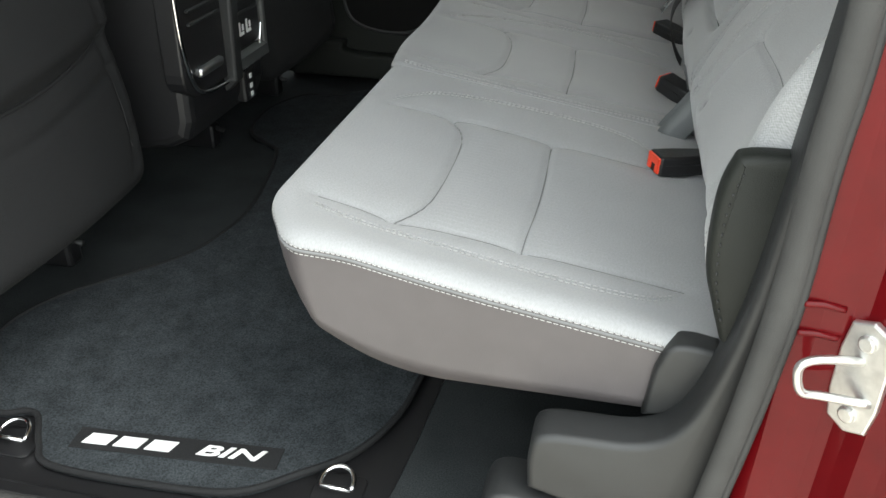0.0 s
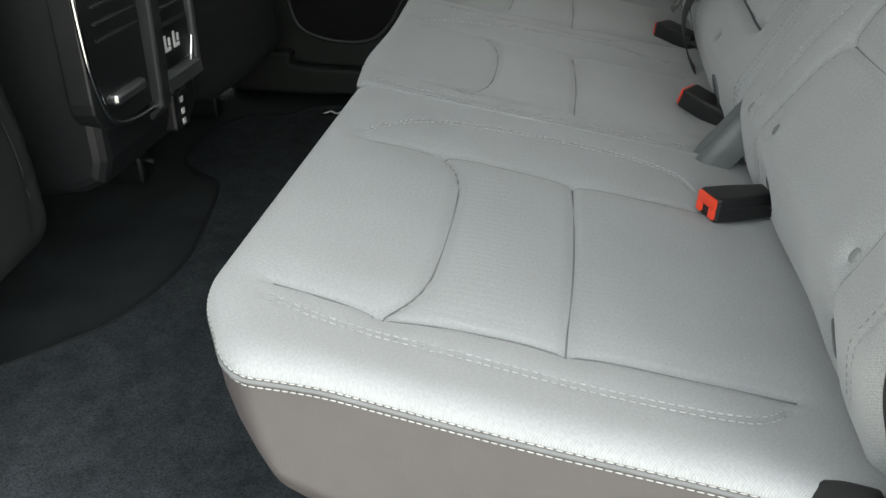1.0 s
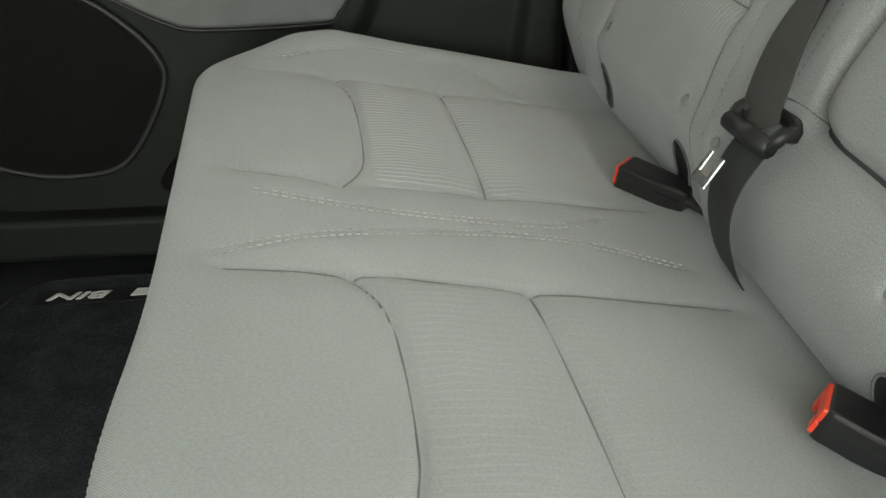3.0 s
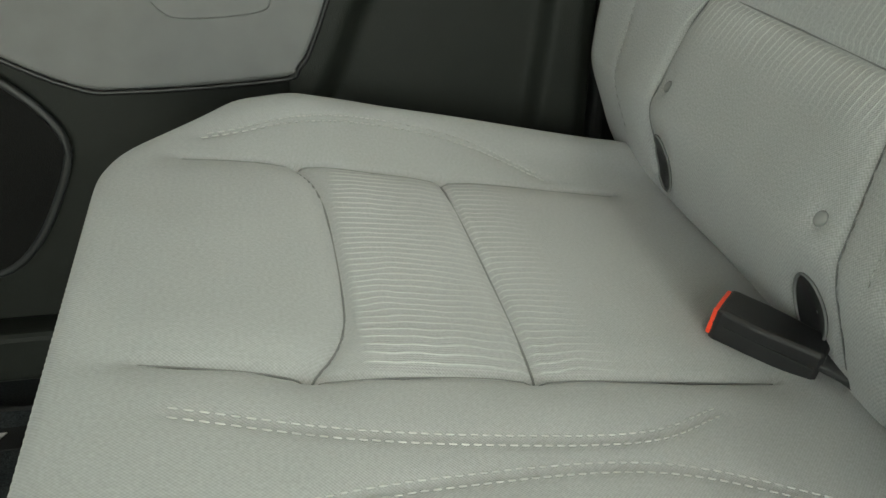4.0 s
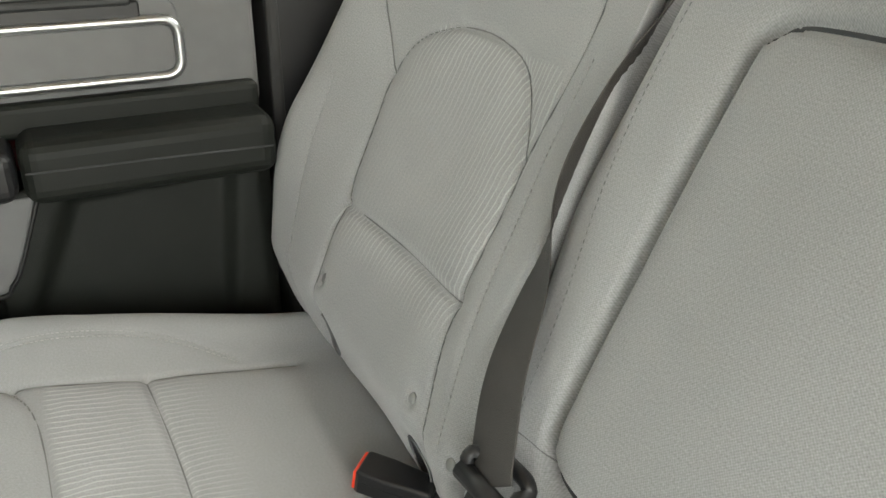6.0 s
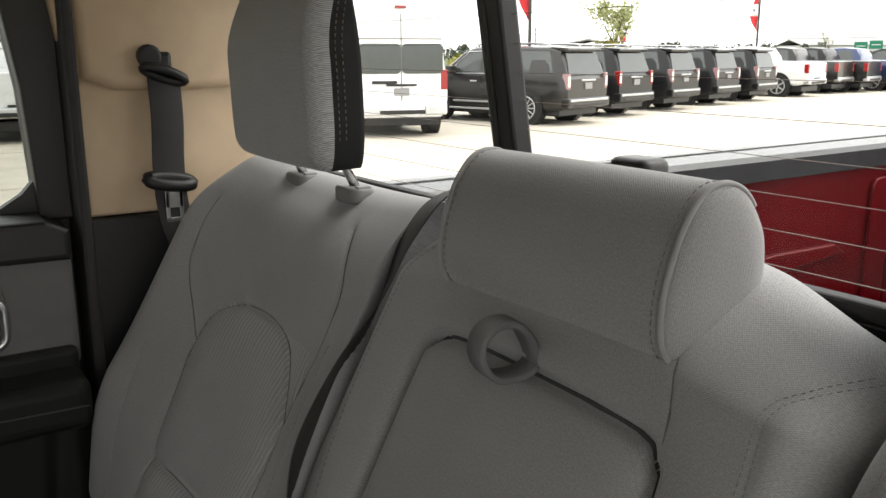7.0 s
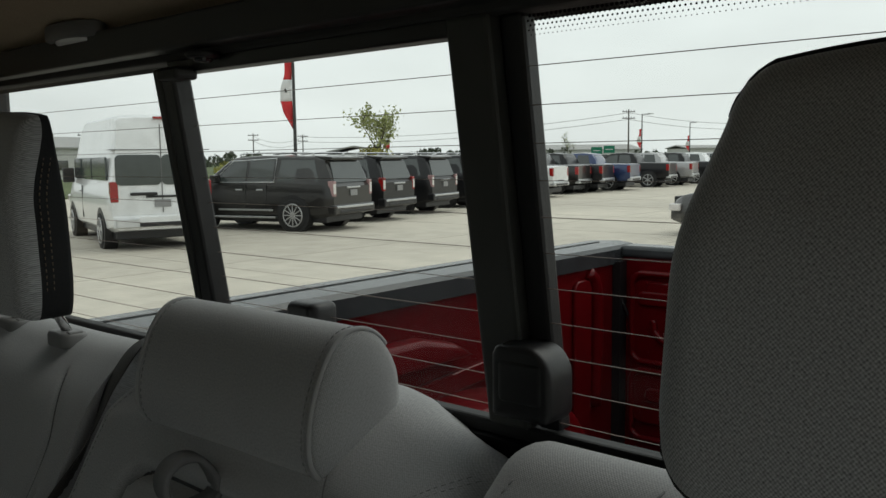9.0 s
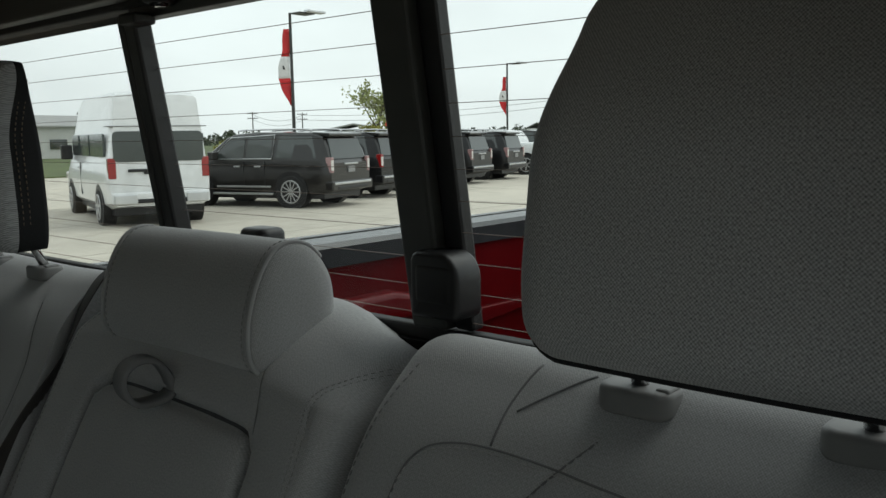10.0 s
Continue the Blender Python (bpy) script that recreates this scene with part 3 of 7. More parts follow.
mesh_part("stitching", V, F, TRIM, flank)

# ---- rear wall and sliding window ----
def wx(z):
    return 0.975 - 0.16 * (z - 0.94)


def slab(y0, y1, z0, z1, t0, t1, bevel=0.003):
    """A bar in the plane of the leaning rear window, from t0 in front of it to t1 behind it."""
    bm = box(0, 1, y0, y1, 0, 1)
    for v in bm.verts:
        z = z0 + v.co.z * (z1 - z0)
        v.co = Vector((wx(z) + (t0 if v.co.x < 0.5 else t1), v.co.y, z))
    if bevel:
        bmesh.ops.bevel(bm, geom=bm.edges[:], offset=bevel, segments=2, affect="EDGES", profile=0.5)
    return bm


structure("wall_rear", join(box(0.972, 1.03, -0.14, 1.76, -0.05, 0.852), slab(-0.14, -0.06, 0.86, 1.30, -0.03, 0.05, 0), slab(1.715, 1.80, 0.86, 1.30, -0.03, 0.05, 0), slab(-0.14, 1.80, 1.225, 1.40, -0.012, 0.06, 0)), mat("matte_black_panel", (0.008, 0.008, 0.008), 0.95, vary=0.2, spec=0.1), "black rear cab wall round the window")
rw = thing("rear_window", "black framed sliding rear window with heater lines", "window", kind="structure")
part("window_frame", join(slab(-0.07, 1.74, 0.842, 0.866, -0.006, 0.012), slab(-0.07, 1.74, 1.221, 1.252, -0.018, 0.012)), SEAL, rw, "black plastic lower and upper frame")
part("header_trim", slab(-0.07, 1.74, 1.228, 1.262, -0.045, -0.02), TRIM, rw)
part("window_post", slab(1.036, 1.062, 0.868, 1.215, -0.014, 0.012, 0.004), BLACK, rw)
part("window_post", slab(1.063, 1.074, 0.868, 1.215, -0.016, 0.010, 0.004), POST, rw)
part("window_post", slab(0.575, 0.619, 0.868, 1.222, -0.020, 0.010, 0.004), POST, rw)
part("window_post", slab(0.551, 0.5745, 0.868, 1.222, -0.006, 0.014, 0.004), BLACK, rw)
part("slide_rail", slab(0.615, 1.04, 1.207, 1.222, -0.016, 0.006, 0.002), BLACK, rw)
part("rail_stop", box(wx(1.2) - 0.04, wx(1.2) - 0.01, 0.99, 1.03, 1.198, 1.212, 0.004), TRIM, rw)
for y0, y1, off in ((-0.06, 0.556, 0.0), (0.612, 1.04, 0.008), (1.072, 1.715, 0.0)):
    pane = part("pane", slab(y0, y1, 0.862, 1.224, off - 0.002, off + 0.002, 0), GLASS, rw, "clear glass pane")
    pane.visible_shadow = False
    for i in range(11):
        z = 1.1797 - 0.0303 * i
        o = part("heater_line", slab(y0, y1, z - 0.00028, z + 0.00028, off - 0.0036, off - 0.0024, 0), WIRE, rw)
hl = thing("header_lamp", "small black round fixture under the window header", "fixture")
part("base", cyl((wx(1.22) - 0.030, 0.946, 1.222), (wx(1.22) - 0.030, 0.946, 1.216), 0.020, 0.017, seg=24, bevel=0.003), BLACK, hl, smooth=False)
part("lens", cyl((wx(1.22) - 0.030, 0.946, 1.2165), (wx(1.22) - 0.030, 0.946, 1.212), 0.012, 0.008, seg=20, bevel=0.002), CARGLASS_IN, hl, "dark glossy lens")
# dotted ceramic edge of the near pane
V, F = [], []
for r_ in range(5):
    for i in range(150):
        y, rad = -0.05 + i * 0.004 + (r_ % 2) * 0.002, 0.0014 - 0.00022 * r_
        for z in (1.2175 - r_ * 0.0036,):
            b0 = len(V)
            V += [(wx(z) - 0.0026, y + rad * math.cos(a), z + rad * math.sin(a)) for a in np.linspace(0, 2 * math.pi, 6, endpoint=False)]
            F.append(tuple(range(b0, b0 + 6)))
dots = mesh_part("edge_dots", V, F, mat("matte_black_ceramic_print", (0.004, 0.004, 0.004), 0.95, spec=0.0), rw)
dots["kind"] = "stuff"
latch = thing("window_latch", "black plastic latch of the sliding window", "window latch")
lp = [(0.592, 0.884), (0.596, 0.888), (0.596, 0.945), (0.592, 0.952), (0.585, 0.955)] + [(0.553 - 0.028 * math.sin(a), 0.925 + 0.030 * math.cos(a)) for a in [math.pi * k / 20 for k in range(11)]] + [(0.537 - 0.012 * math.cos(a), 0.896 - 0.012 * math.sin(a)) for a in [math.pi * k / 10 for k in range(6)]]
lp = [(0.561 + (y - 0.561) * 0.84, 0.922 + (z - 0.922) * 0.9) for y, z in lp]
part("housing", prism(lp, "x", 0.932, 0.972, 0.006, 3), BLACK, latch, smooth=True)
part("grip", box(0.9305, 0.94, 0.535, 0.585, 0.900, 0.942, 0.008, 4), BLACK, latch, smooth=True)

# ---- far pillar trim and its belt ----
pil = thing("pillar_trim", "beige plastic pillar trim over a black lower panel", "trim panel")
up = [(0.648, 0.802), (0.91, 0.802), (0.95, 0.86), (0.93, 1.262), (0.60, 1.29), (0.62, 1.14), (0.646, 0.95)]
part("upper_cover", prism(up, "y", 1.688, 1.75, 0.006, 3), BEIGE, pil, "beige upper cover", smooth=False)
part("raised_panel", prism([(0.655, 1.012), (0.70, 0.994), (0.80, 0.992), (0.93, 0.998), (0.925, 1.245), (0.645, 1.262)], "y", 1.672, 1.70, 0.016, 4), BEIGE, pil, "beige raised belt cover", smooth=True)
part("lower_cover", box(0.645, 0.95, 1.675, 1.75, 0.0, 0.800, 0.006), BLACK, pil, "black lower cover")
part("edge_strip", box(0.63, 0.648, 1.66, 1.75, 0.0, 1.2, 0.006), SEAL, pil, "black rubber edge")
fb = thing("shoulder_belt", "black shoulder belt hanging from its pillar anchor", "seat belt")
mesh_part("webbing", *strip(smooth_line([(0.772, 1.668, 1.02), (0.772, 1.662, 0.95), (0.768, 1.660, 0.87), (0.770, 1.650, 0.80), (0.79, 1.64, 0.70), (0.80, 1.63, 0.5)]), 0.05, 0.0016, (1, 0, 0)), WEB, fb, "black woven webbing")
ring = [np.array((0.772 + 0.031 * math.cos(a), 1.662 - 0.006 * math.sin(a), 1.018 + 0.007 * math.sin(a) - 0.010 * math.cos(a))) for a in np.linspace(0, 2 * math.pi, 24, endpoint=False)]
mesh_part("anchor_ring", *tube(ring, 0.0075, 8, closed=True), BLACK, fb, "black plastic anchor ring")
part("anchor_cap", join(cyl((0.752, 1.684, 1.045), (0.752, 1.658, 1.045), 0.018, bevel=0.004), box(0.742, 0.786, 1.662, 1.680, 1.02, 1.052, 0.006)), BLACK, fb, smooth=False)
ring = [np.array((0.768 + 0.034 * math.cos(a), 1.657 + 0.006 * math.sin(a), 0.853 + 0.006 * math.sin(a) - 0.005 * math.cos(a))) for a in np.linspace(0, 2 * math.pi, 24, endpoint=False)]
mesh_part("tongue_grip", *tube(ring, 0.0105, 10, closed=True), BLACK, fb, "black tongue grip")
part("tongue", join(box(0.756, 0.7625, 1.648, 1.651, 0.785, 0.838, 0.001), box(0.7775, 0.784, 1.648, 1.651, 0.785, 0.838, 0.001), box(0.756, 0.784, 1.648, 1.651, 0.785, 0.797, 0.001), box(0.756, 0.784, 1.648, 1.651, 0.812, 0.84, 0.001)), SATIN, fb, "silver latch tongue")

# ---- far rear door ----
door = thing("door_1", "closed far rear door, dark and grey trim with chrome handle bezel", "door", kind="structure")
part("door_skin", box(-0.50, 0.612, 1.70, 1.82, -0.42, 0.79, 0.01), RED, door, "red outer skin")
part("lower_panel", box(-0.50, 0.612, 1.628, 1.70, 0.02, 0.52, 0.012, 3), DOORVINYL, door, "black grained lower panel")
gx, gz = np.meshgrid(np.linspace(0.255, 0.606, 72), np.linspace(0.255, 0.520, 56), indexing="ij")
left = gx - (0.352 + 0.42 * (gz - 0.488) - 0.2 * np.maximum(0.38 - gz, 0))
sunk = step(-0.022, 0.012, left) * step(0.566, 0.540, gx - 0.1 * (gz - 0.5)) * step(0.512, 0.488, gz - 0.05 * (gx - 0.35))
gy = 1.606 + 0.019 * sunk + 0.012 * step(0.585, 0.606, gx)
V = np.stack([gx, gy, gz], -1).reshape(-1, 3).tolist() + np.stack([gx, gy * 0 + 1.634, gz], -1).reshape(-1, 3).tolist()
na, nb = gx.shape
F = [(i * nb + j, i * nb + j + 1, (i + 1) * nb + j + 1, (i + 1) * nb + j) for i in range(na - 1) for j in range(nb - 1)]
ring_ = [i * nb for i in range(na)] + [(na - 1) * nb + j for j in range(1, nb)] + [i * nb + nb - 1 for i in range(na - 2, -1, -1)] + [j for j in range(nb - 2, 0, -1)]
F += [tuple(na * nb + q for q in f[::-1]) for f in F]
F += [(ring_[i], ring_[(i + 1) % len(ring_)], na * nb + ring_[(i + 1) % len(ring_)], na * nb + ring_[i]) for i in range(len(ring_))]
mesh_part("ledge", V, F, DOORVINYL, door, "dark green-black grained panel with a sunk field")
pk = smooth_line([(-0.16, 0.505), (-0.06, 0.44), (0.03, 0.392), (0.09, 0.384), (0.245, 0.389), (0.268, 0.402), (0.285, 0.43), (0.318, 0.515)], 5).tolist()
part("pocket_panel", prism(pk, "y", 1.604, 1.632, 0.006, 3), GREYTRIM, door, "mid grey moulded panel")
part("pull_cup", prism(smooth_line([(0.10, 0.515), (0.13, 0.468), (0.16, 0.458), (0.23, 0.462), (0.245, 0.478), (0.25, 0.515)], 5).tolist(), "y", 1.600, 1.606, 0.002), GREYTRIM, door)
mesh_part("panel_gap", *tube(np.array([(p[0], 1.606, p[1] - 0.002) for p in pk]), 0.0028, 6), BLACK, door)
part("armrest_front", box(-0.36, 0.301, 1.555, 1.65, 0.522, 0.585, 0.018, 4), BLACK, door, "smooth black armrest grip", smooth=False)
part("armrest_pad", box(0.305, 0.608, 1.562, 1.66, 0.512, 0.590, 0.020, 4), DOORVINYL, door, "padded armrest with a sewn seam")
mesh_part("armrest_seam", *tube([(0.31, 1.5610, 0.556), (0.45, 1.5605, 0.554), (0.60, 1.5612, 0.55)], 0.0014, 6), SEAM, door)
part("upper_panel", box(-0.50, 0.612, 1.652, 1.70, 0.585, 0.765, 0.008, 3), GREYTRIM, door, "mid grey upper panel")
part("armrest_back", box(-0.36, 0.606, 1.632, 1.66, 0.575, 0.618, 0.010, 3), DOORVINYL, door)
part("handle_recess", prism(round_rect(0.02, 0.515, 0.625, 0.735, 0.03), "y", 1.642, 1.656, 0.003), GREYTRIM, door)
part("handle_slot", box(0.02, 0.47, 1.638, 1.646, 0.706, 0.728, 0.003), BLACK, door, "black finger slot of the handle")
part("handle_lip", box(0.02, 0.46, 1.630, 1.642, 0.724, 0.736, 0.004), TRIM, door)
bez = np.array([(p[0], 1.640, p[1]) for p in along(np.array(round_rect(0.05, 0.512, 0.634, 0.704, 0.018) + [round_rect(0.05, 0.512, 0.634, 0.704, 0.018)[0]]), 0.006)])[:-1]
mesh_part("handle_bezel", *tube(bez, 0.0062, 8, closed=True, up=(0.05, 1, 0.03)), SATIN, door, "satin chrome bezel")
part("handle_insert", prism(round_rect(0.055, 0.506, 0.640, 0.698, 0.014), "y", 1.640, 1.65, 0.002), GREYTRIM, door)
sl = [(-0.50, 0.765), (0.44, 0.765), (0.50, 0.752), (0.612, 0.750), (0.612, 0.796), (0.58, 0.812), (-0.50, 0.822)]
part("sill_pad", prism(sl, "y", 1.640, 1.76, 0.010, 3), BLACK, door, "black padded window sill")
part("window_frame", join(prism([(0.585, 0.80), (0.632, 0.80), (0.632, 1.20), (0.57, 1.26), (0.54, 1.26), (0.575, 1.0)], "y", 1.71, 1.78, 0.004), box(-0.5, 0.58, 1.71, 1.78, 1.215, 1.27, 0.006), prism([(0.50, 0.80), (0.59, 0.80), (0.59, 0.868), (0.565, 0.84)], "y", 1.735, 1.755)), BLACK, door, "black window frame")
pane = part("pane", box(-0.48, 0.588, 1.744, 1.749, 0.78, 1.23), TINT, door)
pane.visible_shadow = False
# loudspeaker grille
MESHBLACK = mat("black_mesh_and_pocket_shade", (0.004, 0.004, 0.004), 0.8, vary=0.4, scale=900, bump=1.0, bump_scale=700, spec=0.2)
gl = smooth_line([(-0.275, 0.20), (-0.20, 0.165), (-0.10, 0.166), (-0.045, 0.205), (0.002, 0.29), (0.006, 0.335), (-0.03, 0.385), (-0.10, 0.435), (-0.20, 0.452), (-0.275, 0.41), (-0.295, 0.30)], 5, closed=True).tolist()
part("speaker_grille", prism(gl, "y", 1.614, 1.632, 0.004, 2), MESHBLACK, door, "black perforated loudspeaker grille")
mesh_part("speaker_rim", *tube(np.array([(p[0], 1.616, p[1]) for p in gl]), 0.005, 8, closed=True), TRIM, door)
part("door_pocket", prism(smooth_line([(-0.45, 0.03), (-0.45, 0.11), (-0.30, 0.135), (-0.28, 0.105), (-0.1, 0.10), (0.3, 0.10), (0.5, 0.10)], 5).tolist() + [(0.5, 0.03)], "y", 1.585, 1.632, 0.010, 3), DOORVINYL, door, "dark moulded door pocket")
# no hollow is cut: a raised black slab gives the map pocket its shade
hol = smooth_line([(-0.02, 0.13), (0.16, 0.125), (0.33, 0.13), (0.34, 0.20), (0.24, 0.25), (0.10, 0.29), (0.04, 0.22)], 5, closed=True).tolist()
part("map_pocket_shade", prism(hol, "y", 1.618, 1.634, 0.004, 2), MESHBLACK, door, "raised black slab standing for the map pocket's shaded hollow")

# ---- dome lamp ----
dome = thing("ceiling_light", "unlit oval plastic lamp on the headliner", "ceiling light")
ring = prism([(0.885 + 0.026 * math.cos(a), 1.19 + 0.062 * math.sin(a)) for a in np.linspace(0, 2 * math.pi, 28, endpoint=False)], "z", 1.257, 1.276, 0.004, 2)
part("housing", ring, GREYTRIM, dome, smooth=True)
part("lens", prism([(0.885 + 0.018 * math.cos(a), 1.19 + 0.04 * math.sin(a)) for a in np.linspace(0, 2 * math.pi, 24, endpoint=False)], "z", 1.253, 1.26, 0.002, 2), WHITE, dome, smooth=True)

# ---- floor mat: one piece across the rear footwell, with a word at either end ----
fm = thing("floor_mat", "charcoal carpet floor mat across the footwell with white lettering", "floor mat")
out = smooth_line([(-0.30, 0.085), (-0.265, 0.096), (-0.240, 0.088), (-0.205, 0.04), (-0.165, 0.008), (-0.02, 0.006), (0.085, 0.018), (0.15, 0.065), (0.205, 0.115), (0.238, 0.185), (0.252, 0.27), (0.255, 0.45), (0.255, 0.80), (0.255, 1.15), (0.245, 1.33), (0.21, 1.45), (0.13, 1.535), (-0.02, 1.555), (-0.20, 1.55), (-0.26, 1.48), (-0.30, 1.47), (-0.37, 1.45), (-0.42, 1.33), (-0.40, 1.17), (-0.33, 1.10), (-0.285, 1.055), (-0.245, 0.90), (-0.222, 0.75), (-0.232, 0.64), (-0.256, 0.555), (-0.31, 0.48), (-0.352, 0.432), (-0.408, 0.353), (-0.428, 0.256), (-0.385, 0.11)], 5, closed=True)
part("carpet", prism(out.tolist(), "z", 0.002, 0.014, 0.003, 2), MATC, fm, "charcoal carpet pile")
mesh_part("bound_edge", *tube(np.array([(x, y, 0.0125) for x, y in out]), 0.0048, 8, closed=True), DARKCLOTH, fm, "sewn black edge binding")
for bx, by, turn_z in ((-0.023, 0.070, 4), (-0.065, 1.502, 180)):
    mx = Matrix.Translation((bx, by, 0.0152)) @ pose(0, 0, 0, 0, 0, turn_z)
    badge = part("badge", box(-0.142, 0.142, -0.019, 0.021, -0.001, 0.0012, 0.001, 1, mx), DARKCLOTH, fm, "black woven badge strip")
    # the brand word as three plain slanted bars, then the readable word
    for i in range(3):
        x0 = -0.127 + i * 0.0435
        bm = prism([(x0, -0.0095), (x0 + 0.034, -0.0095), (x0 + 0.041, 0.0095), (x0 + 0.007, 0.0095)], "z", 0.001, 0.0026)
        bmesh.ops.transform(bm, matrix=mx, verts=bm.verts[:])
        part("brand_bar", bm, WHITE, badge, "white woven bar")
    text_part("lettering", "BIN", 0.0265, mx @ Matrix.Translation((0.071, 0.0, 0.0018)), WHITE, badge, 0.0008, 0.0004, 0.3, 2.05, "white woven letters")
for x, y in ((0.205, 0.055), (-0.245, 0.045)):
    d = thing("tie_down_ring", "chrome D-ring set in the black bin lid", "tie-down ring", "floor rings")
    pts = [np.array((x + 0.021 * math.cos(a), y + 0.021 * math.sin(a), 0.020 + 0.007 * math.sin(a))) for a in np.linspace(-0.4, math.pi + 0.4, 20)]
    mesh_part("ring", *tube(pts + [pts[0]], 0.0034, 8), CHROME, d, "chrome ring")
    part("socket", prism(round_rect(x - 0.033, x + 0.033, y - 0.027, y + 0.03, 0.012), "z", 0.0015, 0.006, 0.002), BLACK, d, "black socket")
lid = thing("floor_bin_lid", "black plastic lid of the in-floor bin", "bin lid")
part("lid", prism(smooth_line([(-0.36, -0.012), (0.24, -0.016), (0.268, 0.05), (0.285, 0.30), (0.285, 0.46), (-0.36, 0.46)], 4, closed=True).tolist(), "z", 0.0008, 0.0022), BLACK, lid)

# ---- front seats and console, seen from behind ----
def front_seat(label, y0, y1, x):
    s = thing("front_seat", label, "car seat", "front seats")

    def place(U, V, W):
        return x - 0.20 * V + W - 0.35 * np.maximum(V - 0.42, 0) ** 2, U, 0.17 + 0.98 * V

    def outline(U, V):
        c, hw = (y0 + y1) / 2, (y1 - y0) / 2
        k = (U - c) / hw
        return c + k * hw * (1 - 0.10 * step(0.16, 0.0, V) - 0.12 * step(0.5, 0.86, V)), V

    pocket = smooth_line([(y0 + 0.03, 0.245), ((y0 + y1) / 2, 0.225), (y1 - 0.05, 0.265), (y1 - 0.012, 0.35)])
    hem = smooth_line([(y0 + 0.03, 0.195), ((y0 + y1) / 2, 0.175), (y1 - 0.05, 0.215), (y1 - 0.012, 0.30)])
    low = smooth_line([(y1 - 0.075, 0.045), (y1 - 0.06, 0.09), (y1 - 0.01, 0.14)])
    edge = smooth_line([(y1 - 0.055, 0.06), (y1 - 0.062, 0.25), (y1 - 0.07, 0.5), (y1 - 0.075, 0.8)])
    pad = Pad(y0, y1, 0.0, 0.86, 0.05, 0.008, lambda U, V: 0.02 - 0.25 * (U - (y0 + y1) / 2) ** 2 + 0.016 * step(0.2, 0.235, V - 0.1 * (U - y0)), place, -0.10, [(pocket, 0.006, 0.006, 0.002), (hem, 0.005, 0.006, 0.0), (low, 0.005, 0.006, 0.0), (edge, 0.006, 0.007, 0.0)], rh=0.05, outline=outline)
    pad.build("back_shell", [DARKCLOTH, DARKCLOTH], s, "black cloth seat back with a pocket")
    pad.seam(pocket, s, DARKCLOTH, r=0.003, lift=0.002, name="pocket_hem")
    pad.seam(edge, s, SEAM, r=0.0012)
    part("seat_base", box(x - 0.58, x - 0.10, y0 + 0.01, y1 - 0.01, 0.14, 0.34, 0.05, 3), DARKCLOTH, s)
    for yy in (y0 + 0.05, y1 - 0.07):
        part("seat_rail", box(x - 0.62, x - 0.17, yy - 0.02, yy + 0.02, 0.0, 0.06, 0.008), BLACK, s, "black steel rail")
        part("rail_riser", box(x - 0.50, x - 0.24, yy - 0.015, yy + 0.015, 0.055, 0.15, 0.008), DARKCLOTH, s, "black covered riser")
        part("rail_end", cyl((x - 0.175, yy, 0.05), (x - 0.152, yy, 0.045), 0.006), TRIM, s, "dull bolt end", smooth=True)
    return s


front_seat("black cloth driver's seat back with map pocket", -0.02, 0.565, -0.275)
front_seat("black cloth front passenger seat back in shadow", 1.03, 1.55, -0.275)

GREYLIP = mat("slate_grey_plastic", (0.045, 0.048, 0.048), 0.45, vary=0.06)
con = thing("centre_console", "black console end with chrome-framed rear vents", "console")
CX = -0.262
con.location = (0.013, 0.0, 0.018)


part("housing", prism([(-1.2, 0.0), (-0.66, 0.0), (-0.60, 0.12), (CX - 0.16, 0.155), (CX - 0.05, 0.172), (CX - 0.012, 0.19), (CX, 0.225), (CX, 0.47), (CX - 0.05, 0.53), (-1.2, 0.55)], "y", 0.62, 0.955, 0.02, 3), BLACK, con, "black plastic console body")
part("vent_panel", prism(round_rect(0.605, 0.94, 0.268, 0.55, 0.05), "x", CX - 0.03, CX + 0.008, 0.004), BLACK, con)
hoop = [(0.600, 0.56), (0.602, 0.42), (0.612, 0.345), (0.64, 0.285), (0.70, 0.266), (0.78, 0.262)]
for mirror_ in (False, True):
    H_ = smooth_line([(CX + 0.012, (1.545 - y) if mirror_ else y, z) for y, z in hoop], 8)
    mesh_part("chrome_trim", *tube(H_, 0.0042, 8), CHROME, con, "chrome edge trim")
for y0_, y1_ in ((0.635, 0.762), (0.808, 0.93)):
    part("vent_duct", box(CX - 0.02, CX + 0.006, y0_, y1_, 0.385, 0.53, 0.006), BLACK, con)
    for i in range(6):
        z = 0.395 + i * 0.023
        part("slat", box(CX - 0.004, CX + 0.014, y0_ + 0.004, y1_ - 0.004, z, z + 0.005, 0.001, 1), TRIM, con)
    part("vent_tab", box(CX + 0.006, CX + 0.022, (y0_ + y1_) / 2 - 0.018, (y0_ + y1_) / 2 + 0.018, 0.452, 0.464, 0.004), SATIN, con, "silver vent tab")
part("pillar_bar", prism([(CX + 0.004, 0.238), (CX + 0.026, 0.26), (CX + 0.03, 0.42), (CX + 0.016, 0.56), (CX - 0.01, 0.56), (CX - 0.01, 0.238)], "y", 0.768, 0.80, 0.006, 3), TRIM, con, "grey upright bar between the vents")
part("frame_lip", join(prism([(CX - 0.005, 0.268), (CX + 0.024, 0.272), (CX + 0.022, 0.292), (CX + 0.004, 0.302), (CX - 0.005, 0.302)], "y", 0.803, 0.936, 0.004, 2), box(CX - 0.005, CX + 0.020, 0.926, 0.942, 0.285, 0.45, 0.006)), GREYLIP, con, "grey moulded frame round the switches")
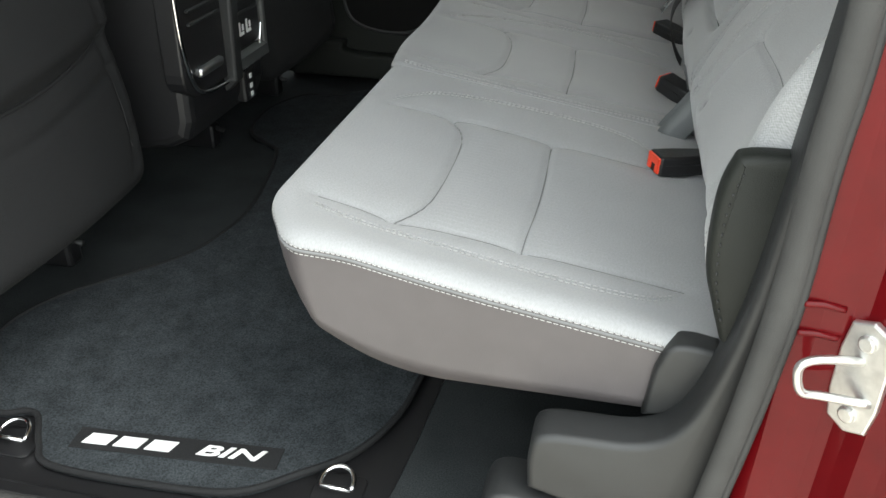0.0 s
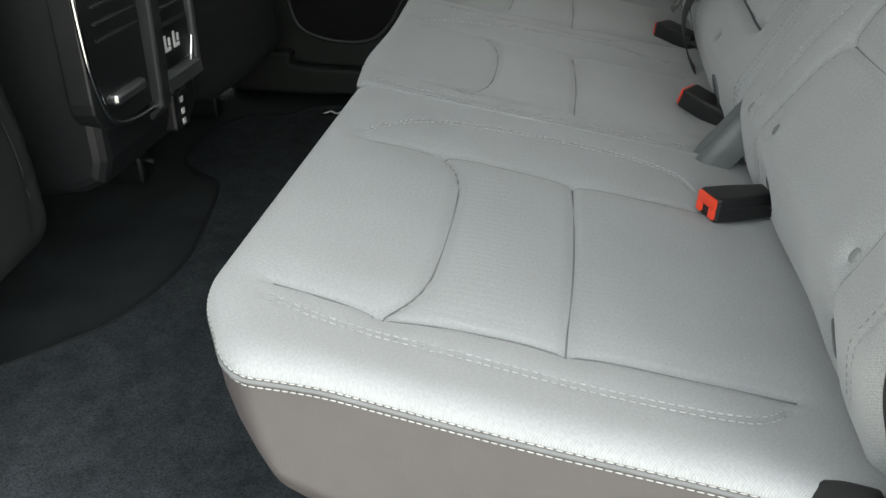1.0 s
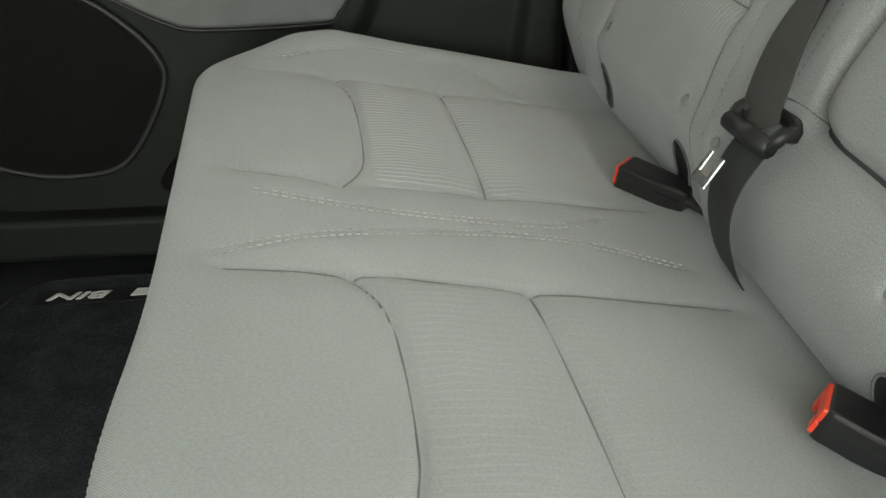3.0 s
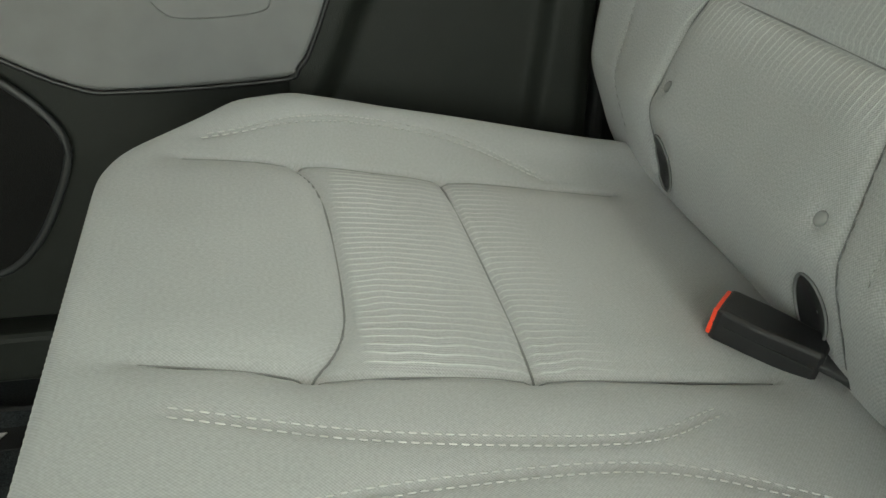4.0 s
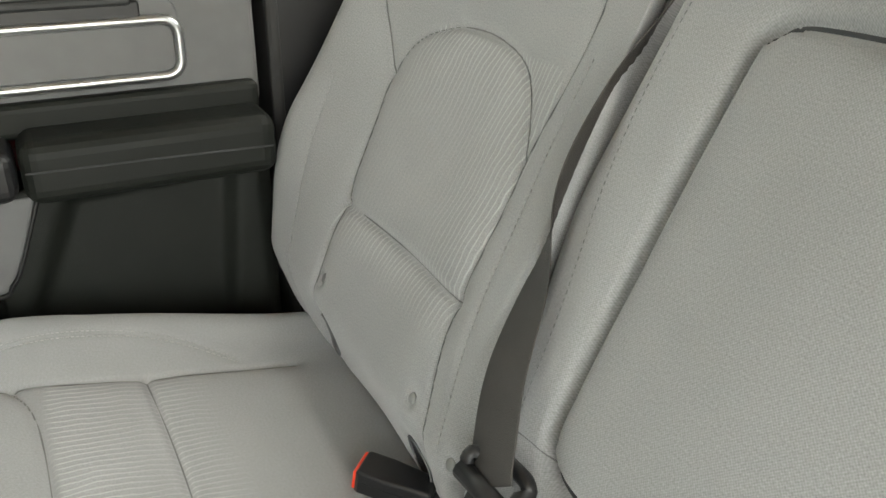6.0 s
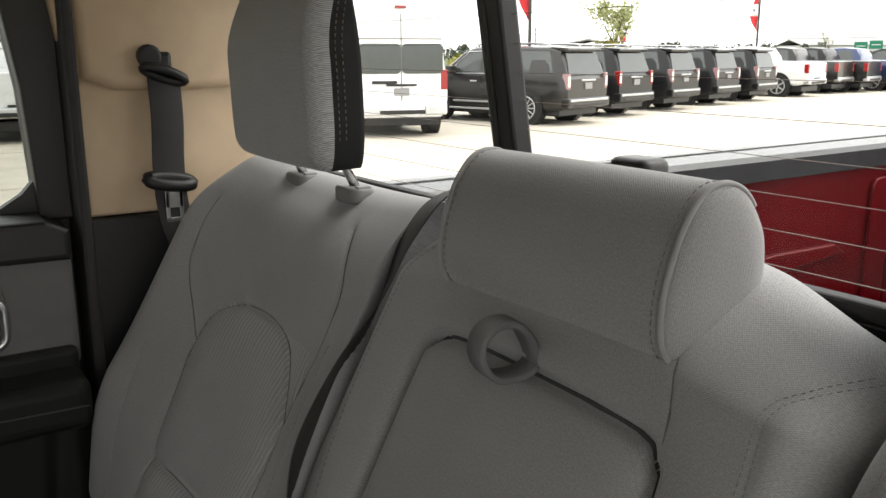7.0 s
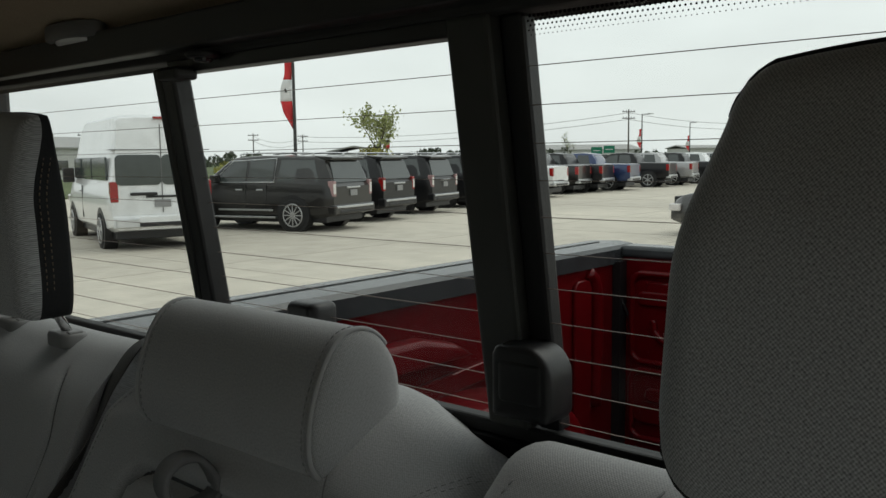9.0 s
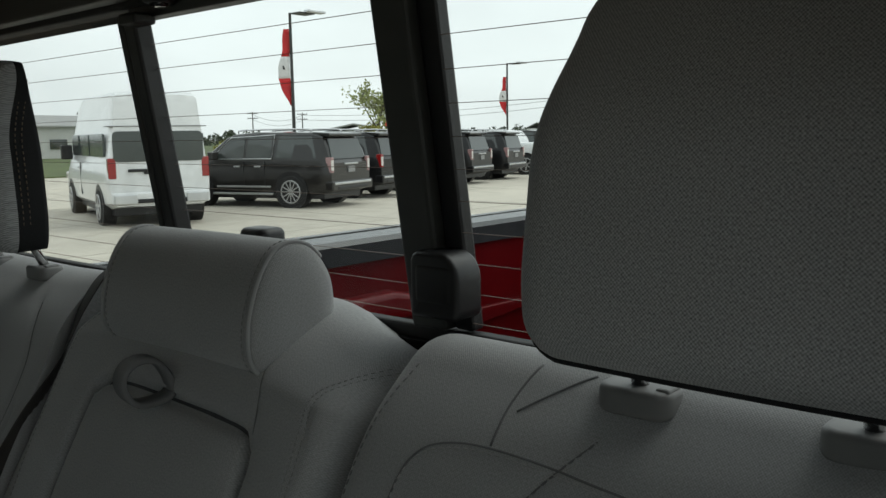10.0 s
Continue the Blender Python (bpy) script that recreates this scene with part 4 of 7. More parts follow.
part("switch_panel", box(CX - 0.01, CX + 0.012, 0.812, 0.925, 0.30, 0.375, 0.006), BLACK, con)
for i, y in enumerate((0.838, 0.87)):
    part("symbol", join(box(CX + 0.011, CX + 0.0135, y - 0.010, y + 0.010, 0.33, 0.336, 0), box(CX + 0.011, CX + 0.0135, y - 0.010, y - 0.004, 0.336, 0.356, 0), box(CX + 0.011, CX + 0.0135, y + 0.004, y + 0.010, 0.338, 0.350, 0)), WHITE, con, "white seat heater symbol")
part("lower_knob", box(CX - 0.005, CX + 0.018, 0.655, 0.745, 0.30, 0.318, 0.006), SATIN, con, "silver slide tab")
part("usb_plate", box(CX - 0.02, CX + 0.012, 0.83, 0.885, 0.195, 0.262, 0.006), BLACK, con)
for z in (0.245, 0.225, 0.208):
    part("port_mark", box(CX + 0.011, CX + 0.0135, 0.852, 0.862, z - 0.005, z + 0.004, 0), WHITE, con)

# ---- rear bench: cushions ----
def cushion_place(U, V, W):
    far = np.maximum(U - 0.6, 0)
    V = V - 0.010 * np.exp(-(((U - 0.72) / 0.11) ** 2)) * step(0.30, 0.14, V) * step(0.59, 0.60, U)
    return V - 0.024 * far - step(0.27, 0.14, V) * (0.002 + 0.003 * step(0.59, 0.61, U) + 0.03 * far), U, W


def cushion_top(centres, outer=()):
    """Height of the cushion's cover: rearward fall, a shallow dish in each seat, raised sides."""

    def top(U, V):
        z = 0.372 - 0.17 * (V - 0.28)
        for c, half in centres:
            z = z - 0.006 * np.exp(-(((U - c) / half) ** 2)) * step(0.14, 0.3, V)
        for edge in outer:
            z = z + (0.022 if edge > 1 else 0.012) * np.exp(-(((U - edge) / 0.05) ** 2)) * step(0.10, 0.24, V)
        return z

    return top


def insert_lines(a, b, xs=0.283, xe=0.408, rear=0.585, flare=0.065, mid=False):
    """Seams of one seat place between y = a and b: the two long ones, the bowed front one, the straight rear one."""
    near = smooth_line([(a + 0.004, xs - 0.10), (a - 0.002, xs - 0.03), (a - 0.005, xs), (a, 0.36), (a + 0.002, 0.5), (a + 0.004, rear)])
    far = smooth_line([(b - 0.004, xs - 0.10), (b + 0.002, xs - 0.03), (b + 0.005, xs), (b, 0.36), (b - 0.002, 0.5), (b - 0.004, rear)])
    front = smooth_line([(a - 0.004, xs - 0.017), (a + 0.03, xs + 0.003), (a + 0.075, xs + 0.012), ((a + b) / 2, xs + 0.014), (b - 0.075, xs + 0.012), (b - 0.03, xs + 0.003), (b + 0.004, xs - 0.017)])
    back = smooth_line([(a, xe + 0.002), ((a + b) / 2, xe + 0.006), (b, xe + 0.002)])
    return near, far, front, back


def rib_band(panels, strength):
    """Ribbed cloth: strongest behind each cross seam, fading to the rear."""

    def rib(U, V):
        out = np.zeros(len(U))
        for (a, b, xs, xe), k in zip(panels, strength):
            inside = k * step(a, a + 0.004, U) * (1 - step(b - 0.004, b, U))
            out = np.maximum(out, inside * step(xs + 0.018, xs + 0.024, V) * (1 - 0.65 * step(xs + 0.04, xe, V)) * (V < xe + 0.004))
            out = np.maximum(out, inside * step(xe + 0.004, xe + 0.01, V) * np.clip(1 - (V - xe) / 0.07, 0, 1) * 0.9)
        return out

    return rib


def build_cushion(name, label, y0, y1, places, arcs, outer_low, outer_high, ribs):
    seat = thing(name, label, "seat cushion", "rear bench cushions")
    lines = [insert_lines(a, b) for a, b in places]
    seams = []
    for near, far, front, back in lines:
        seams += [(near, 0.004, 0.004, 0.004), (far, 0.004, 0.004, 0.004), (front, 0.006, 0.0045, 0.004), (back, 0.005, 0.004, 0.003)]
    for arc in arcs:
        seams.append((arc, 0.0018, 0.006, 0.001))

    def outline(U, V):
        f = step(0.42, 0.10, V)
        bow = 0.0
        if outer_low:
            bow = bow + 0.045 * f * step(y0 + 0.13, y0, U) ** 1.5
        if outer_high:
            bow = bow + 0.085 * f * step(y1 - 0.22, y1, U) ** 1.5
        side = 0.0
        if outer_high:
            side = -0.03 * step(y1 - 0.15, y1, U) * (step(0.38, 0.62, V) + 0.8 * step(0.34, 0.12, V))
        return U + side, V + bow

    pad = Pad(y0, y1, 0.138, 0.665, 0.030, 0.0042, cushion_top([((a + b) / 2, 0.14) for a, b in places], [1.52] if outer_high else [0.0]), cushion_place, lambda U, V: 0.247 + 0.050 * np.clip((0.35 - np.asarray(V)) / 0.2, 0, 1.06) ** 1.8, seams, rh=0.014, outline=outline, rl=None if outer_low else 0.012, rr=None if outer_high else 0.012)

    def pull(U, V, s):
        lean = 0.023 * step(0.28, 0.125, V) * np.asarray(s) ** 2.2
        return 0.0, lean

    pad.build("cushion_cover", [CLOTH, VINYL], seat, "light grey woven cloth cover", rib=rib_band([(a, b, 0.283, 0.408) for a, b in places], ribs), wall_pull=pull)
    for near, far, front, back in lines:
        for ln in (near, far, front, back):
            pad.seam(ln, seat, SEAM_SOFT, r=0.0009, lift=0.0005)
    for arc in arcs:
        for d in (-0.004, 0.004):
            pad.stitches(arc + np.array([d, 0]), seat, THREAD2, length=0.0048, gap=0.0022, r=0.00066)
    return seat, pad


def rim_stitches(pad, seat, low_side, high_side):
    """The welt, its two rows of thick stitches and the lower piping, round the front and the outer end of the cushion."""
    u0, u1, v0, v1 = pad.b
    r = pad.r
    line = []
    if low_side:
        line += [(u0, v1 - 0.02), (u0, v0 + r)] + [(u0 + r - r * math.cos(a), v0 + r - r * math.sin(a)) for a in np.linspace(0.2, 1.4, 8)]
    line += [(u0 + r, v0), (u1 - r, v0)]
    if high_side:
        line += [(u1 - r + r * math.sin(a), v0 + r - r * math.cos(a)) for a in np.linspace(0.2, 1.4, 8)] + [(u1, v0 + r), (u1, v1 - 0.02)]
    L = along(np.array(line), 0.0013)
    c = np.array([(u0 + u1) / 2, (v0 + v1) / 2])

    def at(d, out):
        U, V = L[:, 0], L[:, 1]
        n = np.stack([np.where(U < u0 + 0.002, -1.0, np.where(U > u1 - 0.002, 1.0, 0.0)), np.where(V < v0 + 0.002, -1.0, 0.0)], 1)
        a_, b_ = pad.outline(U, V)
        h = pad.top(U, V) - pad.rh - d
        base = 0.247
        s_ = np.clip(d / np.maximum(h + d - base, 0.01), 0, 1)
        pull = 0.036 * step(0.28, 0.125, V) * s_**2.2
        return np.stack(pad.place(a_ + out * n[:, 0], b_ + pull + out * n[:, 1], h), -1)

    for d in (0.0005, 0.0075):
        P = at(d, 0.0004)
        V, F = [], []
        for i in range(0, len(P) - 5, 5):
            v, f = tube(P[i:i + 5], np.array([0.4, 1, 1, 1, 0.4]) * 0.00052, 5)
            F += [tuple(j + len(V) for j in q) for q in f]
            V += v
        mesh_part("stitching", V, F, THREAD, seat, "double row of pale stitches")
    mesh_part("welt", *tube(at(0.0040, -0.0008)[::4], 0.0022, 8), SEAM_SOFT, seat)


near_cushion, near_pad = build_cushion(
    "rear_seat_cushion", "light grey cloth rear cushion with ribbed insert, grey vinyl side", 0.0, 0.588, [(0.115, 0.43)],
    [smooth_line([(0.094, 0.185), (0.078, 0.24), (0.073, 0.33), (0.068, 0.45), (0.075, 0.54), (0.10, 0.575)]), smooth_line([(0.445, 0.181), (0.476, 0.203), (0.510, 0.245), (0.529, 0.339), (0.529, 0.457), (0.505, 0.526), (0.457, 0.552)])], True, False, [0.12])
rim_stitches(near_pad, near_cushion, True, False)
V0 = np.linspace(0.15, 0.60, 40)
mesh_part("edge_piping", *tube(near_pad.at(np.full(40, 0.583), V0, 0.0006), 0.0028, 8), CLOTH, near_cushion)
# dark tube between the cushions stands for the slit's shade
gap = near_pad.at(np.full(40, 0.5865), V0, 0.0) + np.array([0, 0.0055, 0.003])
mesh_part("split_shade", *tube(gap, 0.0017, 6), SEAM, near_cushion, "dark slit beside the next cushion")
far_cushion, far_pad = build_cushion(
    "rear_seat_cushion", "wide light grey cloth rear bench cushion for two places", 0.596, 1.555, [(0.658, 0.932), (1.105, 1.418)],
    [smooth_line([(1.06, 0.2), (1.045, 0.27), (1.04, 0.36), (1.045, 0.46), (1.07, 0.52)]), smooth_line([(0.945, 0.175), (0.985, 0.245), (1.008, 0.34), (1.018, 0.46), (0.985, 0.57)]),
     smooth_line([(1.452, 0.18), (1.480, 0.235), (1.493, 0.31), (1.492, 0.40), (1.474, 0.465), (1.435, 0.52)]), smooth_line([(0.61, 0.16), (0.605, 0.22), (0.605, 0.4), (0.608, 0.56)])], False, True, [0.18, 1.0])
rim_stitches(far_pad, far_cushion, False, True)

# ---- rear bench: backs ----
LEAN = radians(29.5)
SL, CL = math.sin(LEAN), math.cos(LEAN)


def back_place(U, V, W):
    """Across, up the back and out of its face, into the world."""
    return 0.556 + V * SL - W * CL, U, 0.34 + V * CL + W * SL


def cut_out(pad, seat, u, v, ru, rv):
    """A black patch on the cover for the shade in a belt anchor's opening, drawn in at its foot, with a sewn rim."""
    turn_ = np.linspace(0, 2 * math.pi, 24, endpoint=False)
    n, V, F = len(turn_), [], []
    for k in (1.0, 0.8, 0.55, 0.3, 0.05):
        V.append(pad.at(u + ru * k * np.cos(turn_), np.maximum(0.003, v + rv * k * np.sin(turn_) * (1.0 + 0.25 * (np.sin(turn_) < 0))), 0.0022))
    F = [(i * n + j, i * n + (j + 1) % n, (i + 1) * n + (j + 1) % n, (i + 1) * n + j) for i in range(4) for j in range(n)]
    mesh_part("cutout_shade", np.vstack(V).tolist(), F, BLACK, seat, "black patch laid on the cover for the anchor opening's shade")
    mesh_part("cutout_rim", *tube(V[0], 0.0013, 8, closed=True), SEAM_SOFT, seat)


def side_back(name, label, mirror):
    """An outboard seat back: bolstered sides, arched ribbed insert, cross seam, cut-outs for the buckles."""
    m = (lambda y: 1.565 - y) if mirror else (lambda y: y)
    seat = thing(name, label, "car seat", "rear bench seats")
    lo, hi = (1.03, 1.605) if not mirror else (-0.004, 0.566)
    outer = hi if not mirror else lo

    def L(*pts):
        return smooth_line([(m(y), v) for y, v in pts])

    ins_out = L((1.432, 0.02), (1.430, 0.09), (1.437, 0.19), (1.462, 0.29), (1.475, 0.355), (1.455, 0.405), (1.40, 0.437))
    ins_in = L((1.095, 0.02), (1.115, 0.09), (1.148, 0.19), (1.154, 0.25), (1.172, 0.34), (1.235, 0.415), (1.32, 0.44), (1.40, 0.437))
    cross = L((1.437, 0.193), (1.29, 0.197), (1.148, 0.197))
    wing_out = L((1.475, 0.355), (1.50, 0.39), (1.53, 0.43), (1.545, 0.47), (1.55, 0.56))
    wing_in = L((1.170, 0.34), (1.160, 0.42), (1.164, 0.495), (1.19, 0.54), (1.222, 0.585))
    bolster = L((1.50, 0.03), (1.515, 0.09), (1.53, 0.2), (1.55, 0.33))
    inner_edge = L((1.075, 0.08), (1.087, 0.137), (1.099, 0.186), (1.115, 0.254), (1.133, 0.351), (1.138, 0.45))
    seams = [(ln, d, w, p) for ln, d, w, p in ((ins_out, 0.004, 0.004, 0.004), (ins_in, 0.004, 0.004, 0.004), (cross, 0.006, 0.0045, 0.005), (wing_out, 0.003, 0.004, 0.002), (wing_in, 0.003, 0.004, 0.002), (bolster, 0.002, 0.004, 0.001), (inner_edge, 0.002, 0.004, 0.001))]
    # four dimples where the cover is tied down
    notches = [m(1.412), m(1.140)]
    dimples = [(m(1.415), 0.10), (m(1.147), 0.094), (m(1.055), 0.083)]

    def top(U, V):
        out = np.abs(U - outer)
        w = 0.0 + 0.058 * np.exp(-((out / 0.085) ** 2)) * step(0.03, 0.27, V) * (1 - 0.35 * step(0.5, 0.65, V)) - 0.012 * np.exp(-(((U - m(1.285)) / 0.12) ** 2))
        w = w - 0.028 * step(0.50, 0.66, V) ** 2
        w = w + 0.010 * np.exp(-(((V - 0.18) / 0.1) ** 2)) - 0.055 * step(0.085, 0.0, V)
        for u, v in dimples:
            w = w - 0.008 * np.exp(-(((U - u) ** 2 + (V - v) ** 2) / 0.009**2))
        for u in notches:
            w = w - 0.016 * np.exp(-((U - u) / 0.024) ** 2 - ((V - 0.036) / 0.02) ** 2)
        return w

    def outline(U, V):
        c = (lo + hi) / 2
        s = np.sign(U - c)
        k = np.abs(U - c) / ((hi - lo) / 2)
        narrow_out = 0.035 * step(0.52, 0.66, V) + 0.035 * step(0.12, 0.0, V)
        narrow_in = 0.012 * step(0.5, 0.66, V)
        is_out = (U > c) != mirror
        lean = 0.0 if mirror else 0.088 * np.clip((V - 0.08) / 0.45, 0, 1) * np.where(U < c, k**6, 0)
        return U - s * k**2 * np.where(is_out, narrow_out, narrow_in) + lean, V

    pad = Pad(lo, hi, 0.0, 0.655, 0.035, 0.0048, top, back_place, -0.12, seams, rh=0.04, outline=outline)

    def rib(U, V):
        inside = (near_line(U, V, smooth_line([(m(1.29), 0.0), (m(1.3), 0.36)])) < 0.145) * (V < 0.432)
        up = inside * (V > 0.2) * np.clip(1.0 - (near_line(U, V, ins_in) - 0.01) / 0.13, 0.15, 1)
        low = inside * (V < 0.193) * np.clip(1 - (0.193 - V) / 0.05, 0, 1)
        return np.maximum(up, low) * (0.15 if mirror else 1.0)

    pad.build("back_cover", [CLOTH_BACK, TRIM], seat, "light grey woven cloth cover", rib=rib, walls=1 if mirror else 0)
    for ln in (ins_out, ins_in, cross, wing_out, wing_in):
        pad.seam(ln, seat, SEAM_SOFT, r=0.0009, lift=0.0005)
    for ln in (bolster, inner_edge):
        pad.stitches(ln, seat, THREAD2, length=0.004, gap=0.003, r=0.0006)
        if mirror:
            pad.stitches(ln + np.array([0.008, 0.0]), seat, THREAD2, length=0.004, gap=0.003, r=0.0006)
    for u, v in dimples:
        P = pad.at([u], [v], 0.001)[0]
        q = Vector((-CL, 0, SL))
        part("tie_button", cyl(Vector(P) - q * 0.003, Vector(P) + q * 0.0035, 0.0062, seg=14, bevel=0.002), BUTTON, seat, smooth=True)
    if mirror:
        # yoke seams under the headrest, and the chunky woven strip on the dark flank
        yoke = smooth_line([(0.497, 0.49), (0.492, 0.525), (0.478, 0.546), (0.452, 0.556), (0.42, 0.559), (0.374, 0.558), (0.331, 0.554), (0.28, 0.55)])
        for ln in (smooth_line([(0.414, 0.635), (0.421, 0.599), (0.421, 0.561)]), smooth_line([(0.365, 0.635), (0.396, 0.608), (0.413, 0.592)]), yoke):
            pad.seam(ln, seat, SEAM_SOFT, r=0.0009, lift=0.0005)
        pad.stitches(yoke + np.array([0, -0.004]), seat, THREAD2, length=0.0045, gap=0.003, r=0.0007)
        pad.stitches(smooth_line([(0.548, 0.25), (0.55, 0.4), (0.545, 0.54), (0.53, 0.62)]), seat, THREAD3, length=0.005, gap=0.003, r=0.0007)
        bumps = []
        for i in range(34):
            for j in range(4):
                v, w = 0.17 + i * 0.0115 + (j % 2) * 0.005, -0.052 - j * 0.011
                o = Vector(back_place(lo - 0.001, v, w))
                bumps.append(box(o.x - 0.0042, o.x + 0.0042, o.y - 0.0028, o.y + 0.003, o.z - 0.004, o.z + 0.004, 0.0018, 1))
        part("woven_strip", join(*bumps), DARKCLOTH, seat, "chunky dark woven strip")
    # black patches for the shaded cut-outs at the foot, with their sewn rims
    for y in notches:
        cut_out(pad, seat, y, 0.036, 0.012 if mirror else 0.021, 0.011 if mirror else 0.019)
    return seat, pad


far_back, far_back_pad = side_back("bench_seat", "light grey cloth outboard seat back with arched ribbed insert", False)
near_back, near_back_pad = side_back("bench_seat", "light grey cloth seat back with dark vinyl outer flank", True)


def headrest_block(seat):
    """The raised block sewn on the centre back: a rounded roll with domed, piped ends."""
    prof = smooth_line([(0.562, -0.010), (0.574, 0.014), (0.60, 0.030), (0.63, 0.038), (0.66, 0.040), (0.685, 0.034), (0.700, 0.018), (0.705, -0.004), (0.698, -0.028), (0.680, -0.052), (0.64, -0.070), (0.585, -0.045), (0.562, -0.010)], 5)[:-1]
    c = np.array([0.640, -0.012])
    u0, u1 = 0.700, 0.984
    rows = []
    for d, k in ((-0.006, 0.25), (-0.0055, 0.55), (-0.003, 0.80), (0.0, 0.93), (0.003, 0.972), (0.008, 0.99), (0.016, 1.0)):
        rows.append((u0 + d, k))
    rows += [(u, 1.0 + 0.012 * math.sin(math.pi * (u - u0) / (u1 - u0))) for u in np.linspace(u0 + 0.03, u1 - 0.03, 12)]
    rows += [(u1 - d, k) for d, k in ((0.016, 1.0), (0.008, 0.985), (0.002, 0.95), (-0.004, 0.80), (-0.007, 0.5), (-0.008, 0.2))]
    V, F, U, n = [], [], [], len(prof)
    for u, k in rows:
        for q in prof:
            v, w = c + (q - c) * k
            V.append(tuple(float(z) for z in back_place(u, v, w)))
            U.append((u + 2.0, v) if k > 0.96 else (2.6 + v, 1.0 + w))
    for i in range(len(rows) - 1):
        F += [(i * n + j, i * n + (j + 1) % n, (i + 1) * n + (j + 1) % n, (i + 1) * n + j) for j in range(n)]
    F += [tuple(range(n))[::-1], tuple((len(rows) - 1) * n + j for j in range(n))]
    ob = mesh_part("headrest_block", V, F, [CLOTH_BACK], seat, "smooth grey cloth headrest block", True)
    lv = np.empty(len(ob.data.loops), int)
    ob.data.loops.foreach_get("vertex_index", lv)
    ob.data.uv_layers.new(name="cloth").data.foreach_set("uv", np.array(U)[lv].ravel())
    bm = bmesh.new()
    bm.from_mesh(ob.data)
    bmesh.ops.recalc_face_normals(bm, faces=bm.faces[:])
    bm.to_mesh(ob.data)
    bm.free()
    for u, k in ((u0 + 0.004, 0.985), (u1 - 0.004, 0.985)):
        edge = [back_place(u, *(c + (q - c) * k)) for q in prof[:40]]
        mesh_part("piping", *tube(np.array(edge, float), 0.0026, 8), CLOTH_BACK, ob)
        edge = along(np.array([back_place(u + (0.008 if u < 0.8 else -0.008), *(c + (q - c) * 1.003)) for q in prof[2:36]], float), 0.0012)
        V, F = [], []
        for i in range(0, len(edge) - 5, 6):
            v, f = tube(edge[i:i + 5], np.array([0.4, 1, 1, 1, 0.4]) * 0.00048, 5)
            F += [tuple(j + len(V) for j in q) for q in f]
            V += v
        mesh_part("stitching", V, F, THREAD3, ob)


def centre_back():
    seat = thing("bench_seat", "centre seat back with folded armrest and raised headrest block", "car seat", "rear bench seats")
    lo, hi = 0.576, 1.085
    arm = smooth_line([(0.80, 0.137), (0.72, 0.132), (0.69, 0.136), (0.674, 0.155), (0.675, 0.25), (0.682, 0.46), (0.692, 0.497), (0.718, 0.513), (0.82, 0.518), (0.94, 0.519), (0.974, 0.507), (0.985, 0.47), (0.979, 0.25), (0.973, 0.170), (0.960, 0.150), (0.935, 0.143), (0.88, 0.140), (0.80, 0.137)])
    side_seam = smooth_line([(0.962, 0.150), (0.985, 0.152), (1.02, 0.150)])
    edge_r = smooth_line([(0.602, 0.04), (0.606, 0.3), (0.612, 0.48), (0.618, 0.57), (0.605, 0.61), (0.588, 0.65)])
    strip_seam = smooth_line([(0.684, 0.512), (0.688, 0.54), (0.699, 0.575)])
    edge_l = smooth_line([(1.012, 0.05), (1.03, 0.25), (1.055, 0.42), (1.055, 0.56), (1.04, 0.63)])
    seams = [(arm, 0.016, 0.0055, 0.006), (edge_r, 0.002, 0.004, 0.001), (strip_seam, 0.002, 0.003, 0.001), (side_seam, 0.003, 0.004, 0.002)]
    dimple = (0.78, 0.09)

    def top(U, V):
        fall = 0.078 * np.clip((V - 0.562) / 0.12, 0, 1.2) ** 1.4
        return -0.055 * step(0.085, 0.0, V) - fall - 0.02 * np.exp(-((np.abs(U - lo) / 0.02) ** 2)) + 0.006 * np.exp(-(((U - 0.82) / 0.1) ** 2)) - 0.006 * np.exp(-(((U - 0.78) ** 2 + (V - 0.09) ** 2) / 0.006**2))

    def outline(U, V):
        return U - 0.055 * step(0.36, 0.12, V) * np.clip((U - 1.0) / 0.085, 0, 1), V - 0.042 * step(0.74, 0.58, U) * step(0.5, 0.67, V) - 0.02 * step(1.0, 1.08, U) * step(0.5, 0.67, V)

    pad = Pad(lo, hi, 0.0, 0.678, 0.032, 0.0045, top, back_place, -0.13, seams, rh=0.032, outline=outline)
    pad.build("back_cover", [CLOTH_BACK, TRIM], seat, "light grey woven cloth cover", walls=0)
    pad.seam(arm, seat, SEAM, r=0.003, lift=0.001, name="armrest_gap")
    pad.seam(side_seam, seat, SEAM_SOFT, r=0.0008, lift=0.0002)
    P = pad.at([dimple[0]], [dimple[1]], 0.001)[0]
    q = Vector((-CL, 0, SL))
    part("tie_button", cyl(Vector(P) - q * 0.003, Vector(P) + q * 0.0035, 0.0062, seg=14, bevel=0.002), BUTTON, seat, smooth=True)
    cut_out(pad, seat, 0.752, 0.030, 0.019, 0.017)
    pad.seam(strip_seam, seat, SEAM_SOFT, r=0.0009, lift=0.0002)
    for d in (0.0, 0.005):
        pad.stitches(edge_r + np.array([d, 0]), seat, THREAD3, length=0.004, gap=0.0025, r=0.0004)
    pad.stitches(edge_l, seat, THREAD3, length=0.004, gap=0.003, r=0.0004)
    headrest_block(seat)
    # pull strap: a teardrop loop of webbing standing on its edge, out of the armrest gap
    ang = np.linspace(0.03, 2 * math.pi - 0.03, 36)
    round_ = np.clip(1.25 - 0.45 * np.cos(ang), 0, 1.3) / 1.3
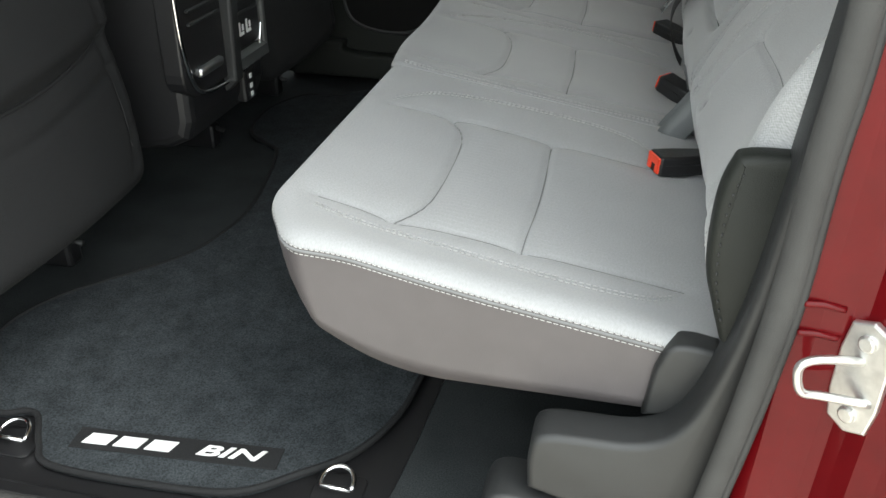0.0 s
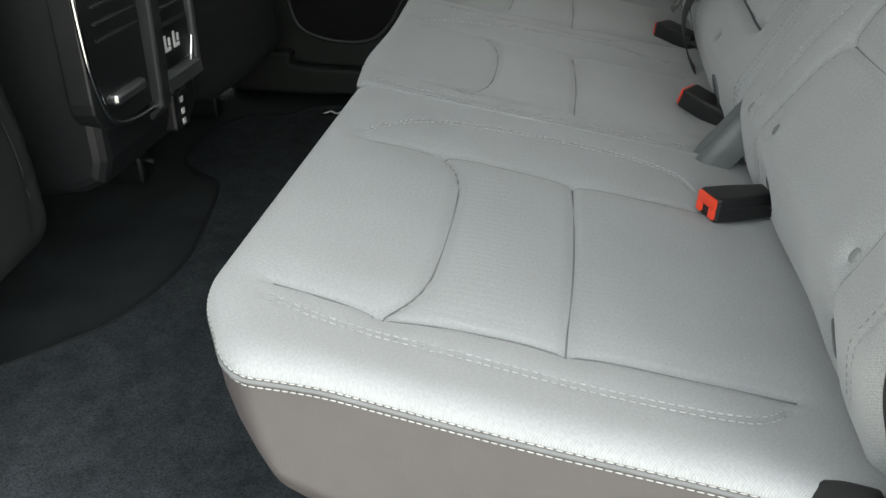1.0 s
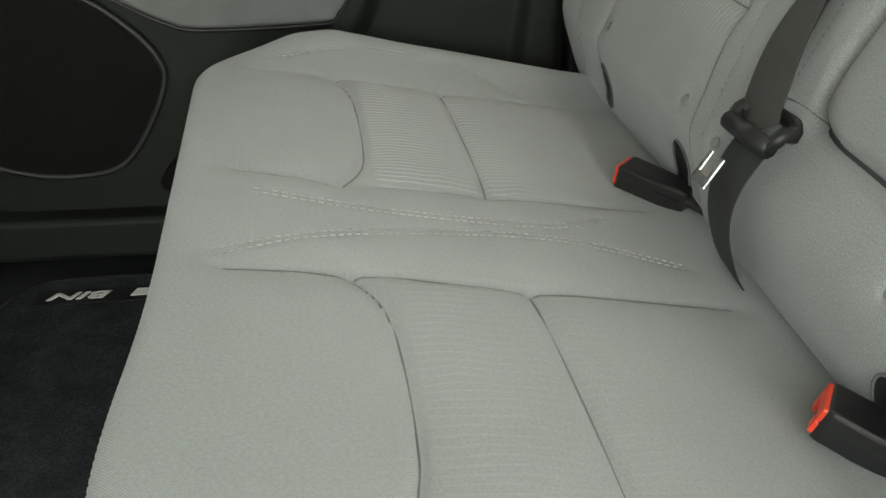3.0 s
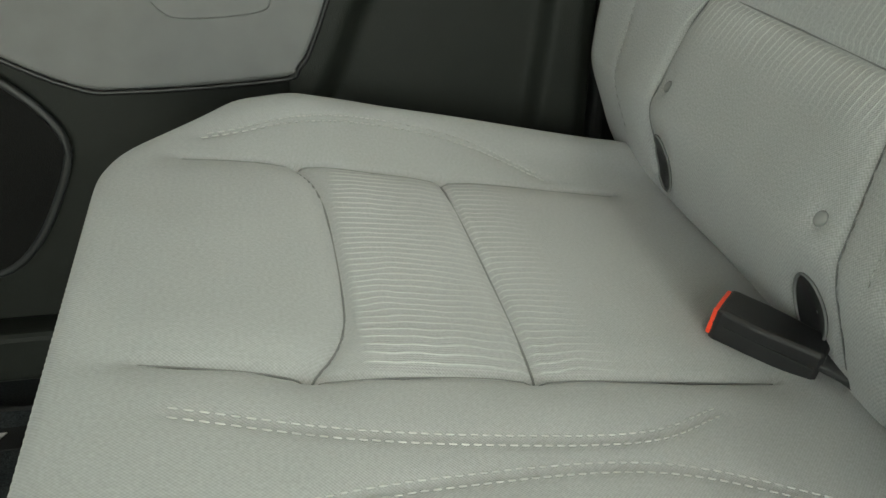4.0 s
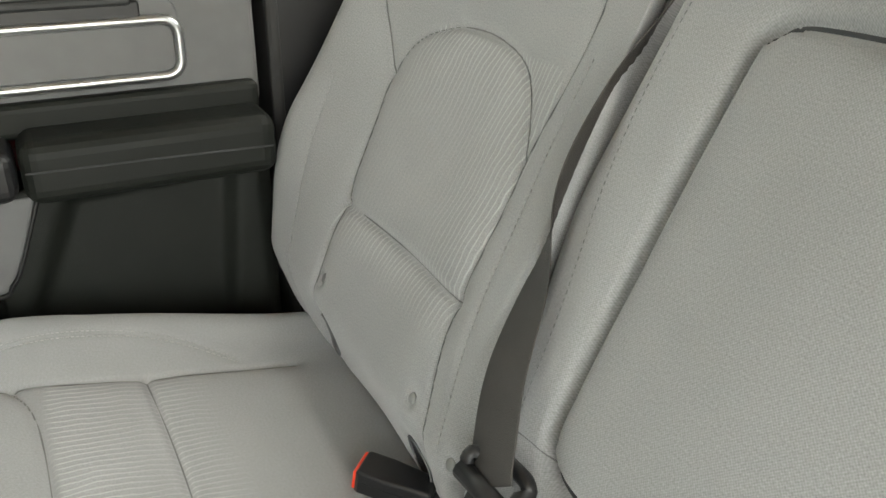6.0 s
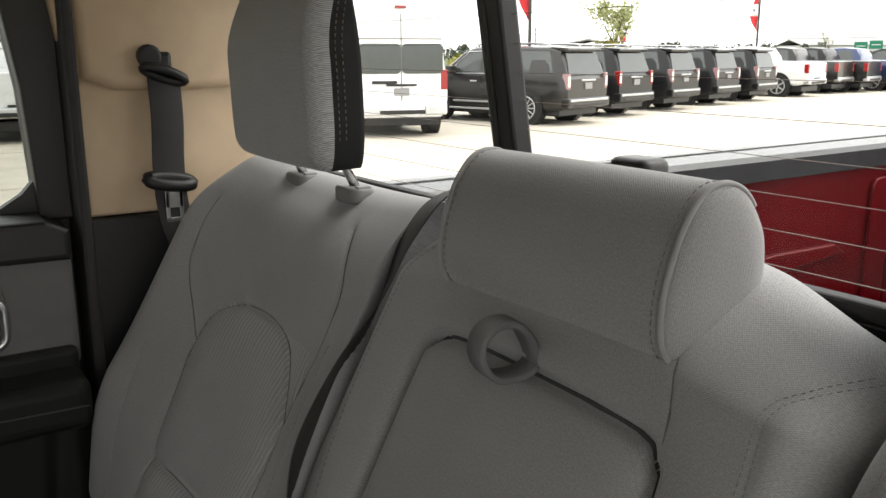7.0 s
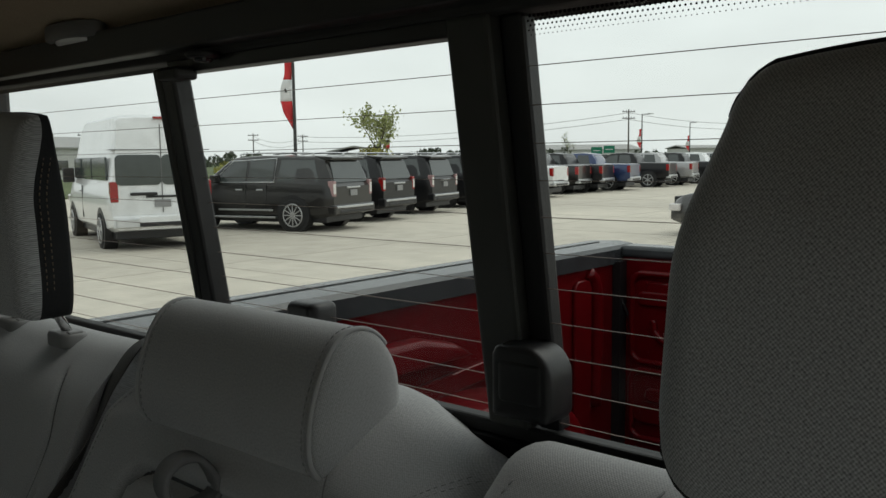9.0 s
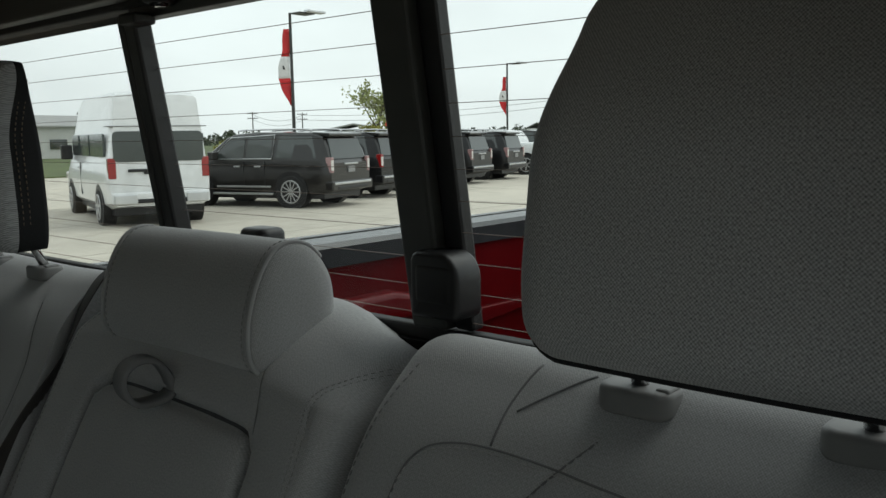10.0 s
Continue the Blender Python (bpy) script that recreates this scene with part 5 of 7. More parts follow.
    loop = np.stack([0.837 - 0.004 * np.cos(ang), 0.526 + 0.0240 * round_ * np.sin(ang), 0.025 - 0.028 * np.cos(ang)], 1)
    path = np.stack(back_place(loop[:, 0], loop[:, 1], loop[:, 2]), -1)
    mesh_part("pull_strap", *strip(path, 0.022, 0.006, (0.1, 1.0, 0.05)), WEBP, seat, "grey webbing pull loop")
    return seat, pad


mid_back, mid_pad = centre_back()


# ---- headrests ----
def headrest(name, label, y, x, z, tilt=8, front=0.048, half=0.138, side=None):
    h = thing(name, label, "headrest", "outboard headrests")

    def place(U, V, W):
        k = radians(tilt)
        return x - 0.035 + V * math.sin(k) - W * math.cos(k), y + U, z + V * math.cos(k) + W * math.sin(k)

    def outline(U, V):
        return U * (1 - 0.16 * step(0.12, 0.27, V) - 0.05 * step(0.06, 0.0, V)), V - 0.010 * (U / half) ** 2 * step(0.15, 0.268, V)

    pad = Pad(-half, half, 0.0, 0.268, 0.03, 0.006, lambda U, V: front - 0.35 * U**2 - 0.03 * step(0.14, 0.27, V), place, -0.04, (), rh=0.03, outline=outline, rl=side, rr=side)
    pad.build("cushion", [CLOTH_HEAD, DARKCLOTH], h, "grey cloth face with dark cloth sides", walls=1)
    for s in (-1, 1):
        for d in (0.0, 0.009):
            ln = smooth_line([(s * (half - 0.002), 0.03), (s * (half - 0.0005), 0.1), (s * (half - 0.0005), 0.19), (s * (half - 0.007), 0.25)])
            w = np.array([place(*pad.outline(np.array(p[0]), np.array(p[1])), float(pad.height(np.array(s * half), np.array(p[1]))) - 0.007 - d) for p in along(ln, 0.002)])
            V, F = [], []
            for i in range(0, len(w) - 3, 4):
                v, f = tube(w[i:i + 3] + np.array([0, s * 0.0012, 0]), 0.0007, 5)
                F += [tuple(j + len(V) for j in q) for q in f]
                V += v
            mesh_part("stitching", V, F, mat_thread_tan, h)
    if side is None:
        rim = [place(*pad.outline(np.array(u), np.array(v)), float(pad.height(np.array(u), np.array(v))) - 0.002) for u, v in along(np.array(round_rect(-half + 0.0002, half - 0.0002, 0.0002, 0.2678, 0.03)), 0.006)]
        mesh_part("piping", *tube(np.array([[float(c) for c in p] for p in rim]), 0.0036, 8), DARKCLOTH, h)
    for s in (-1, 1):
        px, pz = x + 0.006, z
        part("post", cyl((px - 0.018, y + s * 0.078, pz + 0.03), (px + 0.012, y + s * 0.078, pz - 0.03), 0.0062), CHROME, h, "chrome post", smooth=True)
    return h


mat_thread_tan = mat("tan_thread", (0.17, 0.13, 0.085), 0.8)



def post_sleeve(y, x, z, label):
    s = thing("headrest_sleeve", label, "headrest guide", "headrest sleeves")
    part("collar", prism(round_rect(x - 0.019, x + 0.019, y - 0.029, y + 0.029, 0.014), "z", z - 0.016, z + 0.005, 0.005, 4), COLLAR, s, smooth=True)
    part("button", box(x - 0.010, x + 0.010, y - 0.027, y - 0.016, z + 0.003, z + 0.007, 0.002), COLLAR, s)
    return s


HR_C, HR_A = (1.362, 0.880, 0.908), (0.246, 0.875, 0.905)
headrest("headrest", "grey cloth headrest with dark stitched side on chrome posts", *HR_C, -2, 0.037, 0.132, 0.012)
headrest("headrest", "large grey cloth headrest with black piping on chrome posts", *HR_A)
for (y, x, z), tag in ((HR_C, "far"), (HR_A, "near")):
    for s in (-1, 1):
        post_sleeve(y + s * 0.078, x + 0.016, z - 0.031, "grey plastic guide collar on the seat back's top")


# ---- belts and buckles ----
def buckle(label, tip, yaw, pitch=-6):
    """A black buckle with a red press button, lying on the cushion at the foot of the back."""
    b = thing("seat_belt_buckle", label, "seat belt buckle", "rear belt buckles")
    m = Matrix.Translation(tip) @ pose(0, 0, 0, 0, pitch, yaw)
    bm = prism([(0.0, -0.016), (0.004, -0.018), (0.03, -0.0185), (0.075, -0.0145), (0.078, -0.012), (0.078, 0.012), (0.075, 0.0145), (0.03, 0.0185), (0.004, 0.018), (0.0, 0.016)], "z", -0.028, 0.0, 0.0035, 3)
    bmesh.ops.transform(bm, matrix=m, verts=bm.verts[:])
    body = part("housing", bm, BLACK, b, "black plastic housing", smooth=False)
    bt = join(box(-0.003, 0.006, -0.0162, 0.0162, -0.0135, -0.0022, 0.0015, 2, m), box(-0.003, 0.006, -0.0162, -0.0065, -0.0245, -0.0130, 0.0015, 2, m), box(-0.003, 0.006, 0.0065, 0.0162, -0.0245, -0.0130, 0.0015, 2, m))
    part("press_button", bt, REDBTN, b, "red press button")
    part("slot", box(-0.0005, 0.004, -0.0070, 0.0070, -0.0245, -0.0130, 0.0006, 1, m), BLACK, b, "dark latch slot")
    part("mould_line", box(0.008, 0.074, -0.0188, 0.0188, -0.0125, -0.0115, 0.0, 1, m), TRIM, b)
    P = [m @ Vector(p) for p in ((0.07, 0, -0.011), (0.10, 0, -0.014), (0.13, 0, -0.03), (0.16, 0.0, -0.06))]
    mesh_part("stalk", *strip(smooth_line([tuple(p) for p in P]), 0.026, 0.006, tuple(m.to_3x3() @ Vector((0, 1, 0)))), WEB, b, "black webbing stalk")
    return b


buckle("black belt buckle with red press button on the near cushion", (0.551, 0.412, 0.3495), 24, 3)
buckle("black belt buckle lying between cushion and centre back", (0.567, 0.765, 0.353), -36, 17)
buckle("black belt buckle with red button at the bench's far place", (0.560, 1.168, 0.347), -45, 9)

belt = thing("centre_seat_belt", "dark centre shoulder belt running down beside the seat back", "seat belt")
NB = (-CL, 0.0, SL)
way = [(0.90, 0.700, -0.105), (0.96, 0.690, -0.075), (1.02, 0.672, -0.028), (1.066, 0.642, -0.010), (1.092, 0.59, -0.010), (1.102, 0.515, -0.018), (1.100, 0.43, -0.010), (1.082, 0.34, 0.006), (1.052, 0.26, 0.010), (1.020, 0.19, 0.022), (0.985, 0.14, 0.028), (0.968, 0.118, 0.028)]
turn_ = (1.0, 0.8, 0.45, 0.25, 0.25, 0.4, 0.65, 0.6, 0.25, 0.05, 0.0, 0.0)
sides = [tuple(k * np.array(NB) + (1 - k) * np.array((0.0, -1.0, 0.0))) for k in turn_]
W = smooth_line([back_place(*q) for q in way], 8)
S = smooth_line(sides, 8)
mesh_part("webbing", *strip(W, 0.048, 0.0016, S), WEBG, belt, "dark grey woven webbing")
low = smooth_line([(0.590, 0.966, 0.452), (0.575, 0.968, 0.42), (0.572, 0.972, 0.39), (0.580, 0.975, 0.355), (0.60, 0.975, 0.315), (0.64, 0.975, 0.28)])
mesh_part("lap_webbing", *strip(low, 0.047, 0.0016, (0.0, 1.0, 0.1)), WEB, belt, "black lap webbing")
c = np.array((0.590, 0.970, 0.455))
ax = np.array((-0.10, 1.0, 0.05))
ax = ax / np.linalg.norm(ax)
upv = np.array((0.52, 0.05, 0.85))
upv = upv / np.linalg.norm(upv)
rise = np.array(back_place(1.02, 0.19, 0.022)) - np.array(back_place(0.968, 0.118, 0.028))
rise = rise - (rise @ ax) * ax
rise = rise / np.linalg.norm(rise)
lip = np.cross(ax, rise)
loop = [c + p * ax + (q + 0.008) * rise + (0.006 if q > 0.004 else -0.004) * lip for p, q in along(np.array(round_rect(-0.0305, 0.0305, -0.013, 0.014, 0.0125)), 0.004)]
mesh_part("tongue_grip", *tube(loop, 0.0064, 8, closed=True), BLACK, belt, "black plastic grip of the latch tongue")
mesh_part("grip_bar", *tube([c + 0.030 * ax - 0.005 * rise - 0.004 * lip, c - 0.030 * ax - 0.005 * rise - 0.004 * lip], 0.0085, 10), BLACK, belt)
tip = c - 0.012 * upv
m = Matrix((tuple(ax) + (0,), tuple(np.cross(upv, ax)) + (0,), tuple(upv) + (0,), (0, 0, 0, 1))).transposed()
m = Matrix.Translation(Vector(c) + Vector((-0.008, 0.012, -0.004)) - 0.016 * Vector(rise)) @ m
part("tongue", join(box(-0.012, -0.006, -0.0013, 0.0013, -0.036, -0.008, 0.001, 1, m), box(0.006, 0.012, -0.0013, 0.0013, -0.036, -0.008, 0.001, 1, m), box(-0.012, 0.012, -0.0013, 0.0013, -0.038, -0.027, 0.001, 1, m)), CHROME, belt, "bright metal latch tongue")

guide = thing("belt_guide", "black belt outlet behind the centre headrest block", "belt guide")
part("bezel", prism(round_rect(0.955, 0.995, 0.845, 0.895, 0.012), "z", 0.90, 0.954, 0.008, 3), BLACK, guide, smooth=True)
part("slot", box(0.953, 0.957, 0.852, 0.888, 0.925, 0.935, 0.001), TRIM, guide)

# moulded cover between the two halves' hinges
hc = thing("hinge_cover", "smooth grey plastic cover between the split seat halves", "trim cover")
V, F = [], []
prof = smooth_line([(-0.032, -0.012), (0.0, -0.011), (0.03, -0.014), (0.075, -0.018), (0.125, -0.025), (0.175, -0.034)], 6)
fold = ((-1.0, -0.034), (-0.96, -0.014), (-0.84, -0.003), (-0.55, 0.004), (-0.25, 0.002), (0.0, -0.006), (0.12, -0.013), (0.25, -0.009), (0.5, 0.003), (0.78, 0.001), (0.94, -0.012), (1.0, -0.034))
for k, (v, w0) in enumerate(prof):
    q = k / (len(prof) - 1)
    w = 0.026 - 0.006 * q
    for dy, dz in fold:
        V.append(tuple(float(p) for p in back_place(0.577 + dy * w, v, w0 + dz)))
n, k = len(prof), len(fold)
F = [(i * k + j, i * k + j + 1, (i + 1) * k + j + 1, (i + 1) * k + j) for i in range(n - 1) for j in range(k - 1)]
F.append(tuple((n - 1) * k + j for j in range(k)))
mesh_part("cover", V, F, mat("slate_grey_hinge_plastic", (0.095, 0.102, 0.104), 0.42, vary=0.05), hc)

# ---- outside: materials ----
CONC = mat("pale_concrete", (0.52, 0.48, 0.405), 0.85, vary=0.10, scale=2.2, bump=0.3, bump_scale=60, stain=0.14, stain_scale=0.10)
JOINT = mat("dull_joint_sealant", (0.40, 0.372, 0.318), 0.85)
GRASS = mat("mown_grass", (0.075, 0.10, 0.03), 0.95, vary=0.5, scale=1.5, stain=0.3, stain_scale=0.06)
CARGLASS = mat("dark_car_glass", (0.034, 0.042, 0.040), 0.04, vary=0.02, spec=0.9)
TYRE = mat("black_tyre_rubber", (0.014, 0.014, 0.014), 0.8, vary=0.2)
ALLOY = mat("silver_alloy", (0.5, 0.5, 0.5), 0.35, 0.8, vary=0.08)
LAMPRED = mat("red_tail_lens", (0.28, 0.010, 0.010), 0.2, vary=0.05, coat=0.6)
LAMPCLR = mat("clear_lens", (0.65, 0.62, 0.6), 0.15, vary=0.05, coat=0.6)
PLATE = mat("pale_plate", (0.24, 0.24, 0.24), 0.5)
LAMPROSE = mat("rose_clear_lens", (0.34, 0.20, 0.20), 0.15, vary=0.05, coat=0.6)
P_WHITE = mat("white_car_paint", (0.72, 0.73, 0.73), 0.3, vary=0.02, coat=0.7)
P_CHAR = mat("charcoal_car_paint", (0.013, 0.012, 0.0112), 0.3, 0.0, vary=0.05, coat=0.6, spec=0.3)
P_BLACK = mat("black_car_paint", (0.006, 0.006, 0.007), 0.35, 0.0, vary=0.05, coat=0.25, spec=0.3)
P_BLUE = mat("blue_car_paint", (0.015, 0.035, 0.11), 0.3, 0.3, vary=0.05, coat=0.8)
P_GREY = mat("grey_car_paint", (0.04, 0.038, 0.036), 0.35, 0.1, vary=0.05, coat=0.5)
P_SILVER = mat("silver_car_paint", (0.35, 0.35, 0.35), 0.35, 0.5, vary=0.03, coat=0.7)
P_ORANGE = mat("orange_red_car_paint", (0.24, 0.03, 0.015), 0.3, 0.1, vary=0.03, coat=0.7)
RAILCAP = mat("grey_rail_cap_plastic", (0.036, 0.040, 0.043), 0.24, vary=0.1, bump=0.2, bump_scale=900)

# ---- the truck's own bed ----
bed = thing("pickup_bed", "red painted pickup bed with black rail caps", "pickup bed")


def bed_side(y_in, y_out, s):
    """One side of the bed: ribbed inner wall, wheel housing, cap rail."""
    part("side_wall", box(1.06, 2.90, min(y_in, y_out), max(y_in, y_out), 0.10, 0.775, 0.01), RED, bed, "glossy red inner wall", smooth=False)
    part("outer_skin", box(1.06, 2.98, y_out if s > 0 else y_out - 0.10, y_out + 0.10 if s > 0 else y_out, -0.35, 0.74, 0.03, 3), RED, bed)
    part("rail_cap", prism([(y_in - s * 0.012, 0.752), (y_in - s * 0.016, 0.80), (y_in - s * 0.006, 0.812), (y_out - s * 0.02, 0.818), (y_out + s * 0.09, 0.812), (y_out + s * 0.105, 0.795), (y_out + s * 0.105, 0.75), (y_out + s * 0.09, 0.745)], "x", 1.04, 2.99, 0.004, 2), RAILCAP, bed, "black plastic rail cap")
    part("cap_groove", box(1.1, 2.9, y_out + s * 0.01 - 0.004, y_out + s * 0.01 + 0.004, 0.815, 0.8195, 0.001), BLACK, bed)
    wy = sorted((y_in, y_in - s * 0.20))
    hump = smooth_line([(1.42, 0.12), (1.46, 0.30), (1.58, 0.44), (1.80, 0.50), (2.10, 0.50), (2.30, 0.43), (2.42, 0.28), (2.46, 0.12)], 5).tolist()
    part("wheel_housing", prism(hump, "y", wy[0], wy[1], 0.03, 3), RED, bed, "red wheel housing", smooth=True)
    part("stamped_rib", prism([(1.50, 0.52), (2.20, 0.565), (2.45, 0.56), (2.50, 0.53), (1.52, 0.47)], "y", *sorted((y_in, y_in - s * 0.018)), 0.006, 3), RED, bed)
    part("housing_ledge", prism([(1.30, 0.60), (1.34, 0.655), (1.40, 0.675), (1.86, 0.675), (1.98, 0.645), (2.06, 0.60)], "y", *sorted((y_in, y_in - s * 0.06)), 0.02, 4), RED, bed, "stamped shelf in the bed wall", smooth=True)
    mesh_part("vertical_bead", *tube(smooth_line([(2.70, y_in - s * 0.004, 0.74), (2.735, y_in - s * 0.008, 0.70), (2.75, y_in - s * 0.008, 0.58), (2.74, y_in - s * 0.008, 0.30)], 6), 0.022, 10), RED, bed, "pressed vertical bead")
    for x in (1.22, 2.66):
        part("corner_rib", prism(round_rect(x - 0.05, x + 0.05, 0.2, 0.72, 0.03), "y", *sorted((y_in, y_in - s * 0.014)), 0.006, 3), RED, bed)
    part("hook", box(2.50, 2.53, *sorted((y_in, y_in - s * 0.02)), 0.30, 0.36, 0.006), ZINC, bed)


bed_side(1.555, 1.62, 1)
bed_side(0.05, -0.015, -1)
part("bed_floor", join(*[box(1.06, 2.9, 0.0 + i * 0.2, 0.13 + i * 0.2, 0.09, 0.115, 0.006) for i in range(8)], box(1.06, 2.985, 0.0, 1.6, 0.06, 0.10)), RED, bed, "ribbed red bed floor")
part("front_wall", box(1.06, 1.10, 0.0, 1.6, 0.1, 0.66, 0.01), RED, bed)
gate = part("tailgate", box(2.905, 2.97, 0.05, 1.545, 0.103, 0.775, 0.01), RED, bed, "closed red tailgate")
part("gate_cap", box(2.895, 2.985, 0.05, 1.545, 0.772, 0.812, 0.012, 3), RAILCAP, gate, "black cap along the tailgate")
for y0, y1 in ((1.09, 1.50), (0.60, 1.01), (0.11, 0.52)):
    part("panel_field", prism(round_rect(y0, y1, 0.22, 0.70, 0.04), "x", 2.888, 2.908, 0.008, 3), RED, gate)
    part("raised_bar", prism(round_rect(y0 + 0.04, y1 - 0.03, 0.62, 0.665, 0.018), "x", 2.876, 2.892, 0.006, 3), RED, gate)
    part("raised_bar", prism(round_rect(y0 + 0.05, y1 - 0.06, 0.30, 0.345, 0.018), "x", 2.876, 2.892, 0.006, 3), RED, gate)
    ring = [(2.886, y0 + 0.13 + 0.05 * math.cos(a), 0.50 + 0.06 * math.sin(a)) for a in np.linspace(0, 2 * math.pi, 20, endpoint=False)]
    mesh_part("stamped_ring", *tube(ring, 0.008, 8, closed=True), RED, gate)
    for z0, z1 in ((0.43, 0.725), (0.17, 0.40)):
        rim_ = round_rect(y0 + 0.005, y1 - 0.005, z0, z1, 0.04)
        mesh_part("stamped_rim", *tube([(2.886, p, q) for p, q in rim_], 0.010, 8, closed=True), RED, gate)
    mesh_part("stamped_arc", *tube(smooth_line([(2.884, y1 - 0.085, 0.575), (2.882, y1 - 0.095, 0.53), (2.882, y1 - 0.14, 0.50), (2.884, y1 - 0.18, 0.505)], 5), 0.011, 8), RED, gate)
    for yy, zz in ((y1 - 0.05, 0.69), (y1 - 0.06, 0.47), (y0 + 0.03, 0.68), (y0 + 0.03, 0.26), (y1 - 0.03, 0.26)):
        part("bolt", cyl((2.893, yy, zz), (2.884, yy, zz), 0.011, seg=10), RED, gate)
# solid black bar put in for the shade of the hinge-side gap
part("gate_gap_shade", box(2.86, 2.905, 1.525, 1.553, 0.117, 0.76), BLACK, bed, "black bar standing for the shaded gap at the tailgate's hinge side")
part("gate_cable", cyl((2.87, 1.54, 0.66), (2.90, 1.50, 0.55), 0.006), BLACK, bed)
# ---- the lot ----
GZ = -0.65
V = [(-900, -900, GZ), (900, -900, GZ), (900, 900, GZ), (-900, 900, GZ)]
tagged(mesh_part("ground", V, [(0, 1, 2, 3)], CONC, smooth=False), "pale concrete lot reaching to the horizon", "ground", kind="structure")
for i in range(14):
    o = part("slab_joint", box(-30 + 0, 90, 3.2 + i * 4.6, 3.2 + i * 4.6 + 0.025, GZ, GZ + 0.004), JOINT)
    tagged(o, "sealed joint between the lot's concrete slabs", "ground", kind="structure")
for i in range(20):
    o = part("slab_joint", box(4.0 + i * 4.6, 4.0 + i * 4.6 + 0.025, 0, 70, GZ, GZ + 0.0035), JOINT)
    tagged(o, "sealed joint between the lot's concrete slabs", "ground", kind="structure")
verge = [(-200, 46), (-10, 46), (24, 40), (60, 52), (140, 60), (420, 80), (420, 420), (-200, 420)]
tagged(part("verge", prism(verge, "z", GZ - 0.05, GZ + 0.06), GRASS), "mown grass beyond the parked vehicles", "grass", kind="structure")


# ---- vehicles ----
def lerp(table, x):
    return float(np.interp(x, [p[0] for p in table], [p[1] for p in table]))


def wheel(root, x, y, s, r=0.40, w=0.27, rim=ALLOY, spokes=6):
    wh = part("wheel", cyl((x, y - w / 2, r), (x, y + w / 2, r), r, seg=28, bevel=0.04), TYRE, root, "black tyre on a spoked rim", smooth=False)
    yo = y + s * (w / 2 + 0.004)
    part("rim", join(cyl((x, yo - s * 0.05, r), (x, yo - s * 0.012, r), r * 0.70, seg=24)), TYRE, wh)
    bms = [cyl((x, yo - s * 0.02, r), (x, yo + s * 0.004, r), r * 0.17, seg=12)]
    for k in range(spokes):
        m = Matrix.Translation((x, yo, r)) @ pose(0, 0, 0, 0, 360 * k / spokes, 0)
        bms.append(box(-r * 0.42 / spokes, r * 0.42 / spokes, -0.016, 0.010, r * 0.1, r * 0.70, 0.004, 1, m))
    part("spoke_face", join(*bms), rim, wh, "silver spokes")
    V, F = tube([(x + r * 0.69 * math.cos(a), yo - s * 0.004, r + r * 0.69 * math.sin(a)) for a in np.linspace(0, 2 * math.pi, 28, endpoint=False)], r * 0.045, 6, closed=True)
    mesh_part("rim_edge", V, F, rim, wh)


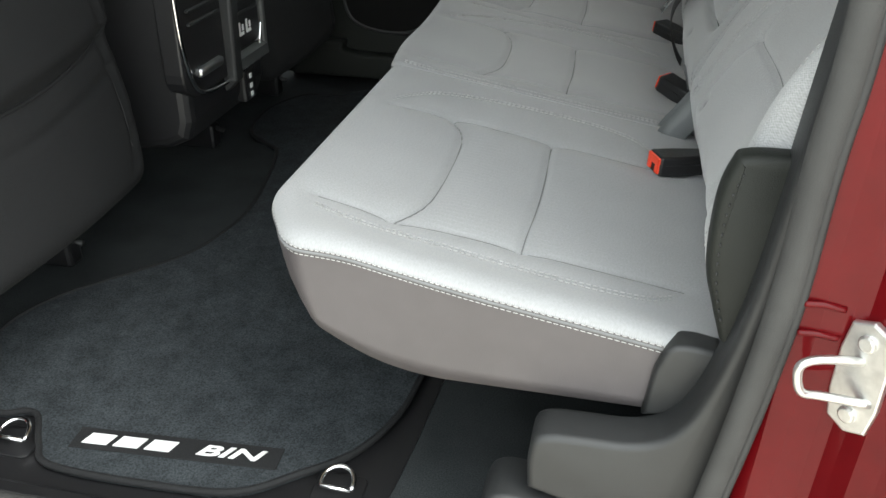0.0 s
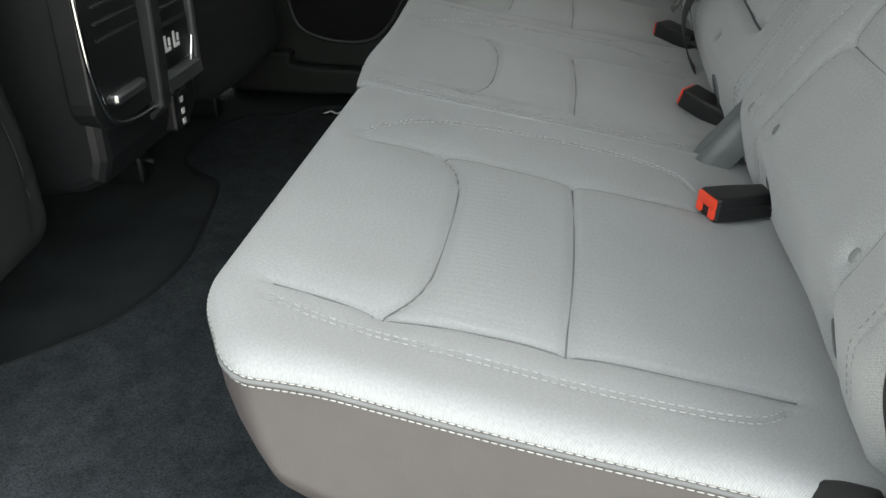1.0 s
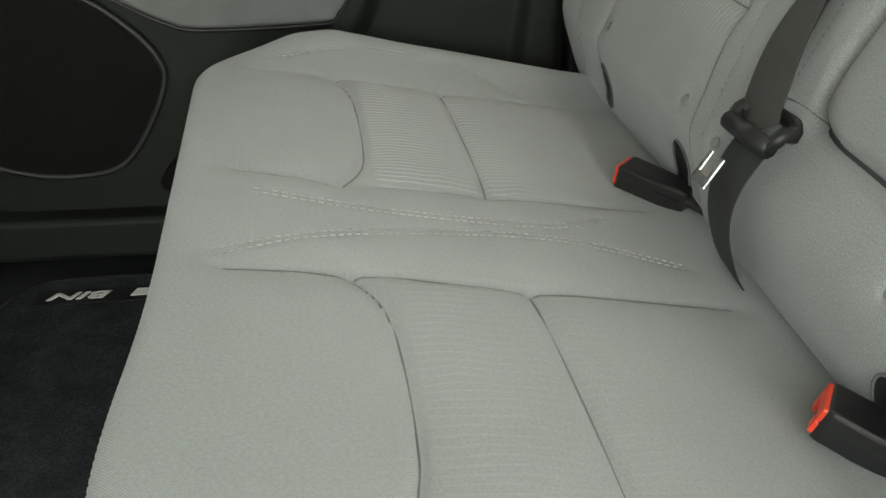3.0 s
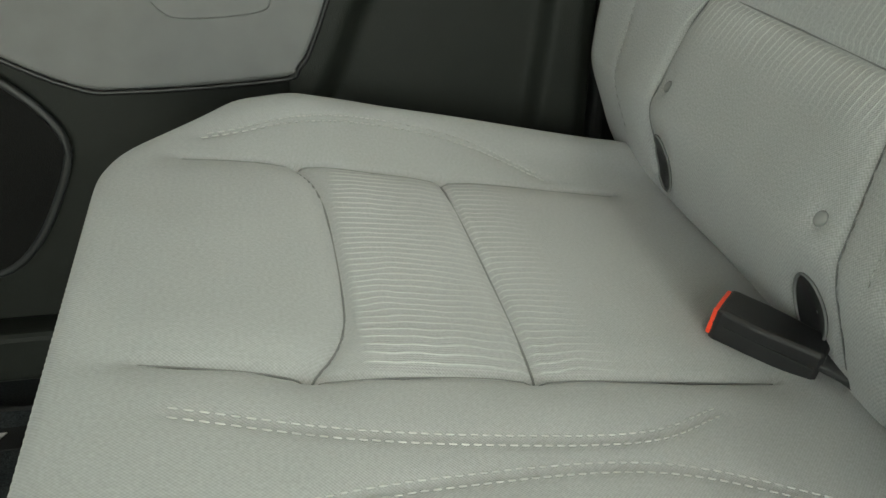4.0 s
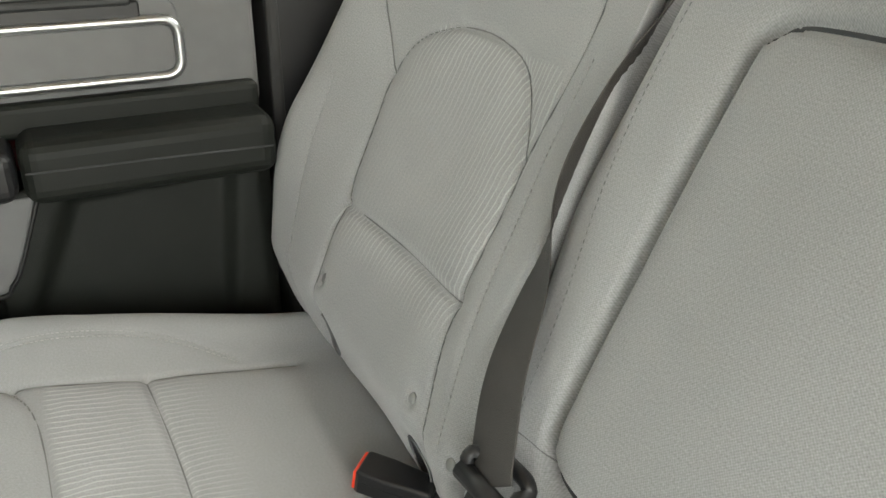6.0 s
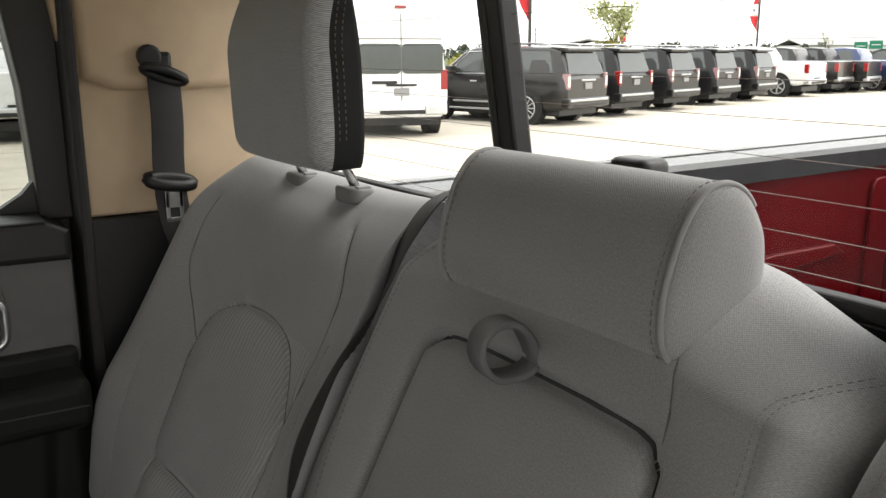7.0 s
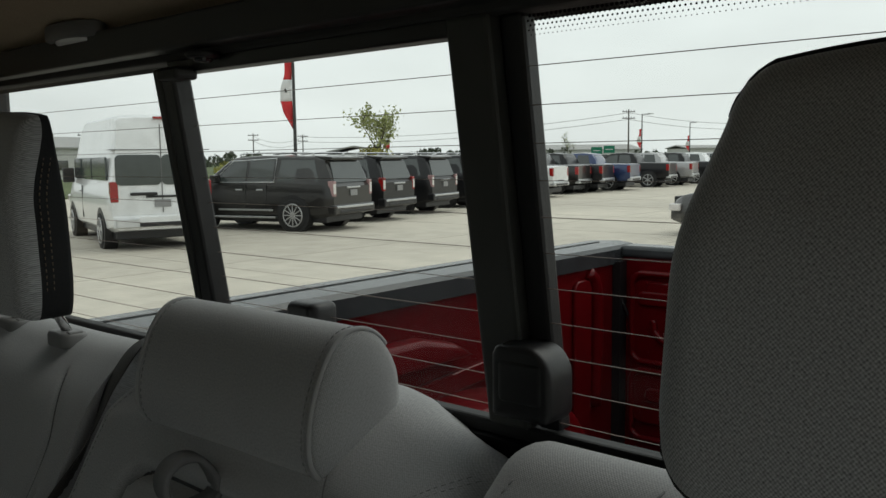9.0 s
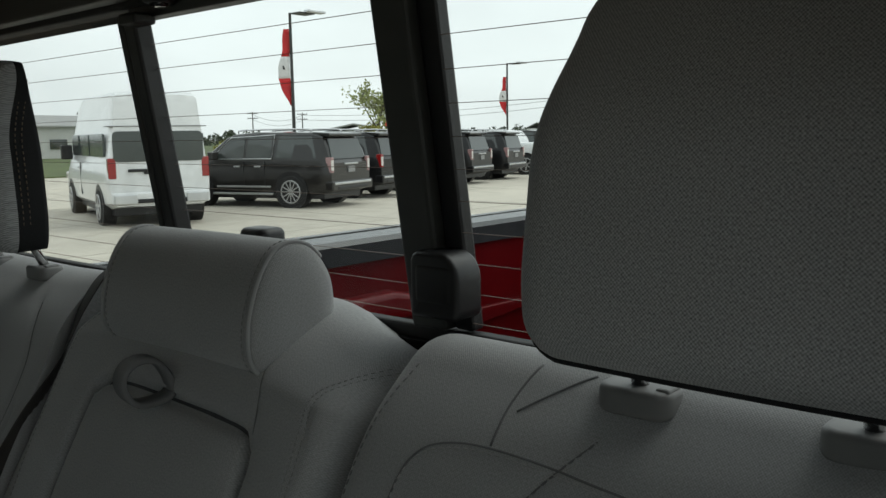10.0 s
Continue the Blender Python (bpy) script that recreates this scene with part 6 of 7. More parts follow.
def vehicle(name, label, spec, paint, group="parked vehicles"):
    """A car lofted from its side profile, facing +x with its tail at x = 0, with panes, lamps, wheels and fittings."""
    root = thing(name, label, spec["cat"], group)
    L, W = spec["L"], spec["W"] / 2
    st = sorted(set([round(p[0], 3) for p in spec["roof"]] + [round(p[0], 3) for p in spec["belt"]] + list(np.linspace(0, L, 16).round(3))))

    def sect(x):
        roof, belt, w, bot = lerp(spec["roof"], x), lerp(spec["belt"], x), W * lerp(spec["width"], x), lerp(spec["bottom"], x)
        belt = min(belt, roof - 0.01)
        k = (roof - belt) / 0.7
        wr = w * (0.955 - spec.get("tumble", 0.17) * k)
        mid = bot + (belt - bot) * 0.55
        return [(0, bot), (w * 0.86, bot), (w * 0.97, bot + 0.09), (w, mid - 0.1), (w, mid + 0.06), (w * 0.975, belt - 0.05), (w * 0.955, belt), (wr, roof - min(0.07, (roof - belt) * 0.5)), (wr * 0.93, roof - min(0.02, (roof - belt) * 0.2)), (wr * 0.6, roof), (0, roof + 0.008)]

    V, F, n = [], [], 0
    for x in st:
        s_ = sect(x)
        ring = s_ + [(-y, z) for y, z in s_[-2:0:-1]]
        n = len(ring)
        V += [(x, y, z) for y, z in ring]
    for i in range(len(st) - 1):
        for j in range(n):
            F.append((i * n + j, i * n + (j + 1) % n, (i + 1) * n + (j + 1) % n, (i + 1) * n + j))
    F += [tuple(range(n))[::-1], tuple((len(st) - 1) * n + j for j in range(n))]
    body = mesh_part("body", V, F, paint, root, "", False)
    bm = bmesh.new()
    bm.from_mesh(body.data)
    bmesh.ops.recalc_face_normals(bm, faces=bm.faces[:])
    for e in bm.edges:
        e.smooth = e.calc_face_angle(0) < radians(32)
    for f in bm.faces:
        f.smooth = True
    bm.to_mesh(body.data)
    bm.free()

    def side(x, f, s, out):
        q = sect(x)
        (y0, z0), (y1, z1) = q[6], q[7]
        return (x, s * (y0 + (y1 - y0) * f + out), z0 + (z1 - z0) * f)

    for s in (-1, 1):
        for a, b, c, d in spec["side_glass"]:
            # a..b along the belt, c..d along the roof
            P = [side(a, 0.07, s, 0.006), side(b, 0.07, s, 0.006), side(d, 0.93, s, 0.006), side(c, 0.93, s, 0.006)]
            Q = [side(a, 0.07, s, -0.01), side(b, 0.07, s, -0.01), side(d, 0.93, s, -0.01), side(c, 0.93, s, -0.01)]
            mesh_part("side_window", P + Q, [(0, 1, 2, 3), (7, 6, 5, 4), (0, 4, 5, 1), (1, 5, 6, 2), (2, 6, 7, 3), (3, 7, 4, 0)], CARGLASS, root, "dark side window", False)
        if spec.get("chrome"):
            a, b = spec["chrome"]
            loop_ = [side(a, 0.03, s, 0.010), side(b, 0.03, s, 0.010), side(b - 0.62, 0.98, s, 0.010), side(a, 0.98, s, 0.010)]
            mesh_part("window_chrome", *tube(loop_, 0.018, 6, closed=True), SATIN, root, "bright window surround")
        for xw in spec["wheels"]:
            wy = W - 0.115
            part("wheel_arch", cyl((xw, s * (W - 0.26), spec["r"] + 0.03), (xw, s * (W + 0.004), spec["r"] + 0.03), spec["r"] * 1.2, seg=28), BLACK, root, "dark wheel arch")
            wheel(root, xw, s * wy, s, spec["r"], 0.28, ALLOY, spec.get("rim_spokes", spec.get("spokes", 6)))
        for xd in spec.get("doors", ()):
            q0 = sect(xd)
            part("door_gap", join(box(xd - 0.006, xd + 0.006, *sorted((s * (q0[3][0] - 0.02), s * (q0[3][0] + 0.003))), q0[2][1] + 0.1, q0[5][1])), BLACK, root)
            part("door_handle", box(xd + 0.10, xd + 0.30, *sorted((s * (q0[4][0] - 0.01), s * (q0[4][0] + 0.03))), q0[5][1] - 0.14, q0[5][1] - 0.10, 0.01), SATIN if spec.get("chrome") else paint, root)
        if spec.get("strip"):
            part("side_moulding", box(spec["wheels"][0] + 0.6, spec["wheels"][1] - 0.6, *sorted((s * (W - 0.01), s * (W + 0.018))), 0.50, 0.545, 0.008), SATIN, root, "bright side moulding")
            part("running_board", box(spec["wheels"][0] + 0.5, spec["wheels"][1] - 0.5, *sorted((s * (W - 0.15), s * (W + 0.06))), 0.32, 0.37, 0.015), SATIN, root, "bright running board")
        if spec.get("rails"):
            a, b = spec["rails"]
            zr = lerp(spec["roof"], (a + b) / 2)
            mesh_part("roof_rail", *tube(smooth_line([(a, s * W * 0.68, zr - 0.03), (a + 0.15, s * W * 0.69, zr + 0.05), (b - 0.2, s * W * 0.69, zr + 0.05), (b, s * W * 0.68, zr - 0.03)], 5), 0.022, 6), CHROME, root, "silver roof rail")
        mx = spec["mirror"]
        zb = lerp(spec["belt"], mx)
        part("mirror", box(mx - 0.05, mx + 0.12, *sorted((s * (W - 0.03), s * (W + 0.22))), zb + 0.0, zb + spec.get("mirror_h", 0.2), 0.03, 3), spec.get("mirror_paint", paint), root, "door mirror")
        # tail lamps
        z0, z1, wl_ = spec["tail"]
        part("tail_lamp", box(-0.012, 0.16, *sorted((s * (W * lerp(spec["width"], 0.0) + 0.012), s * (W * lerp(spec["width"], 0.0) - wl_))), z0, z1, 0.02, 2), LAMPRED, root, "red tail lamp")
        if spec.get("clear"):
            part("lamp_band", box(-0.016, 0.10, *sorted((s * (W * lerp(spec["width"], 0.0) + 0.008), s * (W * lerp(spec["width"], 0.0) - wl_ + 0.02))), z0 + (z1 - z0) * 0.15, z0 + (z1 - z0) * 0.82, 0.012, 2), LAMPCLR, root, "pale lamp band")
        zf = lerp(spec["roof"], L - 0.15)
        part("headlamp", box(L - 0.30, L - 0.03, *sorted((s * W * 0.55, s * W * 0.93)), zf - 0.28, zf - 0.12, 0.03, 2), LAMPCLR, root, "clear headlamp")
    # tail: pane, plate, bumper, handle
    ty = spec["tail_glass"]
    x0, x1 = ty[4], ty[5]
    P = [(x0, -ty[0], ty[2]), (x0, ty[0], ty[2]), (x1, ty[1], ty[3]), (x1, -ty[1], ty[3])]
    P += [(x + 0.03, y, z) for x, y, z in P]
    mesh_part("rear_window", P, [(0, 1, 2, 3), (7, 6, 5, 4), (0, 4, 5, 1), (1, 5, 6, 2), (2, 6, 7, 3), (3, 7, 4, 0)], CARGLASS, root, "dark rear window", False)
    part("rear_bumper", box(-0.07, 0.16, -W * 0.95, W * 0.95, spec["bump"][0], spec["bump"][1], 0.04, 3), spec.get("bump_paint", paint), root, "rear bumper")
    part("bumper_insert", box(-0.082, 0.0, -W * 0.72, W * 0.72, spec["bump"][0] + 0.02, spec["bump"][0] + 0.11, 0.02, 2), BLACK, root)
    part("plate", box(-0.03, 0.02, -0.16, 0.16, spec["plate"], spec["plate"] + 0.15, 0.004), PLATE, root, "pale number plate without writing")
    part("tailgate_bar", box(-0.03, 0.02, -0.32, 0.32, spec["plate"] + 0.19, spec["plate"] + 0.235, 0.01), SATIN if spec.get("chrome") else BLACK, root, "bar over the plate")
    if spec.get("spoiler"):
        zt = lerp(spec["roof"], 0.5)
        part("spoiler", prism([(0.10, zt - 0.05), (0.13, zt - 0.02), (0.60, zt + 0.012), (0.60, zt - 0.04), (0.16, zt - 0.10)], "y", -W * 0.76, W * 0.76, 0.012, 2), paint, root, "roof spoiler")
        part("bumper_strip", box(-0.085, -0.03, -W * 0.86, W * 0.86, spec["bump"][1] - 0.09, spec["bump"][1] - 0.03, 0.015, 2), SATIN, root, "bright bumper strip")
    # nose: windscreen and grille
    wsx = spec["screen"]
    P = [(wsx[0], -W * 0.80, wsx[1]), (wsx[0], W * 0.80, wsx[1]), (wsx[2], W * 0.70, wsx[3]), (wsx[2], -W * 0.70, wsx[3])]
    P += [(x - 0.03, y, z - 0.02) for x, y, z in P]
    mesh_part("windscreen", P, [(0, 1, 2, 3), (7, 6, 5, 4), (0, 4, 5, 1), (1, 5, 6, 2), (2, 6, 7, 3), (3, 7, 4, 0)], CARGLASS, root, "windscreen", False)
    part("grille", box(L - 0.06, L + 0.015, -W * 0.5, W * 0.5, 0.55, 0.85, 0.02), BLACK, root, "dark grille")
    part("underbody", box(0.25, L - 0.3, -W * 0.85, W * 0.85, 0.22, 0.42, 0.02), BLACK, root)
    return root


SUV = dict(cat="suv", L=5.20, W=2.05, r=0.40, wheels=(1.12, 4.00), spokes=6,
    roof=[(0, 1.10), (0.06, 1.16), (0.16, 1.50), (0.30, 1.78), (0.55, 1.86), (2.2, 1.89), (2.95, 1.85), (3.2, 1.76), (3.85, 1.27), (4.0, 1.19), (4.85, 1.10), (5.1, 1.0), (5.20, 0.72)],
    belt=[(0, 1.09), (0.3, 1.19), (3.75, 1.20), (5.2, 0.70)], width=[(0, 0.90), (0.2, 0.97), (0.6, 1.0), (4.4, 1.0), (4.9, 0.94), (5.2, 0.78)], bottom=[(0, 0.42), (0.4, 0.32), (4.8, 0.30), (5.2, 0.38)],
    side_glass=[(0.40, 1.60, 0.58, 1.55), (1.75, 2.50, 1.75, 2.48), (2.58, 3.55, 2.58, 3.05)], chrome=(1.69, 3.64), doors=(1.9, 2.54), strip=True, rails=(0.7, 2.9), mirror=3.38, mirror_h=0.2,
    tail=(0.86, 1.24, 0.12), clear=True, spoiler=True, step_bar=True, rim_spokes=12, tail_glass=(0.80, 0.70, 1.20, 1.70, 0.055, 0.20), bump=(0.42, 0.66), plate=0.86, screen=(3.83, 1.30, 3.22, 1.76))
VAN = dict(cat="van", L=6.11, W=2.03, r=0.37, wheels=(1.05, 4.76), spokes=5, tumble=0.075,
    roof=[(0, 2.48), (0.05, 2.62), (0.25, 2.68), (3.6, 2.70), (4.0, 2.55), (4.35, 2.15), (4.95, 1.42), (5.1, 1.30), (5.9, 1.14), (6.05, 1.0), (6.11, 0.75)],
    belt=[(0, 1.30), (4.7, 1.30), (6.11, 0.72)], width=[(0, 0.96), (0.1, 1.0), (5.2, 1.0), (5.8, 0.94), (6.11, 0.82)], bottom=[(0, 0.42), (0.4, 0.36), (5.7, 0.34), (6.11, 0.4)],
    side_glass=[], doors=(3.25,), mirror=4.45, mirror_h=0.34, mirror_paint=BLACK, tail=(0.97, 1.38, 0.14), clear=False, tail_glass=(0.84, 0.80, 1.38, 1.84, -0.012, -0.010), bump=(0.46, 0.70), plate=0.86, screen=(4.93, 1.45, 4.10, 2.42))
PICKUP = dict(cat="pickup truck", L=5.85, W=2.02, r=0.42, wheels=(1.15, 4.80), spokes=6, tumble=0.2,
    roof=[(0, 1.34), (0.04, 1.36), (1.78, 1.40), (1.84, 1.62), (2.05, 1.90), (2.6, 1.95), (3.3, 1.92), (3.6, 1.82), (4.2, 1.36), (4.4, 1.30), (5.4, 1.20), (5.75, 1.08), (5.85, 0.75)],
    belt=[(0, 1.30), (1.8, 1.33), (4.2, 1.30), (5.85, 0.72)], width=[(0, 0.98), (0.1, 1.0), (5.0, 1.0), (5.5, 0.95), (5.85, 0.80)], bottom=[(0, 0.55), (0.4, 0.45), (5.4, 0.42), (5.85, 0.5)],
    side_glass=[(2.12, 2.85, 2.25, 2.82), (2.93, 3.95, 2.93, 3.42)], doors=(2.05, 2.90), mirror=3.75, mirror_h=0.26, mirror_paint=BLACK, tail=(0.92, 1.28, 0.14), clear=False, tail_glass=(0.72, 0.62, 1.44, 1.82, 1.80, 1.98), bump=(0.50, 0.70), bump_paint=SATIN, plate=0.52, screen=(4.18, 1.40, 3.62, 1.82))
CROSS = dict(cat="crossover", L=4.70, W=1.84, r=0.35, wheels=(0.95, 3.74), spokes=10,
    roof=[(0, 0.98), (0.08, 1.06), (0.35, 1.45), (0.7, 1.60), (1.9, 1.66), (2.6, 1.63), (2.9, 1.55), (3.55, 1.10), (3.7, 1.04), (4.4, 0.90), (4.6, 0.80), (4.70, 0.58)],
    belt=[(0, 0.97), (0.5, 1.06), (3.5, 1.02), (4.7, 0.55)], width=[(0, 0.86), (0.3, 0.97), (0.8, 1.0), (3.8, 1.0), (4.35, 0.92), (4.7, 0.70)], bottom=[(0, 0.38), (0.4, 0.26), (4.3, 0.24), (4.7, 0.32)],
    side_glass=[(0.75, 1.80, 0.95, 1.78), (1.88, 3.15, 1.88, 2.72)], doors=(1.45, 1.84), mirror=2.98, tail=(0.80, 1.0, 0.20), clear=False, tail_glass=(0.66, 0.58, 1.08, 1.44, 0.12, 0.36), bump=(0.38, 0.60), plate=0.70, screen=(3.52, 1.13, 2.94, 1.54))


def park(ob, x, y, heading):
    """Puts a vehicle down with the middle of its tail at x, y; heading: degrees to the left of +x."""
    ob.matrix_world = pose(x, y, GZ, 0, 0, heading)
    return ob


suv = park(vehicle("suv", "charcoal long suv with bright window trim", SUV, P_CHAR, "parked suvs"), 15.1, 15.75, 106)
for x, y, lens in ((18.1, 17.0, LAMPRED), (21.3, 18.0, LAMPROSE), (24.5, 18.9, LAMPROSE), (27.7, 19.7, LAMPROSE)):
    c2 = copy_thing(suv, pose(x, y, GZ, 0, 0, 105))
    c2["label"] = "black long suv parked in the row"
    for o in c2.children:
        if o.name.startswith("tail_lamp"):
            o.data = o.data.copy()
            o.data.materials[0] = lens
            o["label"] = "red tail lamp" if lens is LAMPRED else "pale rose tail lamp"
        if o.name.startswith("body") or o.name.startswith("rear_bumper"):
            o.data = o.data.copy()
            o.data.materials[0] = P_BLACK
for o in suv.children:
    if o.name.startswith("tail_lamp"):
        o.data.materials[0] = LAMPROSE
        o["label"] = "pale rose tail lamp"
VANGLASS = mat("grey_van_glass", (0.045, 0.055, 0.052), 0.12, vary=0.03, coat=0.5)
van = park(vehicle("van", "white high-roof passenger van", VAN, P_WHITE), 9.6, 15.45, 72)
for a, b, s in ((2.0, 3.1, -1), (0.35, 1.85, -1), (0.35, 1.85, 1), (2.0, 3.1, 1), (3.35, 4.25, 1), (3.35, 4.25, -1)):
    w2 = prism(round_rect(a, b, 1.40, 1.86, 0.07), "y", *sorted((s * 1.0, s * 0.955)))
    part("side_window", w2, VANGLASS, van, "grey side window")
for o in list(van.children):
    if o.name.startswith("rear_window"):
        bpy.data.objects.remove(o)
for a, b in ((-0.88, -0.006), (0.006, 0.88)):
    part("rear_window", prism(round_rect(a, b, 1.30, 1.90, 0.10), "x", -0.016, 0.01, 0.004, 2), VANGLASS, van, "grey rear door window")
part("roof_seam", box(-0.014, 0.3, -0.97, 0.97, 1.99, 2.005), GREYTRIM, van)
part("door_split", box(-0.014, 0.0, -0.008, 0.008, 0.75, 2.5), GREYTRIM, van)
part("rear_handle", box(-0.05, 0.0, 0.10, 0.62, 1.10, 1.16, 0.015), BLACK, van, "black rear door handle")
part("roof_lamp", box(-0.02, 0.06, -0.12, 0.12, 2.60, 2.65, 0.01), LAMPRED, van, "red high brake lamp")
for s in (-1, 1):
    part("bumper_end", box(-0.12, 0.05, s * 0.70 - 0.22, s * 0.70 + 0.22, 0.47, 0.66, 0.02), SATIN, van)
for x, y, p, lab in ((31.9, 20.4, P_WHITE, "white pickup in the far row"), (35.4, 21.3, P_CHAR, "charcoal pickup in the far row"), (37.6, 21.3, P_BLACK, "black pickup in the far row"), (40.2, 21.2, P_BLUE, "blue pickup in the far row"), (45.2, 21.5, P_BLACK, "black pickup behind the blue one"), (48.4, 21.6, P_SILVER, "silver pickup in the far row"), (52.0, 21.8, P_BLACK, "black pickup at the row's end"), (55.6, 22.0, P_WHITE, "white pickup at the row's end"), (59.5, 22.3, P_SILVER, "silver pickup far down the row"), (63.5, 22.5, P_WHITE, "white pickup far down the row"), (67.5, 22.8, P_ORANGE, "red pickup far down the row")):
    if p is P_WHITE and "tailgate" not in lab and "far row" in lab:
        pk_ = park(vehicle("pickup_truck", lab, PICKUP, p, "parked pickups"), x, y, 103)
        first_pickup = pk_
    else:
        pk_ = copy_thing(first_pickup, pose(x, y, GZ, 0, 0, 103))
        pk_["label"] = lab
        for o in pk_.children:
            if o.name.startswith("body"):
                o.data = o.data.copy()
                o.data.materials[0] = p
park(vehicle("crossover", "dark grey crossover parked across the lane", CROSS, P_GREY), 18.75, 3.9, 91)


def chassis_truck(x, y, heading, lab):
    t = thing("chassis_truck", lab, "truck", "chassis trucks")
    cab = part("cab", prism([(2.6, 0.75), (2.6, 2.05), (2.75, 2.15), (4.1, 2.12), (4.75, 1.5), (5.9, 1.38), (6.0, 0.7)], "y", -0.98, 0.98, 0.06, 3), P_WHITE, t, "white cab")
    for s in (-1, 1):
        part("frame_rail", box(0.0, 5.6, s * 0.43 - 0.04, s * 0.43 + 0.04, 0.62, 0.84, 0.01), BLACK, t, "black frame rail")
        part("rear_pane", box(2.585, 2.605, s * 0.45 - 0.22, s * 0.45 + 0.22, 1.45, 1.85, 0.02), CARGLASS, cab, "dark cab rear pane")
        part("tail_lamp", box(-0.02, 0.08, s * 0.52 - 0.10, s * 0.52 + 0.10, 0.72, 0.92, 0.01), LAMPRED, t, "red tail lamp")
        for xw, yy in ((1.1, 0.72), (1.1, 0.98), (5.0, 0.90)):
            wheel(t, xw, s * yy, s, 0.41, 0.24, ALLOY, 8)
        part("mirror", box(4.5, 4.6, *sorted((s * 1.0, s * 1.28)), 1.45, 1.85, 0.03), BLACK, t)
    part("cross_member", join(box(-0.03, 0.08, -0.55, 0.55, 0.62, 0.82, 0.01), box(1.0, 1.2, -0.9, 0.9, 0.34, 0.48, 0.03), box(0.4, 0.55, -0.43, 0.43, 0.55, 0.65, 0.01), box(1.8, 2.3, -0.4, 0.4, 0.45, 0.75, 0.04)), BLACK, t, "black cross members and axle")
    part("fuel_tank", cyl((0.35, 0, 0.6), (1.0, 0, 0.6), 0.22, seg=16), BLACK, t)
    part("plate", box(-0.05, -0.03, -0.85, -0.52, 0.66, 0.84, 0.005), PLATE, t, "pale plate without writing")
    part("side_step", box(2.0, 2.5, -0.99, -0.80, 0.55, 0.62, 0.01), SATIN, t)
    t.matrix_world = pose(x, y, GZ, 0, 0, heading)
    return t


ct = chassis_truck(-0.05, 12.0, 92, "white cab truck with bare black chassis frame")
c2 = copy_thing(ct, pose(-2.85, 12.0, GZ, 0, 0, 92))
c2 = copy_thing(first_pickup, pose(3.0, 18.6, GZ, 0, 0, 88))
c2["label"] = "white pickup parked behind the van"

# ---- poles, flags, wires, signs ----
DARKPOLE = mat("dark_bronze_pole", (0.03, 0.03, 0.03), 0.5)
WOODPOLE = mat("grey_utility_pole", (0.11, 0.10, 0.09), 0.9)
FLAGRED = mat("red_banner_cloth", (0.55, 0.03, 0.035), 0.85)
FLAGWHITE = mat("white_banner_cloth", (0.7, 0.7, 0.7), 0.85)
SIGNGREEN = mat("green_road_sign", (0.0, 0.16, 0.09), 0.6)


def light_pole(x, y, h, flag, lab, fx=1.0):
    p = thing("street_lamp", lab, "street lamp", "lot lamps")
    part("pole", cyl((x, y, GZ), (x, y, GZ + h), 0.09, 0.065, seg=10), DARKPOLE, p)
    part("base", cyl((x, y, GZ), (x, y, GZ + 0.7), 0.28, seg=14), CONC, p, "concrete footing")
    part("arm", box(x, x + 0.9, y - 0.7, y + 0.0, GZ + h - 0.06, GZ + h, 0.01), DARKPOLE, p)
    part("lamp_head", box(x + 0.3, x + 1.3, y - 1.0, y - 0.6, GZ + h - 0.02, GZ + h + 0.10, 0.03), SATIN, p, "flat lamp head")
    if flag:
        # feather banner in three fields, with a wavy free edge
        top, bot = flag
        dirv = Vector((-0.66, 0.75, 0)) * fx
        for i, (a, b, m_) in enumerate(((0, 0.36, FLAGRED), (0.36, 0.64, FLAGWHITE), (0.64, 1.0, FLAGRED))):
            Vv, Ff = [], []
            rows = np.linspace(a, b, 8)
            for q in rows:
                z = top + (bot - top) * q
                wdt = (0.24 + 0.38 * min(1.0, (q / 0.62) ** 1.6)) * (1.0 if q < 0.64 else max(0.04, 1 - (q - 0.64) / 0.37)) * (1 + 0.10 * math.sin(17 * q))
                for k_, f_ in enumerate((0.0, 0.35, 0.7, 1.0)):
                    o_ = Vector((x, y, z)) + dirv * (0.08 + wdt * f_) + Vector((0.75, 0.66, 0)) * 0.10 * math.sin(9 * q + 3 * f_)
                    Vv.append(tuple(o_))
            for r_ in range(7):
                for k_ in range(3):
                    Ff.append((r_ * 4 + k_, r_ * 4 + k_ + 1, (r_ + 1) * 4 + k_ + 1, (r_ + 1) * 4 + k_))
            part_ = mesh_part("banner", Vv, Ff, m_, p, "red banner field" if m_ is FLAGRED else "white banner field with a dark bar")
            so = part_.modifiers.new("thick", "SOLIDIFY")
            so.thickness = 0.01
        zc = top + (bot - top) * 0.5
        c_ = Vector((x, y, zc)) + dirv * 0.30 + Vector((-0.75, -0.66, 0)) * 0.03
        part("banner_mark", box(-0.11, 0.11, -0.012, 0.012, -0.09, 0.09, 0.0, 1, Matrix.Translation(c_) @ pose(0, 0, 0, 0, 0, 131)), DARKPOLE, p, "dark bar on the banner")
    return p


light_pole(25.85, 30.92, 7.35, (6.0, 2.55), "dark lot lamp with red and white banner")
light_pole(55.2, 40.3, 7.3, (5.6, 2.6), "dark lot lamp with banner, further off")
light_pole(102.5, 53.2, 7.2, (4.6, 1.9), "far dark lot lamp with banner")
light_pole(127.9, 58.1, 6.9, (4.2, 1.7), "small dark lot lamp with banner near the horizon")
light_pole(120.0, 44.0, 7.0, None, "plain far lot lamp")


